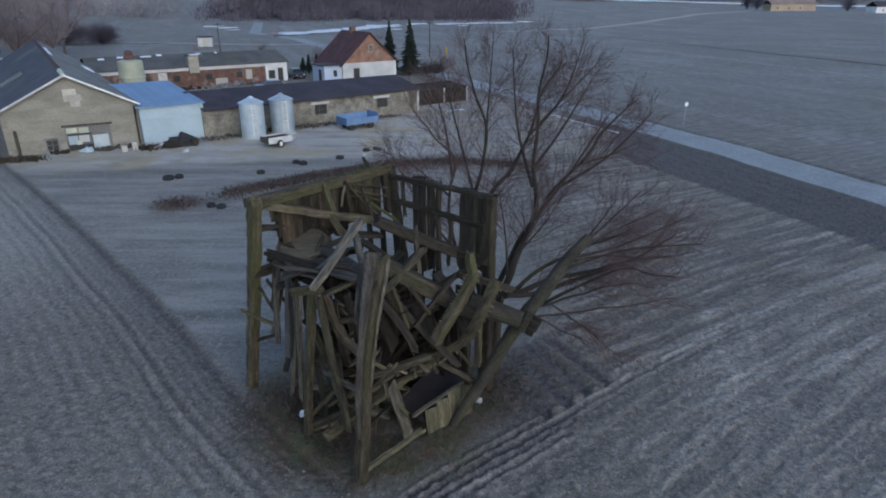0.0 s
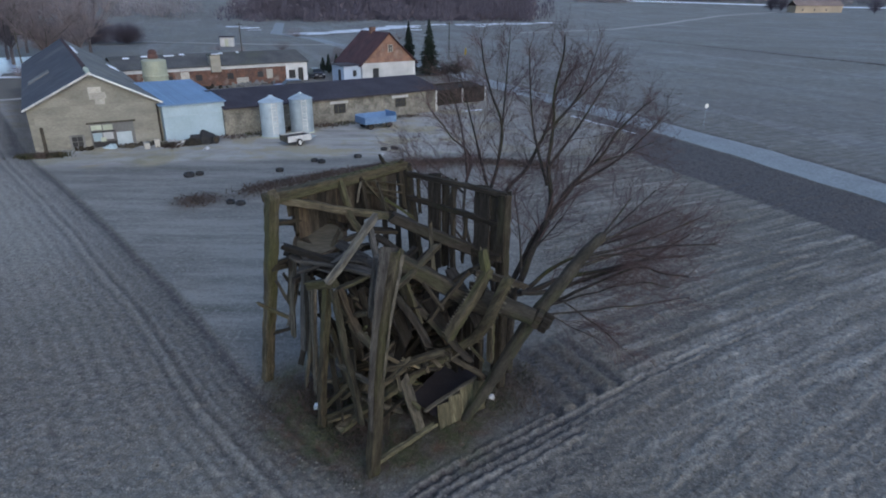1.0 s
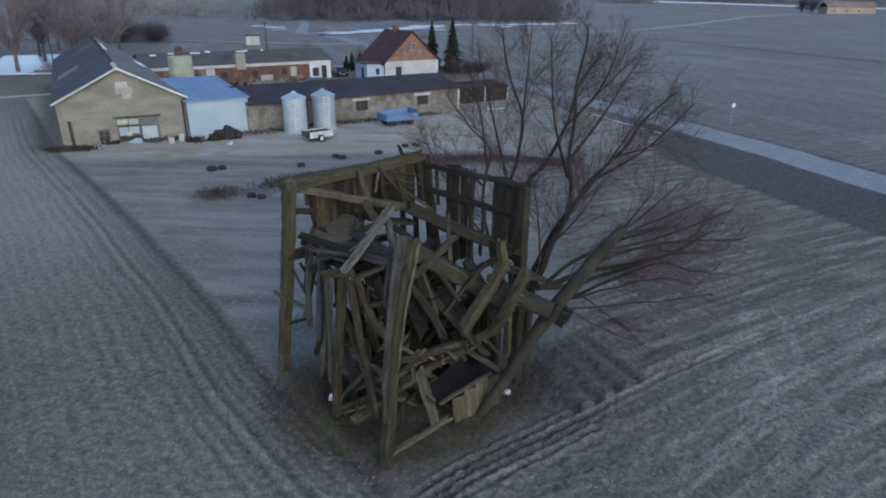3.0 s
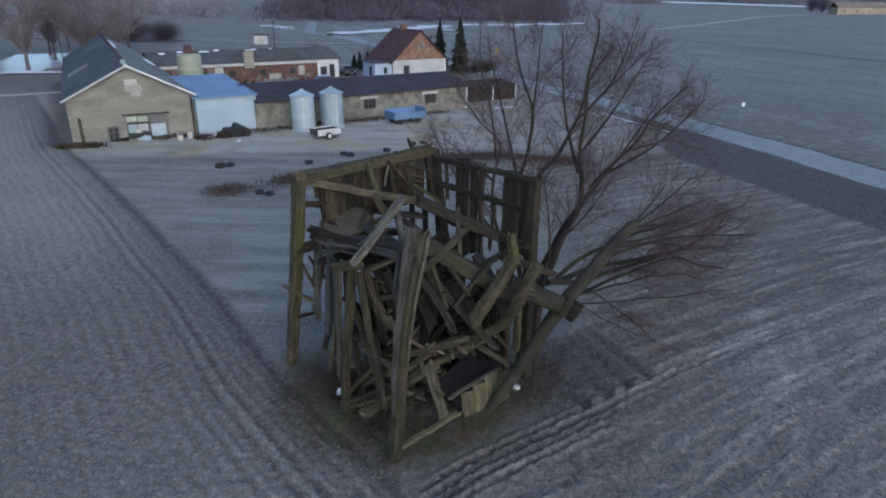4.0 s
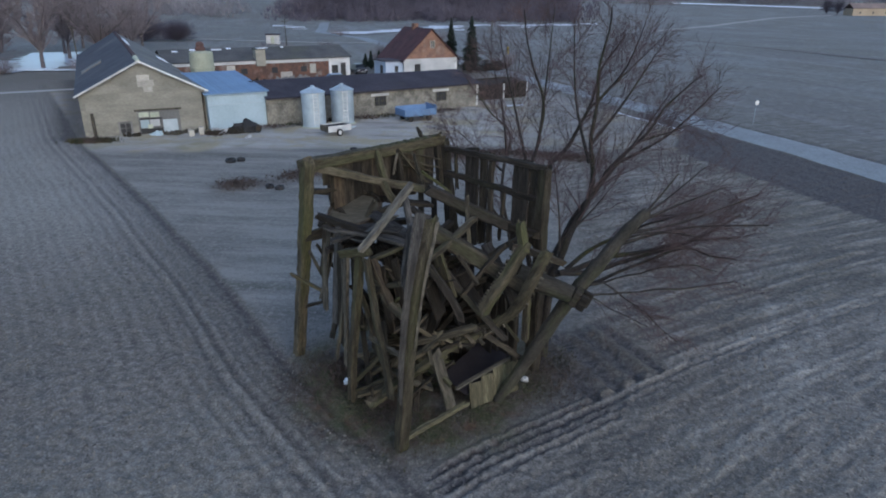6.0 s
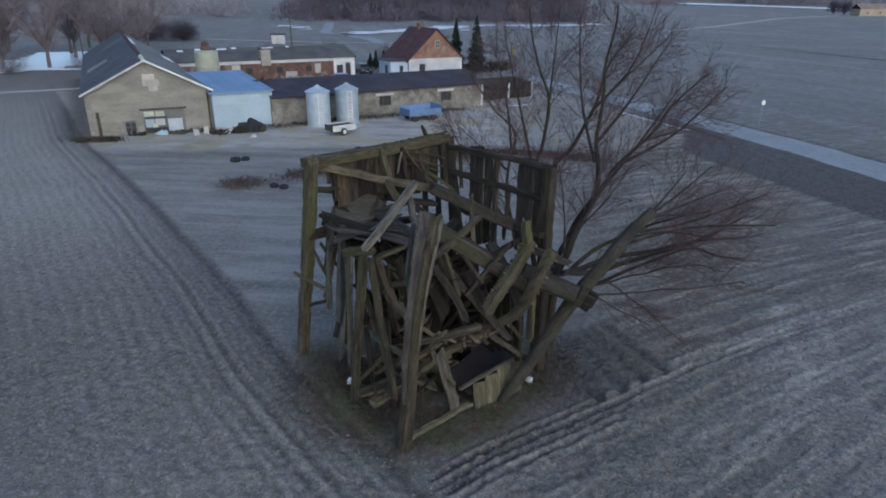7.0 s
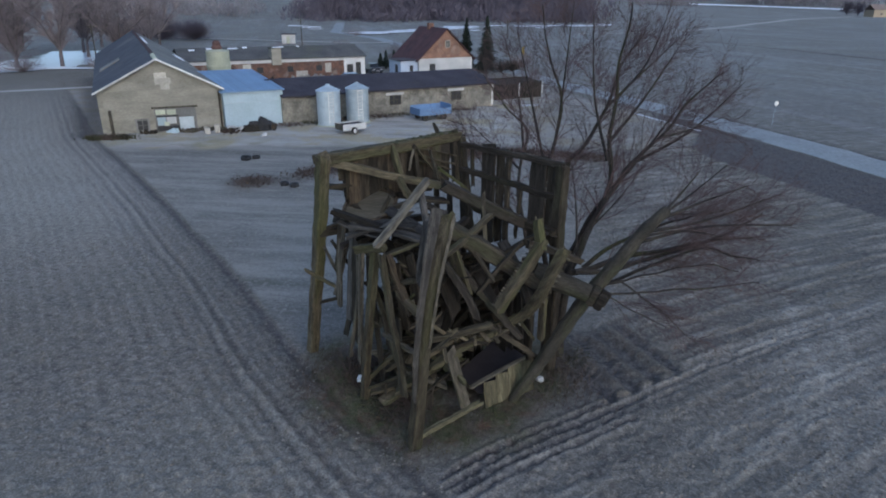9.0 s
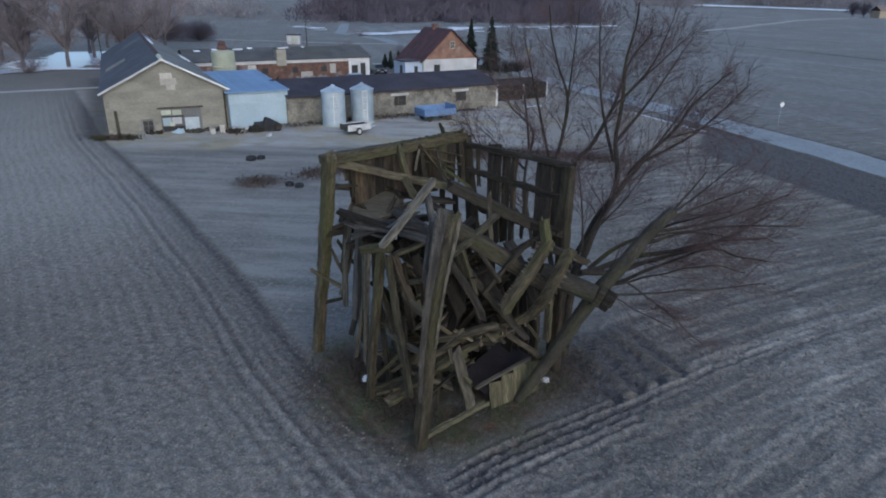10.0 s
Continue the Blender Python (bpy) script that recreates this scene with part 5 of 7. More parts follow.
# loose timbers heaped inside the frame
heap = random.Random(77)
# mostly dark woods: the shade inside the ruin is put into their colour
HEAP_MATS = (wood_dark, wood_black, wood_dark, wood_black, wood_brown, wood_dark, wood_dark, wood_black, wood_moss)
for k in range(210):
    f = heap.random()
    # low and wide at the bottom, narrow higher up
    z = 0.25 + 4.3 * f ** 1.3 + 0.3 * heap.random()
    reach = 1.9 - 0.26 * z
    u, v = heap.uniform(-1, 1) * reach, heap.uniform(-1, 1) * reach
    c = Vector((-1.75 + 0.69 * u + 0.72 * v, 16.2 + 0.72 * u - 0.55 * v, z))
    d = Vector((heap.gauss(0, 1), heap.gauss(0, 1), heap.gauss(0, 0.75))).normalized() * heap.uniform(0.5, 1.15)
    if z + abs(d.z) > 5.2 or z - abs(d.z) < 0.02:
        d.z *= 0.25
    if c.x > -1.5 and c.z < 1.9 and c.y < 17.6 or c.x - c.y > -16.9 and c.z < 1.2:
        continue
    w = heap.choice((0.12, 0.16, 0.22, 0.28, 0.36))
    beam("fallen_timber", tuple(c - d), tuple(c + d), w, heap.choice((0.05, 0.10, 0.14)), (wood_moss, wood_dark, wood_grey, wood_tan)[k % 4] if c.x < -1.9 and c.z < 3.3 else HEAP_MATS[k % len(HEAP_MATS)])
# wide black boards added on edge inside the frame to darken its interior
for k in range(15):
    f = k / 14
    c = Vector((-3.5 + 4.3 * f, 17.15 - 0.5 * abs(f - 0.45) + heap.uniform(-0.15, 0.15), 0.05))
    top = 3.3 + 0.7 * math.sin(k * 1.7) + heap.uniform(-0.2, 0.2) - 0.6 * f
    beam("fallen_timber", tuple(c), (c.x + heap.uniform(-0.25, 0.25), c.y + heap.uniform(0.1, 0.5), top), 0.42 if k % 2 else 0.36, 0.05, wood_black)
# broken brown boards hanging on the near left side
for k in range(14):
    f = k / 13
    c = Vector((-2.75 + 0.75 * f + heap.uniform(-0.15, 0.15), 14.75 - 0.25 * f + heap.uniform(-0.2, 0.2), 4.15 - 1.3 * f + heap.uniform(-0.3, 0.3)))
    d = Vector((heap.uniform(-0.3, 0.3), heap.uniform(-0.25, 0.1), heap.uniform(0.1, 0.42)))
    beam("fallen_timber", tuple(c - d), tuple(c + d), heap.choice((0.10, 0.16, 0.2)), 0.05, (wood_brown, wood_tan, wood_moss)[k % 3])
# splintered ends across the near right opening
for k in range(16):
    f = k / 15
    c = Vector((-1.55 + 1.5 * f, 13.9 + 1.1 * f + heap.uniform(-0.1, 0.1), 2.75 - 0.35 * f + heap.uniform(-0.15, 0.15)))
    d = Vector((heap.uniform(-0.35, 0.35), heap.uniform(-0.2, 0.3), heap.uniform(-0.2, 0.25)))
    beam("fallen_timber", tuple(c - d), tuple(c + d), heap.choice((0.07, 0.10, 0.14)), 0.06, (wood_moss, wood_tan, wood_dark)[k % 3])

# black sheet that stands in for the dark opening of the ruin
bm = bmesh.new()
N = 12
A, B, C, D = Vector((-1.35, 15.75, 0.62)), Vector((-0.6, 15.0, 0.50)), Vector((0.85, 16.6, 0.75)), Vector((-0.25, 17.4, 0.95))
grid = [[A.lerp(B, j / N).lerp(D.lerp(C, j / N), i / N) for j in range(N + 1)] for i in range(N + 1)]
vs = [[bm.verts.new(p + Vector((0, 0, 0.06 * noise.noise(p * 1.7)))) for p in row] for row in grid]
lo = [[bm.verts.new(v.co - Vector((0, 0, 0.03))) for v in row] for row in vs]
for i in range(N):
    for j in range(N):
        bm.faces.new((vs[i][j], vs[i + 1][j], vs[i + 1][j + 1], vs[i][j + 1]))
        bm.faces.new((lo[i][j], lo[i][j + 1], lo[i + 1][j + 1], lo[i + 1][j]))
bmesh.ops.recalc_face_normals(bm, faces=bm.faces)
tagged(part("tar_felt_sheet", bm, earth_floor), "black sheet sagging in the dark opening of the ruin", "roofing felt")
for i, (a, b) in enumerate((((-1.3, 15.75, 0), (-1.3, 15.75, 0.6)), ((0.75, 16.55, 0), (0.75, 16.55, 0.72)), ((-0.25, 17.3, 0), (-0.25, 17.3, 0.9)))):
    beam("prop", a, b, 0.14, 0.12, wood_black)

# a wooden crown wheel boarded over, tipped towards the field under the rail
CROWN = Matrix.Translation((-3.95, 16.45, 5.44)) @ pose(0, 0, 0, 20, -7, 0)
tub = thing("crown_wheel", "tan boarded wooden crown wheel tipped under the rail", "mill wheel", CROWN)
part("casing", lathe([(0.55, -0.34), (0.70, -0.20), (0.74, 0.02), (0.68, 0.08), (0.40, 0.10), (0.06, 0.11)], 26), material("tan_boards", (0.100, 0.089, 0.068), 0.9, (0.072, 0.064, 0.048), 2.0, (0.5, 4, 4), 0.5, 9, 0.25, patch=(0.06, 0.055, 0.036), patch_at=0.54, patch_scale=0.9), tub)
part("rim", lathe([(0.70, -0.02), (0.79, -0.01), (0.79, 0.10), (0.70, 0.11)], 26, None, False), wood_brown, tub, "dark rim of the wheel")
for k in range(19):
    a = radians(18 + 8.0 * k)
    ob = part("cog", box(-0.028, 0.028, -0.03, 0.03, 0.08, 0.20, 0.006), wood_dark, tub)
    ob.matrix_basis = Matrix.Translation((0.745 * math.cos(a), 0.745 * math.sin(a), 0)) @ pose(0, 0, 0, 0, 0, math.degrees(a))
beam("middle_rail", (-5.3, 16.1, 4.72), (-2.6, 18.4, 4.60), 0.22, 0.2, wood_dark)
beam("floor_joist", (-4.6, 15.6, 4.55), (-2.9, 18.2, 4.62), 0.18, 0.18, wood_black)

# splinters and moss clumps on the head rail
clump = random.Random(5)
bm = bmesh.new()
for k in range(110):
    f = 0.06 + 0.9 * clump.random()
    p = Vector((-5.06, 15.60, 6.99)).lerp(Vector((-1.75, 19.25, 7.12)), f) + Vector((clump.uniform(-0.14, 0.14), clump.uniform(-0.14, 0.14), 0.05))
    m = Matrix.Translation(p) @ Matrix.Diagonal((clump.uniform(0.04, 0.10), clump.uniform(0.04, 0.10), clump.uniform(0.015, 0.04), 1))
    bmesh.ops.create_icosphere(bm, subdivisions=1, radius=1, matrix=m)
tagged(part("moss", bm, material("moss_cushion", (0.064, 0.066, 0.034), 0.95, (0.048, 0.048, 0.030), 4, bump=0.6), mill), "cushions of moss", kind="stuff")
bm = bmesh.new()
for k in range(170):
    p = Vector((-4.0, 15.0, 0.06)).lerp(Vector((-2.9, 14.0, 0.06)), clump.random()) + Vector((clump.gauss(0, 0.2), clump.gauss(0.2, 0.25), clump.uniform(0, 0.06)))
    m = Matrix.Translation(p) @ Matrix.Diagonal((clump.uniform(0.03, 0.09), clump.uniform(0.03, 0.09), clump.uniform(0.015, 0.04), 1))
    bmesh.ops.create_icosphere(bm, subdivisions=1, radius=1, matrix=m)
tagged(part("moss", bm, material("ground_moss", (0.054, 0.055, 0.029), 0.95, (0.040, 0.036, 0.026), 5, bump=0.6), mill), "cushions of yellow-green moss at the foot of the posts", kind="stuff")
beam("splinter", (-2.3, 18.75, 7.0), (-2.45, 18.7, 7.42), 0.16, 0.05, wood_dark)
beam("splinter", (-2.0, 19.05, 7.0), (-1.8, 18.95, 7.25), 0.2, 0.05, wood_dark)


# small white scraps beside the ruin
def scrap(x, y, z, size, seed, name, label, category):
    rng = random.Random(seed)
    bm = bmesh.new()
    bmesh.ops.create_icosphere(bm, subdivisions=2, radius=size)
    for v in bm.verts:
        v.co *= rng.uniform(0.65, 1.25)
        v.co.z *= 0.7
    ob = tagged(part(name, bm, white_paint), label, category)
    ob.matrix_world = pose(x, y, z)
    return ob


scrap(-4.26, 15.72, 0.20, 0.13, 1, "plastic_bag", "crumpled white plastic bag by the mill posts", "bag")
scrap(1.15, 16.55, 0.10, 0.13, 2, "stone", "white stone lying beside the leaning trunk", "stone")


scrap(-6.44, 49.54, 0.16, 0.16, 3, "plastic_sheet", "torn white plastic sheet beside the old tyres", "plastic")


# rank grass and brambles round the foot of the ruin
def blades(name, places, height, width, mat, label, seed, lean=0.5, category="grass"):
    rng = random.Random(seed)
    verts, faces = [], []
    for x, y, z in places:
        h = height * rng.uniform(0.5, 1.3)
        a = rng.uniform(0, math.tau)
        dx, dy = math.cos(a), math.sin(a)
        l = rng.uniform(0.1, lean) * h
        b = rng.uniform(0, math.tau)
        lx, ly = math.cos(b) * l, math.sin(b) * l
        w = width * rng.uniform(0.6, 1.4)
        n = len(verts)
        verts += [(x - dx * w, y - dy * w, z - 0.02), (x + dx * w, y + dy * w, z - 0.02), (x + dx * w * 0.7 + lx * 0.4, y + dy * w * 0.7 + ly * 0.4, z + h * 0.6), (x - dx * w * 0.7 + lx * 0.4, y - dy * w * 0.7 + ly * 0.4, z + h * 0.6), (x + lx, y + ly, z + h)]
        faces += [(n, n + 1, n + 2, n + 3), (n + 3, n + 2, n + 4)]
    me = bpy.data.meshes.new(name)
    me.from_pydata(verts, [], faces)
    me.materials.append(mat)
    return tagged(new(name, me), label, category, kind="stuff")


rng = random.Random(9)
foot = []
SIDES = [((-2.2, 13.0), (1.6, 16.9)), ((-2.2, 13.0), (-6.2, 17.5)), ((1.0, 16.0), (2.6, 18.6))]
for (a, b), n, off in zip(SIDES, (1500, 1100, 500), (-0.25, 0.1, 0.0)):
    for k in range(n):
        f = rng.random()
        x, y = a[0] + (b[0] - a[0]) * f + rng.gauss(0, 0.38), a[1] + (b[1] - a[1]) * f + rng.gauss(off, 0.38)
        foot.append((x, y))
hz = land(np.array([p[0] for p in foot]), np.array([p[1] for p in foot]))[0]
blades("grass_tufts", [(x, y, float(z)) for (x, y), z in zip(foot, hz)], 0.09, 0.010, dry_grass, "short rank grass round the ruin", 12)
foot = [(-3.3 + 1.3 * rng.random() + rng.gauss(0, 0.25), 13.9 + 1.2 * rng.random() + rng.gauss(0, 0.25)) for k in range(1200)] + [(-5.2 + rng.gauss(0, 0.7), 16.2 + rng.gauss(0, 0.7)) for k in range(700)] + [(1.9 + rng.gauss(0, 0.6), 16.6 + rng.gauss(0, 0.8)) for k in range(700)]
hz = land(np.array([p[0] for p in foot]), np.array([p[1] for p in foot]))[0]
blades("brambles", [(x, y, float(z)) for (x, y), z in zip(foot, hz)], 0.12, 0.011, bramble, "reddish-brown dead brambles at the foot of the ruin", 13, 1.9, "brambles")
# torn boards behind the slate-grey ones
for a, b, w, mat in (((-5.0, 16.70, 4.98), (-3.42, 16.40, 4.57), 0.42, wood_slate), ((-4.77, 16.72, 5.10), (-3.45, 16.45, 4.86), 0.30, wood_dark), ((-3.50, 16.70, 5.24), (-2.36, 16.40, 4.34), 0.40, wood_slate),
                     ((-3.75, 16.75, 4.90), (-2.44, 16.45, 4.17), 0.40, wood_black), ((-4.6, 16.9, 4.55), (-2.7, 16.6, 3.9), 0.5, wood_black), ((-3.4, 17.0, 4.3), (-1.9, 16.6, 3.6), 0.5, wood_dark), ((-4.67, 16.9, 5.48), (-3.44, 16.7, 5.02), 0.30, wood_brown)):
    beam("fallen_timber", a, b, 0.05, w, mat)
beam("plank", (-0.98, 15.33, 0.05), (-1.66, 15.78, 1.11), 0.28, 0.06, wood_grey)
# boards of the far wall behind the dark beam
board("wall_board", (-2.27, 18.40, 3.37), (-2.30, 18.40, 5.63), 0.26, 0.035, wood_dark, mill, 390)
board("wall_board", (-1.89, 18.60, 3.31), (-1.94, 18.60, 5.44), 0.26, 0.035, wood_black, mill, 391)
board("wall_board", (-1.46, 18.80, 3.25), (-1.53, 18.80, 5.27), 0.26, 0.035, wood_dark, mill, 392)
board("wall_board", (-0.72, 18.90, 3.05), (-0.82, 18.90, 5.14), 0.26, 0.035, wood_black, mill, 393)
brush = [(-5.0 + 2.6 * rng.random(), 14.9 + 2.5 * rng.random()) for k in range(1700)]
brush = [(x, y) for x, y in brush if x + y > 11.0 and x + y < 13.6]
hz = land(np.array([p[0] for p in brush]), np.array([p[1] for p in brush]))[0]
blades("brambles", [(x, y, float(z)) for (x, y), z in zip(brush, hz)], 0.20, 0.016, bramble, "dark dead brambles grown up between the mill posts", 14, 1.1, "brambles")


# ---- bare tree behind the ruin ----
def curve_points(pts, per=4):
    out = []
    for i in range(len(pts) - 1):
        p0, p1, p2, p3 = (Vector(pts[max(i - 1, 0)]), Vector(pts[i]), Vector(pts[i + 1]), Vector(pts[min(i + 2, len(pts) - 1)]))
        for k in range(per):
            t = k / per
            out.append(0.5 * ((2 * p1) + (p2 - p0) * t + (2 * p0 - 5 * p1 + 4 * p2 - p3) * t * t + (3 * p1 - p0 - 3 * p2 + p3) * t ** 3))
    out.append(Vector(pts[-1]))
    return out


class Branches:
    """Collects thin tubes of many twigs as plain lists."""
    def __init__(self):
        self.verts, self.faces = [], []

    def add(self, pts, r0, r1, sides):
        n0 = len(self.verts)
        last = len(pts) - 1
        d = (pts[-1] - pts[0]).normalized()
        s = d.orthogonal().normalized()
        u = d.cross(s)
        for i, p in enumerate(pts):
            r = r0 + (r1 - r0) * i / last
            for k in range(sides):
                a = k * math.tau / sides
                self.verts.append(p + s * (math.cos(a) * r) + u * (math.sin(a) * r))
        for i in range(last):
            for k in range(sides):
                a, b = n0 + i * sides + k, n0 + i * sides + (k + 1) % sides
                self.faces.append((a, b, b + sides, a + sides))

    def spray(self, parent, mat):
        """Gives out what has gathered as one spray of twigs."""
        self.mesh("spray", mat, parent, "spray of thin reddish-brown twigs", "")
        self.verts, self.faces = [], []

    def mesh(self, name, mat, parent, label, kind="stuff"):
        me = bpy.data.meshes.new(name)
        me.from_pydata([tuple(v) for v in self.verts], [], self.faces)
        me.materials.append(mat)
        ob = new(name, me)
        ob.parent = parent
        return tagged(ob, label, kind=kind)


def shoot(rng, start, d, length, bend, n=4, wild=0.10):
    """A wavering shoot that turns towards the pull of bend."""
    pts, p, d = [start.copy()], start.copy(), d.normalized()
    for k in range(n):
        d = (d + bend * (0.6 / n) + Vector((rng.gauss(0, wild), rng.gauss(0, wild), rng.gauss(0, wild)))).normalized()
        p = p + d * (length / n)
        pts.append(p.copy())
    return pts


def fork(rng, d, angle):
    side = d.orthogonal().normalized()
    side.rotate(Matrix.Rotation(rng.uniform(0, math.tau), 3, d))
    return (d * math.cos(angle) + side * math.sin(angle)).normalized()


def clothe(rng, pts, r0, r1, pull, boughs, twigs, first=0.25, gap=0.34, reach=1.5):
    """Side branches, shoots and twigs on a limb."""
    total = sum((b - a).length for a, b in zip(pts, pts[1:]))
    run = 0.0
    nxt = total * first
    for a, b in zip(pts, pts[1:]):
        seg = (b - a).length
        d = (b - a).normalized()
        while run + seg > nxt:
            f = (nxt - run) / seg
            p = a.lerp(b, f)
            rest = 1 - nxt / total
            r = (r0 + (r1 - r0) * nxt / total) * 0.45
            side = shoot(rng, p, fork(rng, d, radians(rng.uniform(26, 56))), (0.6 + reach * rest) * rng.uniform(0.55, 1.25), pull * 0.7, 6, 0.13)
            boughs.add(side, max(r * 0.65, 0.009), 0.004, 4)
            for q in range(1, len(side)):
                for _ in range(2):
                    base = side[q - 1].lerp(side[q], rng.random())
                    e = (side[q] - side[q - 1]).normalized()
                    tw = shoot(rng, base, fork(rng, e, radians(rng.uniform(22, 52))), rng.uniform(0.4, 1.0) * (0.6 + 0.6 * rest), pull * 0.5, 4, 0.15)
                    boughs.add(tw, 0.0044, 0.0022, 3)
                    for k in range(3):
                        b2 = tw[1 + k % 3].lerp(tw[2 + k % 3] if 2 + k % 3 < len(tw) else tw[-1], rng.random())
                        e2 = (tw[-1] - tw[0]).normalized()
                        tt = shoot(rng, b2, fork(rng, e2, radians(rng.uniform(15, 40))), rng.uniform(0.18, 0.45), pull * 0.4, 2, 0.12)
                        twigs.add(tt, 0.0032, 0.0016, 3)
            nxt += gap * rng.uniform(0.7, 1.3)
        run += seg


def bare_tree():
    th = thing("bare_tree", "leafless many-stemmed tree with reddish twigs and a leaning mossy trunk", "tree", pose(0, 0, 0))
    rng = random.Random(21)
    boughs = Branches()
    twigs = boughs
    root = [(1.75, 18.3, -0.2), (1.78, 18.4, 1.2)]
    stems = [
        (root + [(1.82, 18.3, 2.59), (2.10, 18.4, 3.49), (2.57, 18.8, 4.41), (2.96, 19.2, 5.41), (2.94, 19.6, 6.74), (2.95, 20.0, 8.06), (3.09, 20.4, 9.37), (3.28, 20.6, 10.9)], 0.17, (0.10, 0, 0.5)),
        (root + [(1.78, 18.6, 2.10), (1.82, 18.8, 3.02), (2.48, 19.2, 4.36), (2.99, 19.3, 5.29), (3.64, 19.4, 6.29), (4.37, 19.4, 7.10), (5.09, 19.6, 8.10), (6.1, 19.9, 9.0)], 0.15, (0.35, 0, 0.35)),
        (root + [(1.60, 18.8, 2.40), (1.43, 19.4, 3.75), (1.58, 20.2, 5.82), (2.34, 20.4, 6.64), (2.86, 20.6, 7.80), (3.15, 20.8, 9.00), (3.9, 21.0, 10.1)], 0.15, (0.25, 0, 0.45)),
        (root + [(1.43, 19.0, 2.30), (0.88, 19.8, 3.97), (1.06, 20.6, 5.70), (1.39, 20.8, 6.99), (1.33, 20.8, 8.26), (0.88, 20.9, 9.46), (0.6, 21.0, 10.8)], 0.13, (0.0, 0, 0.5)),
        (root + [(1.25, 19.0, 2.29), (0.42, 20.0, 3.87), (0.22, 20.6, 5.66), (0.33, 20.8, 6.96), (-0.37, 21.2, 7.61), (-1.17, 21.6, 8.6)], 0.10, (-0.25, 0, 0.4)),
    ]
    for pts, r, pull in stems:
        fine = curve_points(pts)
        fine = [p + Vector((noise.noise(p * 1.1 + Vector((r * 90, 0, 0))), noise.noise(p * 1.1 + Vector((0, r * 90, 7))), 0)) * (0.14 * min(1, i / 6)) for i, p in enumerate(fine)]
        n = len(fine) - 1
        radii = [r * (1 - 0.86 * (i / n) ** 0.9) + (0.10 * (1 - i / 5) if i < 5 else 0) for i in range(n + 1)]
        part("stem", tube(fine, radii, 9), bark, th)
        clothe(rng, fine, r, 0.02, Vector(pull), boughs, twigs, 0.42, 0.21, 2.1)
        boughs.spray(th, twig_bark)
    # larger boughs that leave the stems
    for a, b, r, pull in (
            ((2.99, 19.3, 5.29), (5.3, 20.0, 8.6), 0.07, (0.3, 0, 0.4)), ((3.64, 19.4, 6.29), (6.7, 20.0, 8.7), 0.06, (0.4, 0, 0.25)), ((4.37, 19.4, 7.1), (6.3, 19.6, 7.8), 0.045, (0.4, 0, 0.15)),
            ((2.94, 19.7, 6.9), (4.9, 20.8, 9.7), 0.06, (0.25, 0, 0.4)), ((2.95, 20.0, 8.06), (4.4, 20.8, 10.5), 0.05, (0.2, 0, 0.45)), ((2.90, 19.5, 6.3), (2.2, 20.8, 10.6), 0.06, (0, 0, 0.5)),
            ((2.86, 20.6, 7.8), (5.1, 21.4, 10.0), 0.05, (0.3, 0, 0.35)), ((1.06, 20.6, 5.7), (-0.1, 21.2, 10.0), 0.06, (-0.05, 0, 0.5)), ((1.39, 20.8, 6.99), (1.6, 21.0, 10.9), 0.05, (0.05, 0, 0.5)),
            ((0.22, 20.6, 5.66), (-1.7, 21.4, 7.1), 0.045, (-0.3, 0, 0.3)), ((0.30, 20.7, 6.3), (-0.5, 21.6, 9.8), 0.05, (-0.1, 0, 0.5)), ((0.42, 20.0, 3.87), (-2.0, 20.8, 7.5), 0.05, (-0.2, 0, 0.4)),
            ((2.57, 18.8, 4.41), (3.9, 19.4, 6.0), 0.04, (0.3, 0, 0.3)), ((2.10, 18.4, 3.49), (1.8, 19.5, 6.3), 0.05, (0, 0, 0.4))):
        a, b = Vector(a), Vector(b)
        mid = a.lerp(b, 0.5) + Vector((rng.uniform(-0.2, 0.2), 0, -0.12 * (b - a).length * 0.5))
        fine = curve_points([a, mid, b], 5)
        part("bough", tube(fine, [r * (1 - 0.85 * i / (len(fine) - 1)) for i in range(len(fine))], 7), bark, th)
        clothe(rng, fine, r, 0.01, Vector(pull), boughs, twigs, 0.22, 0.21, 1.7)
        boughs.spray(th, twig_bark)
    # the leaning trunk
    lean = curve_points([(0.22, 15.38, -0.25), (0.42, 15.42, 0.25), (0.93, 15.5, 1.10), (1.55, 15.6, 2.25), (2.19, 15.7, 3.40), (2.84, 15.7, 4.39), (3.51, 16.0, 5.25), (4.11, 16.3, 5.80)], 5)
    n = len(lean) - 1
    trunk = part("leaning_trunk", tube(lean, [(0.10 + 0.32 * (i / n) * (1 - i / n) + 0.035 * i / n) * (1 + 0.07 * math.sin(i * 2.1)) for i in range(n + 1)], 12), trunk_bark, th, "mossy leaning trunk with a broken top")
    lengthwise(trunk, lean[0], lean[-1])
    for f, b, r, pull in (
            (0.95, (5.03, 17.2, 6.64), 0.04, (0.3, 0.05, 0.3)), (0.92, (6.41, 17.4, 6.25), 0.045, (0.4, 0, 0.15)), (0.88, (7.41, 17.6, 6.0), 0.05, (0.45, 0, 0.12)), (0.82, (7.71, 17.2, 5.24), 0.05, (0.45, 0, 0.08)),
            (0.90, (5.37, 18.2, 5.12), 0.035, (0.35, 0.1, 0.2)), (0.84, (5.79, 16.8, 4.95), 0.035, (0.4, 0, 0.1)), (0.97, (5.9, 17.8, 6.7), 0.035, (0.35, 0.1, 0.25))):
        a = lean[int(f * n)]
        b = Vector(b)
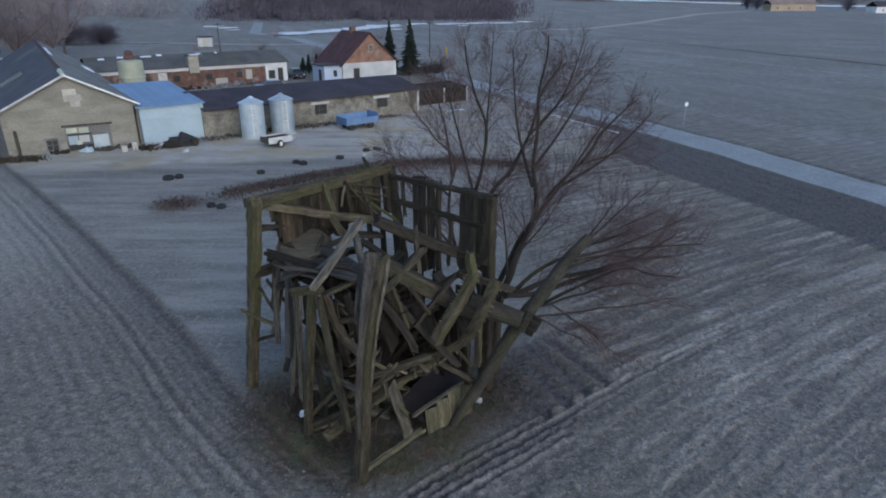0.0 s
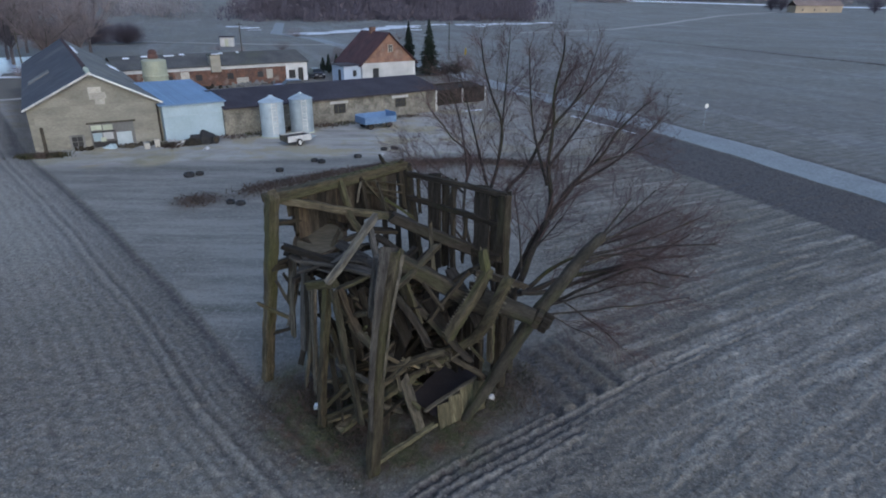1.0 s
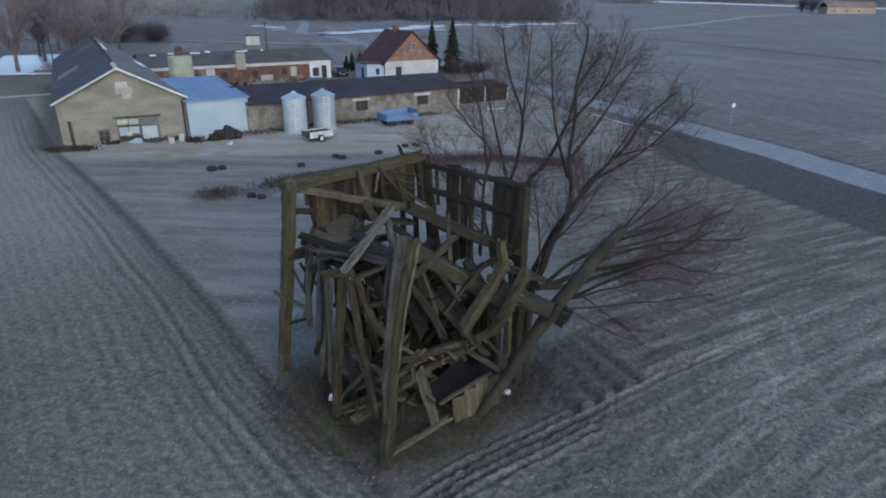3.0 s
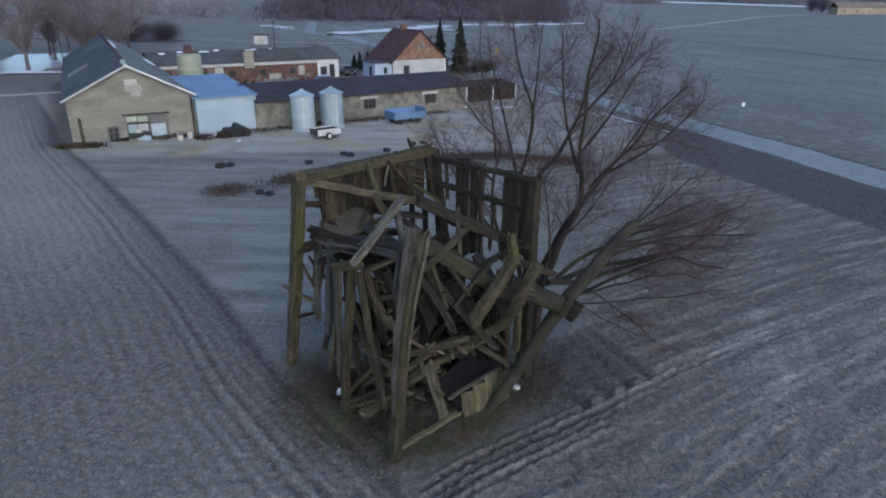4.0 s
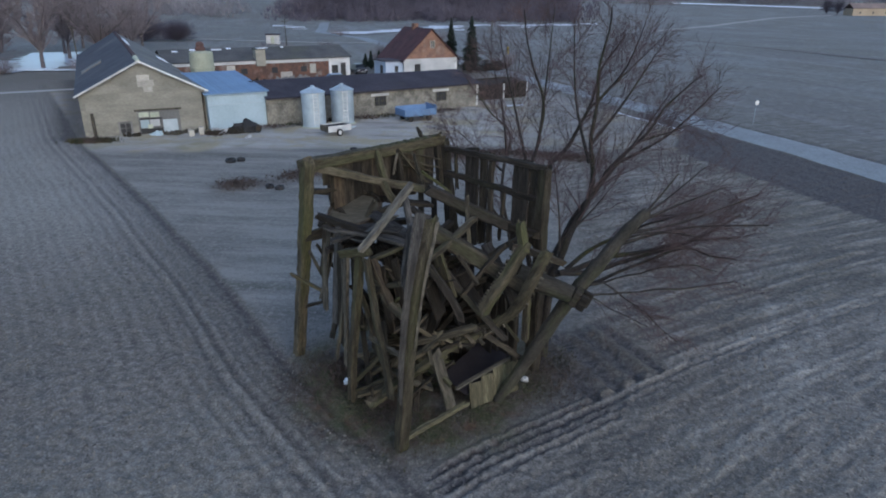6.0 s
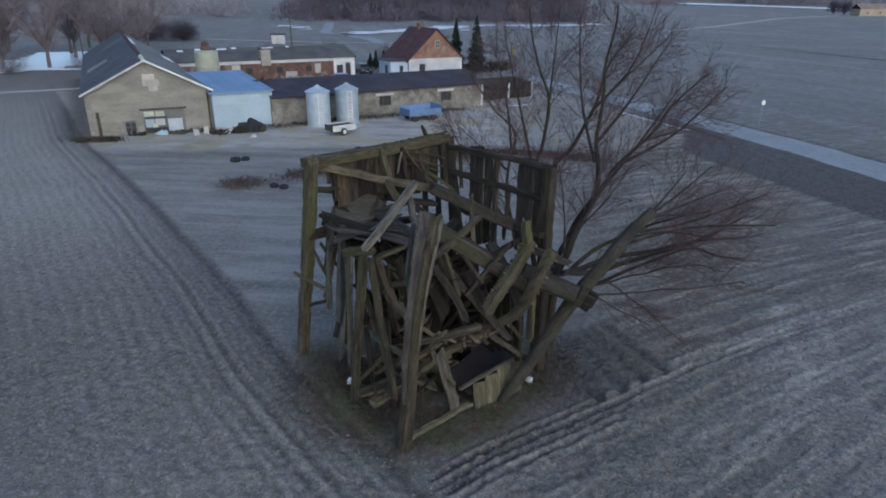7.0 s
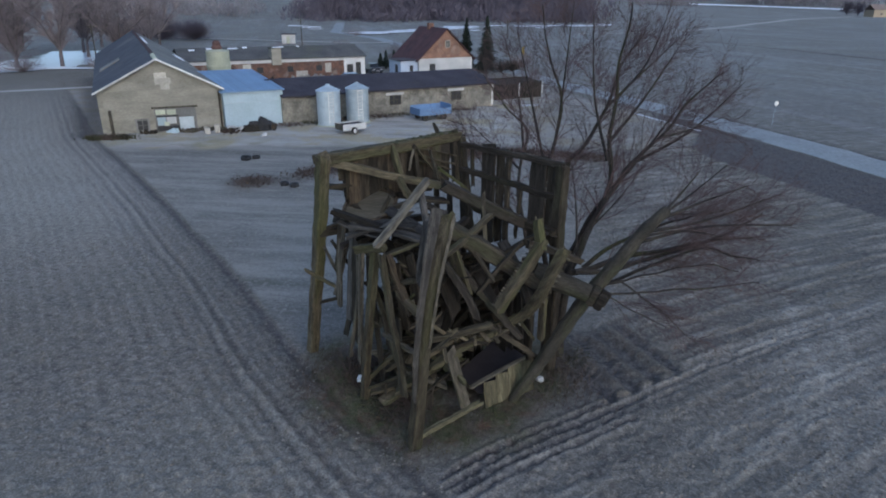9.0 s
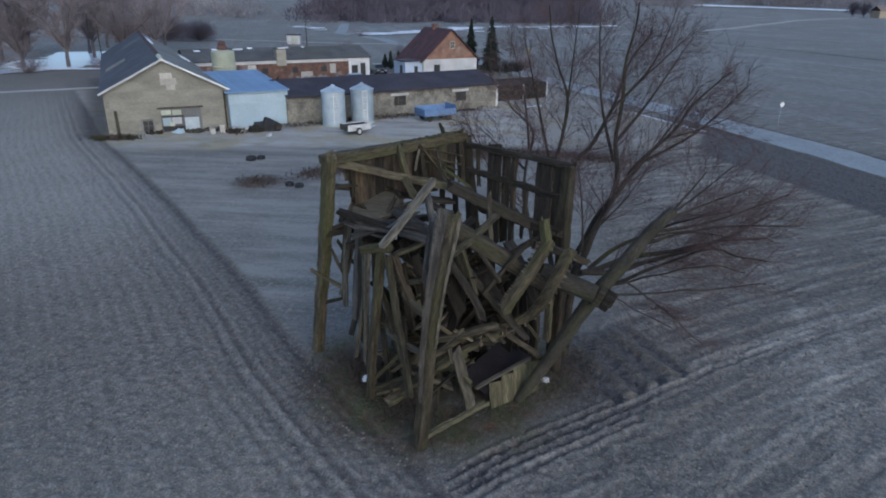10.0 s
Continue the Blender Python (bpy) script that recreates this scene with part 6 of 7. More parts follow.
        mid = a.lerp(b, 0.45) + Vector((0, rng.uniform(-0.1, 0.2), 0.10 * (b - a).length * rng.uniform(-0.6, 1.0)))
        fine = curve_points([a, mid, b], 6)
        part("bough", tube(fine, [r * (1 - 0.8 * i / (len(fine) - 1)) + 0.006 for i in range(len(fine))], 7), bark, th)
        clothe(rng, fine, r, 0.01, Vector(pull) + Vector((0, 0, 0.15)), boughs, twigs, 0.26, 0.26, 1.3 if r > 0.03 else 0.3)
        boughs.spray(th, twig_bark)
    # limbs that spread low from the foot of the stems
    for pts, r, pull in (
            ([(1.96, 17.90, 3.15), (2.54, 17.82, 3.37), (3.40, 17.73, 3.81), (4.16, 17.65, 4.05), (4.91, 17.57, 4.30), (5.63, 17.48, 4.54), (6.83, 17.40, 4.74)], 0.085, (0.4, 0, 0.12)),
            ([(2.07, 17.70, 3.29), (2.94, 17.68, 3.35), (3.85, 17.67, 3.71), (4.61, 17.65, 4.03), (5.52, 17.63, 4.38), (6.31, 17.62, 4.82), (7.04, 17.60, 5.42)], 0.07, (0.4, 0, 0.3)),
            ([(2.92, 17.30, 3.06), (3.71, 17.28, 3.57), (4.70, 17.26, 4.08), (5.58, 17.24, 4.44), (6.20, 17.22, 4.23), (7.05, 17.20, 4.15)], 0.045, (0.4, 0, 0.0)),
            ([(2.85, 16.90, 2.90), (3.46, 16.92, 3.00), (4.58, 16.95, 3.16), (5.85, 16.98, 3.34), (7.09, 17.00, 3.56)], 0.028, (0.4, 0, 0)),
            ([(3.23, 16.90, 3.42), (3.83, 16.60, 3.12), (4.51, 16.30, 2.66), (5.38, 16.00, 2.00)], 0.02, (0.3, 0, -0.2)),
            ([(2.91, 17.00, 3.25), (3.53, 17.10, 3.38), (4.39, 17.20, 3.64), (5.51, 17.30, 3.87), (6.61, 17.40, 3.68)], 0.03, (0.4, 0, 0)),
            ([(2.57, 16.90, 3.03), (3.19, 16.73, 2.80), (3.89, 16.57, 2.53), (4.59, 16.40, 2.26)], 0.016, (0.3, 0, -0.1)),
            ([(2.27, 17.90, 3.32), (2.98, 18.07, 3.90), (3.87, 18.25, 4.38), (5.02, 18.43, 4.86), (6.36, 18.60, 5.16)], 0.06, (0.35, 0, 0.25))):
        fine = curve_points(pts, 5)
        fine = [p + Vector((0, 0, 1)) * (0.07 * noise.noise(p * 1.6)) for p in fine]
        part("bough", tube(fine, [r * (1.2 - 0.95 * i / (len(fine) - 1)) + 0.006 for i in range(len(fine))], 7), bark, th)
        clothe(rng, fine, r, 0.01, Vector(pull) + Vector((0, 0, 0.25)), boughs, twigs, 0.22, 0.27, 1.0 if r > 0.025 else 0.4)
        boughs.spray(th, twig_bark)
    return th


bare_tree()


# ---- round the farm ----
def tyre(x, y, z, r, w, tilt, turn):
    th = thing("tyre", "old black tyre lying in the yard", "tyre", Matrix.Translation((x, y, z)) @ pose(0, 0, 0, tilt, 0, turn), "old tyres in the yard")
    part("tread", lathe([(r * 0.56, -w * 0.4), (r * 0.8, -w / 2), (r * 0.96, -w * 0.45), (r, -w * 0.2), (r, w * 0.2), (r * 0.96, w * 0.45), (r * 0.8, w / 2), (r * 0.56, w * 0.4), (r * 0.52, 0), (r * 0.56, -w * 0.4)], 20, None, False), rubber, th)
    return th


for x, y, r, tilt, turn in ((-19.5, 42.7, 0.52, 6, 10), (-13.4, 44.4, 0.40, 0, 0), (-10.85, 47.1, 0.42, 8, 40), (-11.5, 47.5, 0.38, 0, 0), (-8.3, 49.0, 0.44, 4, 70), (-6.5, 51.7, 0.40, 0, 10), (-5.6, 52.1, 0.50, 14, 120), (-13.6, 36.3, 0.40, 0, 30), (-14.3, 36.5, 0.36, 5, 60), (-18.9, 43.1, 0.40, 0, 0)):
    tyre(x, y, 0.12, 0.74 * r, 0.24, tilt, turn)

# old machine in front of the shed, half hidden by a torn black cover
mach = thing("farm_machine", "dark old farm machine under a torn black cover by the shed", "farm machine", frame_at(-23.3, 52.3, 0.80, 0.55) @ Matrix.Diagonal((0.78, 0.8, 0.92, 1)))
part("frame", box(-0.4, 2.9, 0.25, 1.2, 0.40, 0.54, 0.03), wood_black, mach)
part("drum", tube([(0.2, 0.7, 0.62), (1.5, 0.7, 0.66)], [0.34, 0.30], 12), rubber, mach)


def draped(cx, cy, rx, ry, h, lean, seed):
    """A sheet hung over something: a crumpled dome that comes down to the ground."""
    bm = bmesh.new()
    rings = []
    for i in range(7):
        f = i / 6
        ring = []
        for k in range(16):
            a = k * math.tau / 16
            p = Vector((math.cos(a), math.sin(a), 0)) * (1 - f ** 2.2 * 0.94)
            q = Vector((cx + p.x * rx + lean * f * h, cy + p.y * ry, 0.06 + h * f ** 0.8))
            n = noise.noise(q * 2.1 + Vector((seed, 0, 0)))
            ring.append(bm.verts.new(q + Vector((p.x, p.y, 0.5)) * 0.24 * n))
        rings.append(ring)
    for r0, r1 in zip(rings, rings[1:]):
        for k in range(16):
            bm.faces.new((r0[k], r0[(k + 1) % 16], r1[(k + 1) % 16], r1[k]))
    bm.faces.new(rings[-1])
    return bm


part("cover", draped(1.95, 0.65, 0.95, 0.7, 1.35, -0.28, 3), rubber, mach, "torn black cover")
part("cover", draped(0.45, 0.6, 1.1, 0.6, 0.72, 0.1, 8), wood_black, mach, "dark heap of sacking over the drum")
wheel(mach, (2.7, 0.0, 0.40), 0.40, 0.24, wood_brown)
wheel(mach, (2.7, 1.35, 0.40), 0.40, 0.24, wood_brown)
part("tow_bar", tube([(-0.4, 0.7, 0.46), (-1.5, 0.55, 0.15)], [0.05, 0.04], 6), white_wash, mach, "pale tow bar")
part("tine", tube([(-0.6, 0.3, 0.5), (-1.1, 0.1, 0.06)], [0.035, 0.025], 5), white_wash, mach)

# junk along the barn
for k, (x, y, w, d, h, mat, nm, lab) in enumerate(((-26.7, 50.9, 0.45, 0.45, 0.5, plaster_pale, "cabinet", "white metal cabinet dumped by the barn"), (-26.1, 51.6, 0.4, 0.4, 0.65, plaster_pale, "drum", "pale drum standing by the barn corner"),
                                                    (-25.7, 51.9, 0.5, 0.4, 0.35, wood_grey, "crate", "grey wooden crate by the barn corner"))):
    th = thing(nm, lab, nm, frame_at(x, y, 0.82, 0.57))
    part("body", box(0, w, 0, d, 0, h, 0.04), mat, th)
    part("lid", box(-0.02, w + 0.02, -0.02, d + 0.02, h, h + 0.04, 0.01), mat, th)
for k, (x, y) in enumerate(((-34.6, 47.6), (-33.6, 47.9), (-32.6, 48.2), (-25.0, 52.2))):
    rr = random.Random(40 + k)
    places = [(x + rr.gauss(0, 0.45), y + rr.gauss(0, 0.35), 0.0) for _ in range(350)]
    blades("weeds", places, 0.3, 0.04, bramble if k % 2 else dry_grass, "dead brown weeds along the barn", 50 + k, 1.8, "weeds")

# board shed at the end of the byre
hut = thing("board_shed", "dark open board shed with white posts", "shed", frame_at(-3.4, 75.2, 0.79, 0.613))
for k in range(22):
    part("board", box(0.36 * k, 0.36 * k + 0.33, 0, 0.05, -0.1, 1.72 + 0.10 * ((k * 7) % 5) * (k > 9)), wood_black, hut)
part("roof", prism([(0.3, 1.62), (3.2, 1.9), (3.2, 2.0), (0.3, 1.72)], -0.2, 8.2), wood_black, hut)
part("back_wall", box(0, 8.0, 3.0, 3.1, -0.1, 2.15), wood_dark, hut)
for x0 in (4.3, 7.9):
    part("post", box(x0, x0 + 0.16, -0.09, -0.01, 0, 1.8), white_paint, hut, "white-painted post")

# cars in the farmyard
def parked_car(label, at, paint):
    car = thing("car", label, "car", at)
    part("body", prism([(-0.85, 0.35), (0.85, 0.35), (0.9, 0.6), (0.82, 0.9), (-0.82, 0.9), (-0.9, 0.6)], 0, 4.2), paint, car)
    cab = bmesh.new()
    b0 = [cab.verts.new(p) for p in ((1.0, -0.8, 0.9), (3.9, -0.8, 0.9), (3.9, 0.8, 0.9), (1.0, 0.8, 0.9))]
    b1 = [cab.verts.new(p) for p in ((1.7, -0.62, 1.42), (3.4, -0.62, 1.42), (3.4, 0.62, 1.42), (1.7, 0.62, 1.42))]
    cab.faces.new(b1)
    for i in range(4):
        cab.faces.new((b0[i], b0[(i + 1) % 4], b1[(i + 1) % 4], b1[i]))
    part("cabin", cab, dark_glass, car)
    part("roof", box(1.68, 3.42, -0.64, 0.64, 1.42, 1.47, 0.02), paint, car)
    part("bonnet", box(0.06, 1.0, -0.78, 0.78, 0.9, 0.95, 0.02), paint, car)
    for xx in (0.8, 3.4):
        for yy in (-0.82, 0.82):
            wheel(car, (xx, yy, 0.32), 0.32, 0.2, galvanised)
    for yy in (-0.6, 0.6):
        part("headlight", box(-0.03, 0.02, yy - 0.18, yy + 0.18, 0.62, 0.76), white_paint, car)
    part("number_plate", box(-0.03, 0.0, -0.25, 0.25, 0.42, 0.52), white_paint, car)
    return car


parked_car("dark parked car in the farmyard", frame_at(-22.6, 101.2, -0.50, 0.866), car_paint)
parked_car("pale blue parked car behind the byre", frame_at(-25.6, 86.6, 0.80, 0.60), material("pale_blue_car_paint", (0.24, 0.33, 0.45), 0.35, (0.20, 0.28, 0.39), 1, bump=0))

# white hut, sign and marker
hutw = thing("white_hut", "small white hut beside the lane", "hut", frame_at(-64, 170, 0.98, 0.2))
part("wall", box(0, 3.4, 0, 2.4, -0.3, 2.3), white_wash, hutw)
part("roof", box(-0.2, 3.6, -0.2, 2.6, 2.3, 2.55), roof_felt, hutw)
part("door", box(1.2, 2.1, -0.04, 0.02, 0, 1.9), concrete, hutw)
sign = thing("road_sign", "round white road sign seen from behind on a thin post", "road sign", pose(24.65, 64.0, 0, 0, 0, 20))
part("post", tube([(0, 0, -0.2), (0.03, 0, 2.3)], [0.012, 0.012], 6), galvanised, sign)
plate = part("plate", lathe([(0.23, -0.012), (0.23, 0.012)], 20), white_paint, sign)
plate.matrix_basis = Matrix.Translation((0, -0.05, 2.1)) @ pose(0, 0, 0, 90, 0, 0)
mark = thing("marker_post", "yellow marker post beside the field", "marker post", pose(0.6, 148.6, 0))
part("post", box(-0.2, 0.2, -0.1, 0.1, 0, 1.6, 0.03), material("yellow_paint", (0.55, 0.36, 0.03), 0.6, (0.45, 0.3, 0.03)), mark)

# thin rim of old snow along the ploughed verge, and patches far off
strip("snow_strip", [(12.1, 69.2), (13.4, 66.4), (15.0, 63.2), (16.9, 59.5)], 0.13, 0.10, snow, "thin line of old snow along the field edge", "snow", 0.10)
strip("snow_patch", [(0.3, 71.6), (2.3, 72.8)], 0.35, 0.10, snow, "patch of old snow in the yard", "snow", 0.15)
strip("pond", [(-90, 84), (-84, 100), (-84, 116), (-92, 134)], 9, 0.20, ice, "frozen pond in the meadow", "pond", 1.5)
strip("snow_bank", [(-110, 92), (-86, 95.5), (-70, 99), (-62, 103)], 1.1, 0.30, snow, "bank of old snow before the pond", "snow", 0.9)
drift = random.Random(17)
strip("snow_bank", [(-58, 224), (-53, 233), (-47, 240), (-40, 254), (-33, 268), (-24, 286)], 6.0, 0.5, snow, "long bank of old snow behind the farmhouse", "snow", 3.0)
for cx, cy, n, w in ((-86, 262, 7, 0.9), (-80, 250, 5, 0.6), (-27, 288, 14, 1.6), (-12, 300, 9, 1.2), (2, 304, 12, 2.2), (14, 312, 9, 1.4), (26, 318, 14, 2.0), (40, 330, 8, 1.2), (-94, 268, 6, 0.8), (-20, 262, 6, 0.5), (8, 290, 5, 0.6)):
    pts = [(cx + n * (k / 4 - 0.5), cy + 0.35 * n * (k / 4 - 0.5) + drift.gauss(0, 0.8)) for k in range(5)]
    strip("snow_bank", pts, 2.6 * w, 0.4, snow, "patch of old snow at the wood's edge", "snow", 1.7 * w)
strip("snow_bank", [(150, 640), (230, 650), (320, 640), (420, 600)], 12.0, 1.2, snow, "long snow field far off", "snow", 3)
strip("lane", [(-210, 186), (-120, 190), (-66, 180), (-46, 176), (-36, 180)], 1.3, 0.25, lane_dust, "pale lane behind the farm", "lane", 0.1)
strip("lane", [(-110, 46), (-64, 71), (-54, 79), (-46, 92)], 0.9, 0.10, lane_dust, "pale track beside the west field", "lane", 0.1)
strip("lane", [(20, 250), (61, 277), (161, 428), (240, 520)], 2.2, 0.25, lane_dust, "pale track across the far fields", "lane", 0.2)
strip("ditch", [(30, 235), (57, 216), (78, 152), (96, 100)], 0.55, 0.10, bramble, "dark ditch between the fields", "ditch", 0.45)


# spruces beside the house
def spruce(x, y, h, w, seed):
    th = thing("spruce", "dark narrow spruce beside the farmhouse", "tree", pose(x, y, 0), "spruces by the house")
    rng = random.Random(seed)
    part("trunk", tube([(0, 0, -0.2), (0, 0, h * 0.95)], [0.16, 0.03], 7), bark, th)
    verts, faces = [], []
    layers = int(h / 0.2)
    for k in range(layers):
        f = k / layers
        z = 0.5 + (h - 0.5) * f
        r = w * (1 - f) ** 0.85 * rng.uniform(0.75, 1.15) + 0.08
        n = int(12 + 26 * (1 - f))
        for q in range(n):
            a = rng.uniform(0, math.tau)
            rr = r * rng.uniform(0.55, 1.1)
            c, s = math.cos(a), math.sin(a)
            wd = 0.16 + 0.12 * (1 - f)
            i = len(verts)
            verts += [(0, 0, z + 0.1), (c * rr * 0.6 - s * wd, s * rr * 0.6 + c * wd, z - 0.08), (c * rr, s * rr, z - 0.25 * rng.random()), (c * rr * 0.6 + s * wd, s * rr * 0.6 - c * wd, z - 0.08), (c * rr * 0.6, s * rr * 0.6, z + 0.06)]
            faces += [(i, i + 1, i + 4), (i + 1, i + 2, i + 4), (i + 2, i + 3, i + 4), (i + 3, i, i + 4)]
    me = bpy.data.meshes.new("crown")
    me.from_pydata(verts, [], faces)
    me.materials.append(spruce_green)
    crown = new("crown", me)
    crown.parent = th


spruce(-5.6, 108.0, 9.0, 2.3, 3)
spruce(-9.2, 110.5, 8.6, 1.9, 4)
spruce(-23.0, 110.0, 3.2, 0.7, 5)
spruce(-24.2, 111.0, 2.6, 0.8, 6)
spruce(-22.2, 113.0, 3.0, 0.8, 7)


# bare bushes and trees farther off: clumps of twigs, one mesh each
def bare_crown(name, label, x, y, h, w, seed, n, mat, trunk=True, category="tree", base=0.25):
    rng = random.Random(seed)
    z0 = float(land(np.array([x]), np.array([y]))[0][0])
    th = thing(name, label, category, pose(x, y, z0))
    if trunk:
        part("trunk", tube([(0, 0, -0.5), (0.1, 0, h * 0.35), (0.2, 0.1, h * 0.7)], [0.013 * h, 0.009 * h, 0.004 * h], 7), mat, th)
    br = Branches()
    for k in range(n):
        a = rng.uniform(0, math.tau)
        f = rng.random() ** 0.7
        out_r = w * rng.uniform(0.2, 1.0)
        s = Vector((0, 0, h * base * rng.uniform(0.3, 1.6)))
        e = Vector((math.cos(a) * out_r, math.sin(a) * out_r, h * (base + (1 - base) * f) * (1 - 0.35 * (out_r / w) ** 2)))
        m = s.lerp(e, 0.5) + Vector((rng.gauss(0, 0.05 * w), rng.gauss(0, 0.05 * w), 0.03 * h))
        br.add([s, m, e], 0.005 * h, 0.0015 * h, 3)
        d = (e - m).normalized()
        for q in range(9):
            st = m.lerp(e, rng.random())
            br.add([st, st + fork(rng, d, radians(rng.uniform(15, 45))) * h * rng.uniform(0.06, 0.16)], 0.0022 * h, 0.001 * h, 3)
    br.mesh("crown", mat, th, "")
    return th


def willow(x, y, h, seed):
    """A leafless tree with a short trunk, crooked limbs and a haze of fine twigs."""
    rng = random.Random(seed)
    z0 = float(land(np.array([x]), np.array([y]))[0][0])
    th = thing("willow", "leafless reddish-brown tree by the pond", "tree", pose(x, y, z0))
    fork_z = h * rng.uniform(0.14, 0.22)
    part("trunk", tube([(0, 0, -0.4), (0.1, 0, fork_z * 0.6), (0.15, 0.1, fork_z)], [0.022 * h, 0.018 * h, 0.014 * h], 8), hazed_limb, th)
    limbs, twigs = Branches(), Branches()
    up = Vector((0, 0, 0.5))
    for k in range(7):
        a = math.tau * k / 7 + rng.uniform(-0.3, 0.3)
        out_d = Vector((math.cos(a), math.sin(a), rng.uniform(1.2, 2.6)))
        limb = shoot(rng, Vector((0.15, 0.1, fork_z * rng.uniform(0.8, 1.0))), out_d, h * rng.uniform(0.55, 0.85), up, 7, 0.14)
        limbs.add(limb, 0.010 * h, 0.002 * h, 5)
        for q in range(1, 8):
            e = (limb[q] - limb[q - 1]).normalized()
            for _ in range(4):
                side = shoot(rng, limb[q - 1].lerp(limb[q], rng.random()), fork(rng, e, radians(rng.uniform(20, 60))), h * rng.uniform(0.10, 0.26), up, 4, 0.16)
                twigs.add(side, 0.0040 * h, 0.0018 * h, 3)
                e2 = (side[-1] - side[0]).normalized()
                for _ in range(9):
                    i = rng.randrange(1, 5)
                    twigs.add(shoot(rng, side[i], fork(rng, e2, radians(rng.uniform(15, 50))), h * rng.uniform(0.04, 0.11), up, 2, 0.15), 0.0024 * h, 0.0012 * h, 3)
    limbs.mesh("limbs", hazed_limb, th, "dark crooked limbs", "")
    twigs.mesh("crown", hazed_twigs, th, "")


for k, (x, y, h, w) in enumerate(((-82, 97, 10, 4.0), (-77, 101, 12, 4.5), (-88, 104, 11, 4.5), (-71, 108, 10, 3.6), (-97, 110, 12, 5), (-84, 118, 12, 5), (-92, 128, 12, 5), (-76, 126, 11, 4.5), (-108, 130, 13, 6), (-100, 146, 13, 6), (-84, 144, 12, 5))):
    willow(x, y, h * 1.35, 100 + k)
for k, (x, y, h, w) in enumerate(((-84, 93, 4.0, 4.5), (-77, 92, 3.0, 3.5), (-91, 96, 4.5, 5), (-69, 99, 2.2, 2.6), (-22, 116, 4.5, 3), (0.5, 116, 3, 2.5), (2.0, 92, 2.2, 2.0))):
    bare_crown("thicket", "dense leafless brown thicket", x, y, h, w, 140 + k, 220, hazed_twigs, False, "bush", 0.05)


for k, (x, y) in enumerate(((-3.0, 108.6), (-1.2, 109.4))):
    bare_crown("hedge", "dark dense hedge beside the spruces", x, y, 2.2, 1.7, 170 + k, 420, spruce_green, False, "hedge", 0.05)
for k, (x, y, h, w) in enumerate(((-111, 172, 6.5, 6.5), (-102, 176, 7.5, 7), (-93, 178, 6, 5.5))):
    bare_crown("thicket", "dense dark leafless thicket beside the lane", x, y, h, w, 150 + k, 900, dark_wood_far, False, "bush", 0.05)


# dry bramble bank behind the ruin
rng = random.Random(31)
places = []
for k in range(6500):
    i = rng.randrange(4)
    f = rng.random()
    x = BANK[i][0] + (BANK[i + 1][0] - BANK[i][0]) * f + rng.gauss(0, 0.6)
    y = BANK[i][1] + (BANK[i + 1][1] - BANK[i][1]) * f + rng.gauss(0, 0.75)
    places.append((x, y))
for k in range(260):
    places.append((-16.6 + rng.gauss(0, 0.65), 36.8 + rng.gauss(0, 0.7)))
hz = land(np.array([p[0] for p in places]), np.array([p[1] for p in places]))[0]
blades("bramble_bank", [(x, y, float(z)) for (x, y), z in zip(places, hz)], 0.16, 0.035, bramble, "low bank of dry reddish-brown brambles", 32, 2.4, "brambles")


# woods far off: one mass of leafless crowns
def far_woods(name, label, spots, seed, mat):
    rng = random.Random(seed)
    verts, faces = [], []
    xs, ys = np.array([s[0] for s in spots]), np.array([s[1] for s in spots])
    zs = land(xs, ys)[0]
    for (x, y, h, w), z in zip(spots, zs):
        z = float(z)
        for k in range(60):
            a, f = rng.uniform(0, math.tau), rng.random()
            r = w * rng.random() ** 0.5 * (0.35 + 0.65 * math.sin(math.pi * min(1, 0.15 + f * 0.85)))
            px, py, pz = x + math.cos(a) * r, y + math.sin(a) * r, z + h * (0.12 + 0.88 * f) - 0.5
            l = h * rng.uniform(0.10, 0.22)
            dx, dy = math.cos(a) * l * 0.35 + rng.gauss(0, 0.1 * l), math.sin(a) * l * 0.35 + rng.gauss(0, 0.1 * l)
            ww = w * rng.uniform(0.03, 0.09)
            b = rng.uniform(0, math.tau)
            c, s = math.cos(b) * ww, math.sin(b) * ww
            i = len(verts)
            verts += [(px - c, py - s, pz - l * 0.4), (px + c, py + s, pz - l * 0.5), (px + dx, py + dy, pz + l), (px - s, py + c, pz - l * 0.3)]
            faces += [(i, i + 1, i + 2), (i + 1, i + 3, i + 2), (i + 3, i, i + 2)]
    me = bpy.data.meshes.new(name)
    me.from_pydata(verts, [], faces)
    me.materials.append(mat)
    return tagged(new(name, me), label, "woods", kind="stuff")


rng = random.Random(71)
spots = []
for k in range(1500):
    f = rng.random()
    x = -108 + 140 * f + rng.gauss(0, 6)
    back = rng.random() ** 0.8
    y = 300 + 40 * f + 110 * back + rng.gauss(0, 5)
    spots.append((x, y, rng.uniform(2.5, 6) + 9 * min(1, 3 * back) * rng.uniform(0.6, 1.2), rng.uniform(2.0, 5.5)))
for k in range(190):
    x = rng.uniform(-420, -135)
    spots.append((x, 300 - 0.1 * x * 0.2 + rng.uniform(0, 45) + (60 if x < -200 else 0), rng.uniform(5, 10), rng.uniform(2.5, 5)))
for k in range(260):
    x = rng.uniform(60, 460)
    spots.append((x, 720 + rng.uniform(0, 60) - 0.1 * x, rng.uniform(8, 14), rng.uniform(4, 8)))
for k in range(50):
    spots.append((rng.uniform(100, 150), rng.uniform(600, 640), rng.uniform(4, 7), rng.uniform(3, 5)))
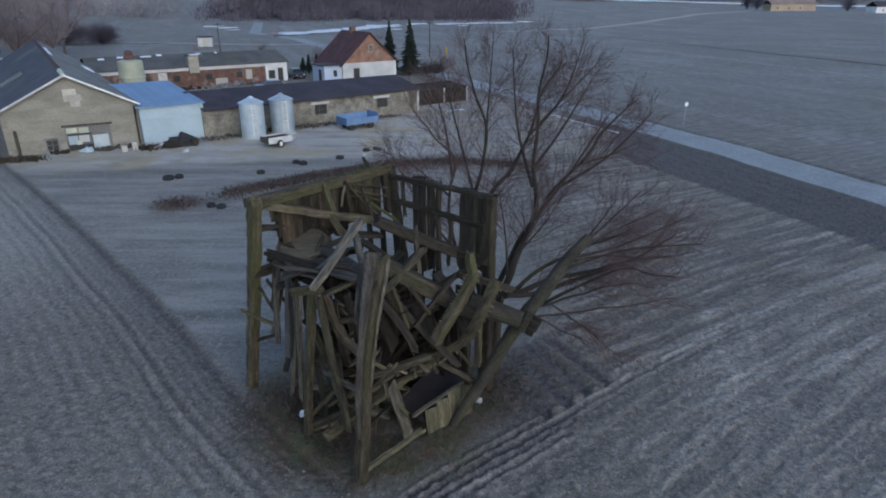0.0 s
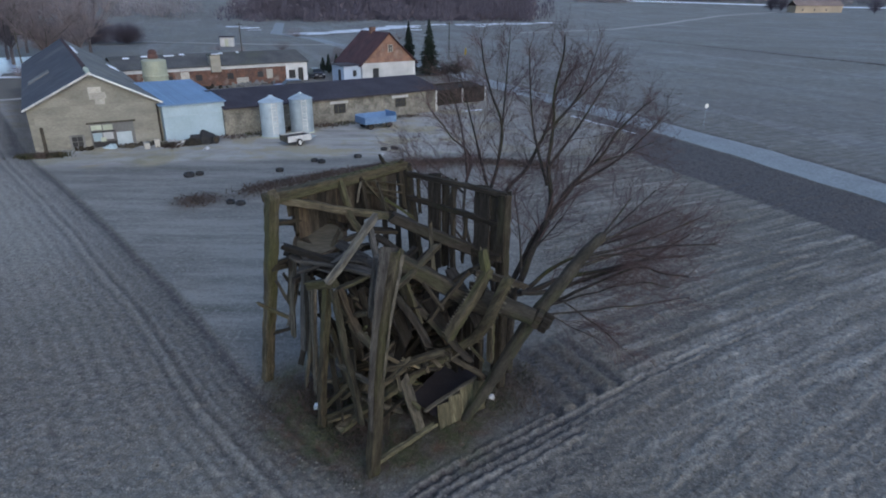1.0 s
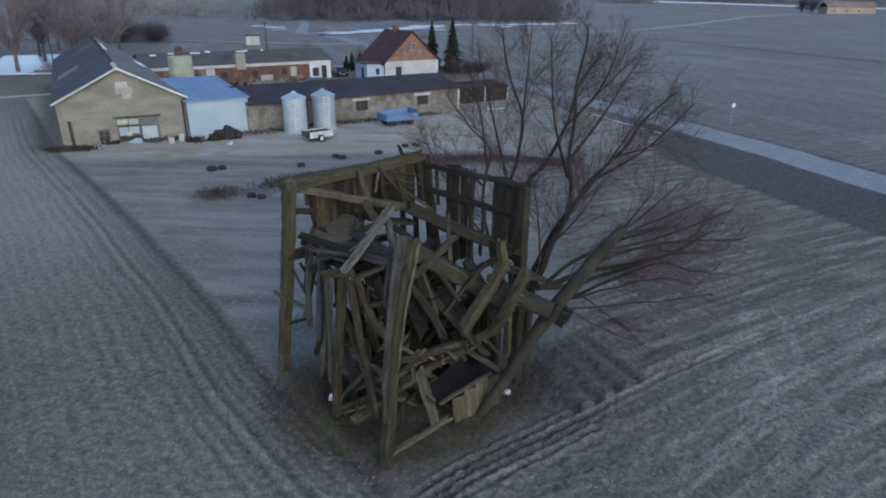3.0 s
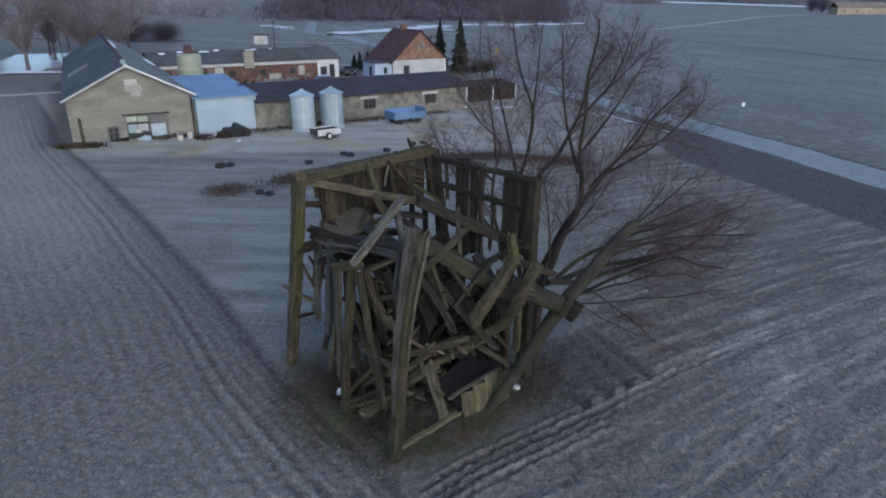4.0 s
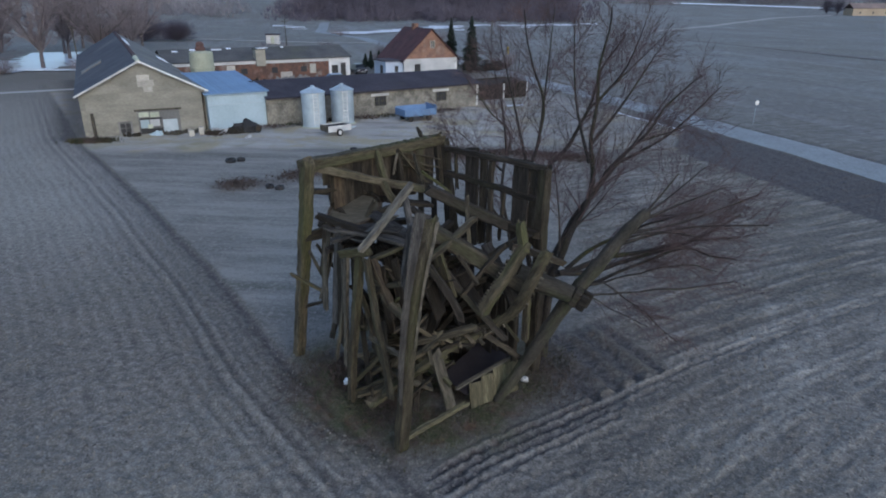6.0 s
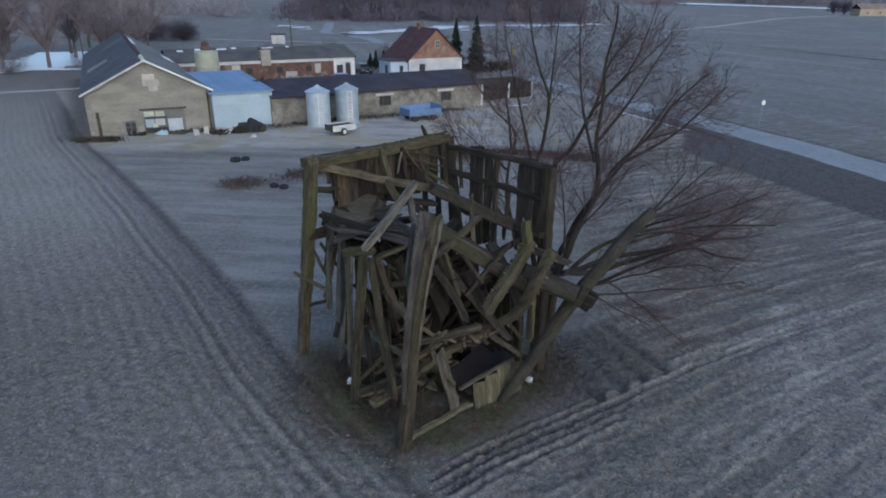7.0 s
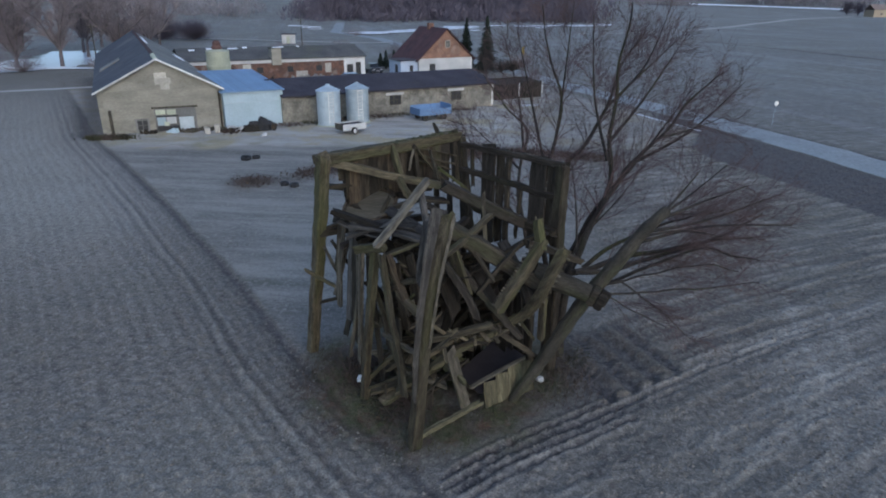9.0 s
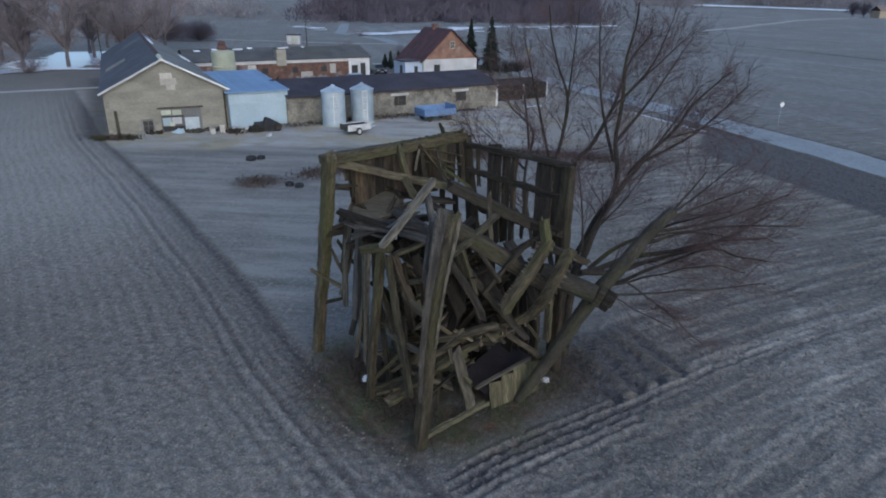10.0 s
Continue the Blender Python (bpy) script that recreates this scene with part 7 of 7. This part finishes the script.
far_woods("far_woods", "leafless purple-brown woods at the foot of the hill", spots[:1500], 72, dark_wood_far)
far_woods("far_woods", "leafless scrub on the far slope, haze put into its colour", spots[1500:], 73, hazed_wood_far)


# far farmsteads
tan_plaster = material("tan_plaster", (0.43, 0.35, 0.26), 0.95, (0.36, 0.30, 0.23), 0.1, bump=0)
roof_faded = material("faded_red_roof", (0.22, 0.175, 0.16), 0.9, (0.17, 0.135, 0.125), 0.1, bump=0)
for k, (x, y, ux, uy, w, d, e, a, wall) in enumerate(((256, 522, 0.96, 0.28, 44, 9, 5.0, 8.5, tan_plaster), (330, 508, 0.96, 0.28, 26, 9, 4.5, 8.0, white_wash))):
    th = thing("far_farmstead", "long pale farm building with a reddish roof far off", "building", frame_at(x, y, ux, uy, float(land(np.array([float(x)]), np.array([float(y)]))[0][0])), "farmsteads far off")
    part("wall", box(0, w, 0, d, -1, e), wall, th)
    part("roof", prism([(-0.6, e), (d / 2, a), (d + 0.6, e), (d + 0.6, e + 0.3), (d / 2, a + 0.3), (-0.6, e + 0.3)], -0.6, w + 0.6), roof_faded if k == 0 else roof_felt, th)
    for q in range(3):
        part("window", box(6 + q * w / 4, 7.2 + q * w / 4, -0.1, 0.05, 1.5, 2.8), dark_glass, th)
for k, (x, y) in enumerate(((246, 524), (240, 528), (306, 505))):
    bare_crown("far_tree", "dark tree beside the far farmstead", x, y, 12, 6, 160 + k, 260, dark_wood_far)


# rubble, weeds and litter round the walls
def rubble(x, y, w, n, mat, seed, label):
    rng = random.Random(seed)
    bm = bmesh.new()
    for k in range(n):
        m = Matrix.Translation((rng.gauss(0, w), rng.gauss(0, w * 0.5), rng.uniform(0, 0.25) * w)) @ Euler((rng.random() * 3, rng.random() * 3, rng.random() * 3)).to_matrix().to_4x4() @ Matrix.Diagonal((rng.uniform(0.1, 0.4), rng.uniform(0.1, 0.3), rng.uniform(0.08, 0.25), 1))
        bmesh.ops.create_icosphere(bm, subdivisions=1, radius=1, matrix=m)
    ob = tagged(part("rubble_heap", bm, mat), label, "rubble", kind="stuff")
    ob.matrix_world = pose(x, y, 0, 0, 0, 38)


rubble(-31.5, 92.5, 1.6, 60, roof_weathered, 1, "heap of grey rubble before the brick outbuilding")
rubble(-36.0, 88.5, 1.2, 40, wood_dark, 2, "dark heap of scrap before the brick outbuilding")
rubble(-27.5, 95.8, 0.8, 25, brick_red, 3, "small heap of broken brick")
rubble(-24.6, 52.6, 0.5, 24, wood_dark, 4, "dark scrap beside the shed")
rubble(-21.6, 51.3, 0.15, 4, white_wash, 5, "pale scraps beside the old machine")
for k, (x, y, w, n, mat, lab) in enumerate(((-31.6, 50.4, 0.35, 14, wood_dark, "dark scrap against the barn wall"), (-29.9, 51.2, 0.4, 12, pale_sheet, "broken pale panes before the barn gateway"), (-27.6, 52.4, 0.5, 16, wood_grey, "grey scrap beside the barn gateway"),
                                           (-25.4, 53.2, 0.4, 12, white_wash, "pale scraps at the barn corner"), (-24.0, 53.9, 0.35, 12, wood_brown, "brown scrap under the shed wall"), (-16.6, 60.2, 0.4, 14, wood_dark, "dark scrap between the grain bins"), (-9.5, 65.6, 0.5, 14, wood_dark, "dark scrap behind the blue wagon"))):
    rubble(x, y, w, n, mat, 20 + k, lab)
rubble(-28.6, 51.6, 0.45, 16, wood_grey, 6, "scrap wood before the barn gateway")
for k in range(9):
    x0, y0 = -21.5 + 1.9 * k, 56.7 + 1.49 * k
    rr = random.Random(60 + k)
    blades("weeds", [(x0 + rr.gauss(0, 0.8) + 0.1, y0 + rr.gauss(0, 0.5) - 0.5, 0.0) for _ in range(160)], 0.22, 0.04, dry_grass if k % 2 else bramble, "dead weeds along the byre wall", 80 + k, 1.6, "weeds")
# poles of a wire line
for x, y, h in ((-69.5, 99.5, 7.0), (-44.0, 128.0, 7.5), (-3.0, 140.0, 7.5)):
    th = thing("wire_pole", "grey wooden pole of a wire line", "pole", pose(x, y, 0), "poles of the wire line")
    part("pole", tube([(0, 0, -0.4), (0, 0, h)], [0.11, 0.08], 7), wood_grey, th)
    part("crossarm", box(-0.7, 0.7, -0.05, 0.05, h - 0.5, h - 0.38), wood_grey, th)
# hedge lines and rough strips in the meadows
for k, (x, y, h, w) in enumerate(((-52, 150, 2.0, 3.0), (-45, 160, 2.2, 3), (-60, 158, 1.8, 3), (-30, 190, 3, 4), (-20, 205, 3, 4), (-55, 215, 3.5, 5), (15, 150, 2.5, 3), (-110, 205, 4, 6), (-140, 215, 5, 7), (-130, 170, 4, 6), (-150, 175, 5, 7))):
    bare_crown("thicket", "low leafless brown thicket in the meadow", x, y, h, w, 200 + k, 120, hazed_twigs, False, "bush", 0.05)


# loose clods of earth and bleached stubble lying on the ploughed land
def clods(count, seed):
    rng = np.random.default_rng(seed)
    r = 9.0 + 24.0 * rng.random(count) ** 0.8
    a = np.radians(rng.uniform(-46, 46, count))
    x, y = np.sin(a) * r, np.cos(a) * r
    z, layers = land(x, y)
    keep = (layers["turf"] < 0.3) & (layers["gravel"] < 0.2) & (layers["green"] < 0.2) & (layers["brown"] < 0.3)
    x, y, z = x[keep], y[keep], z[keep]
    n = len(x)
    size = 0.012 + 0.034 * rng.random(n) ** 3
    shape = np.array([(1, 0, 0), (0, 1, 0), (-1, 0, 0), (0, -1, 0), (0, 0, 0.8), (0, 0, -0.8)])
    turn = rng.uniform(0, math.tau, n)
    c, s = np.cos(turn), np.sin(turn)
    p = shape[None] * (size[:, None, None] * rng.uniform(0.6, 1.5, (n, 6, 3)))
    px = p[..., 0] * c[:, None] - p[..., 1] * s[:, None] + x[:, None]
    py = p[..., 0] * s[:, None] + p[..., 1] * c[:, None] + y[:, None]
    pz = p[..., 2] + z[:, None] + 0.3 * size[:, None]
    verts = np.stack([px, py, pz], -1).reshape(-1, 3)
    tri = np.array([(0, 1, 4), (1, 2, 4), (2, 3, 4), (3, 0, 4), (1, 0, 5), (2, 1, 5), (3, 2, 5), (0, 3, 5)])
    faces = (tri[None] + 6 * np.arange(n)[:, None, None]).reshape(-1, 3)
    me = bpy.data.meshes.new("clods")
    me.from_pydata(verts.tolist(), [], faces.tolist())
    m = bpy.data.materials.new("clod_earth")
    m.use_nodes = True
    t = m.node_tree
    bsdf = t.nodes["Principled BSDF"]
    bsdf.inputs["Roughness"].default_value = 0.95
    geo = t.nodes.new("ShaderNodeNewGeometry")
    tone = t.nodes.new("ShaderNodeMix")
    tone.data_type = "RGBA"
    tone.inputs["A"].default_value = (0.085, 0.078, 0.072, 1)
    tone.inputs["B"].default_value = (0.215, 0.198, 0.174, 1)
    t.links.new(geo.outputs["Random Per Island"], tone.inputs["Factor"])
    t.links.new(tone.outputs["Result"], bsdf.inputs["Base Color"])
    me.materials.append(m)
    return tagged(new("clods", me), "loose grey-brown clods scattered over the ploughed fields", "clods", kind="stuff")


clods(26000, 5)
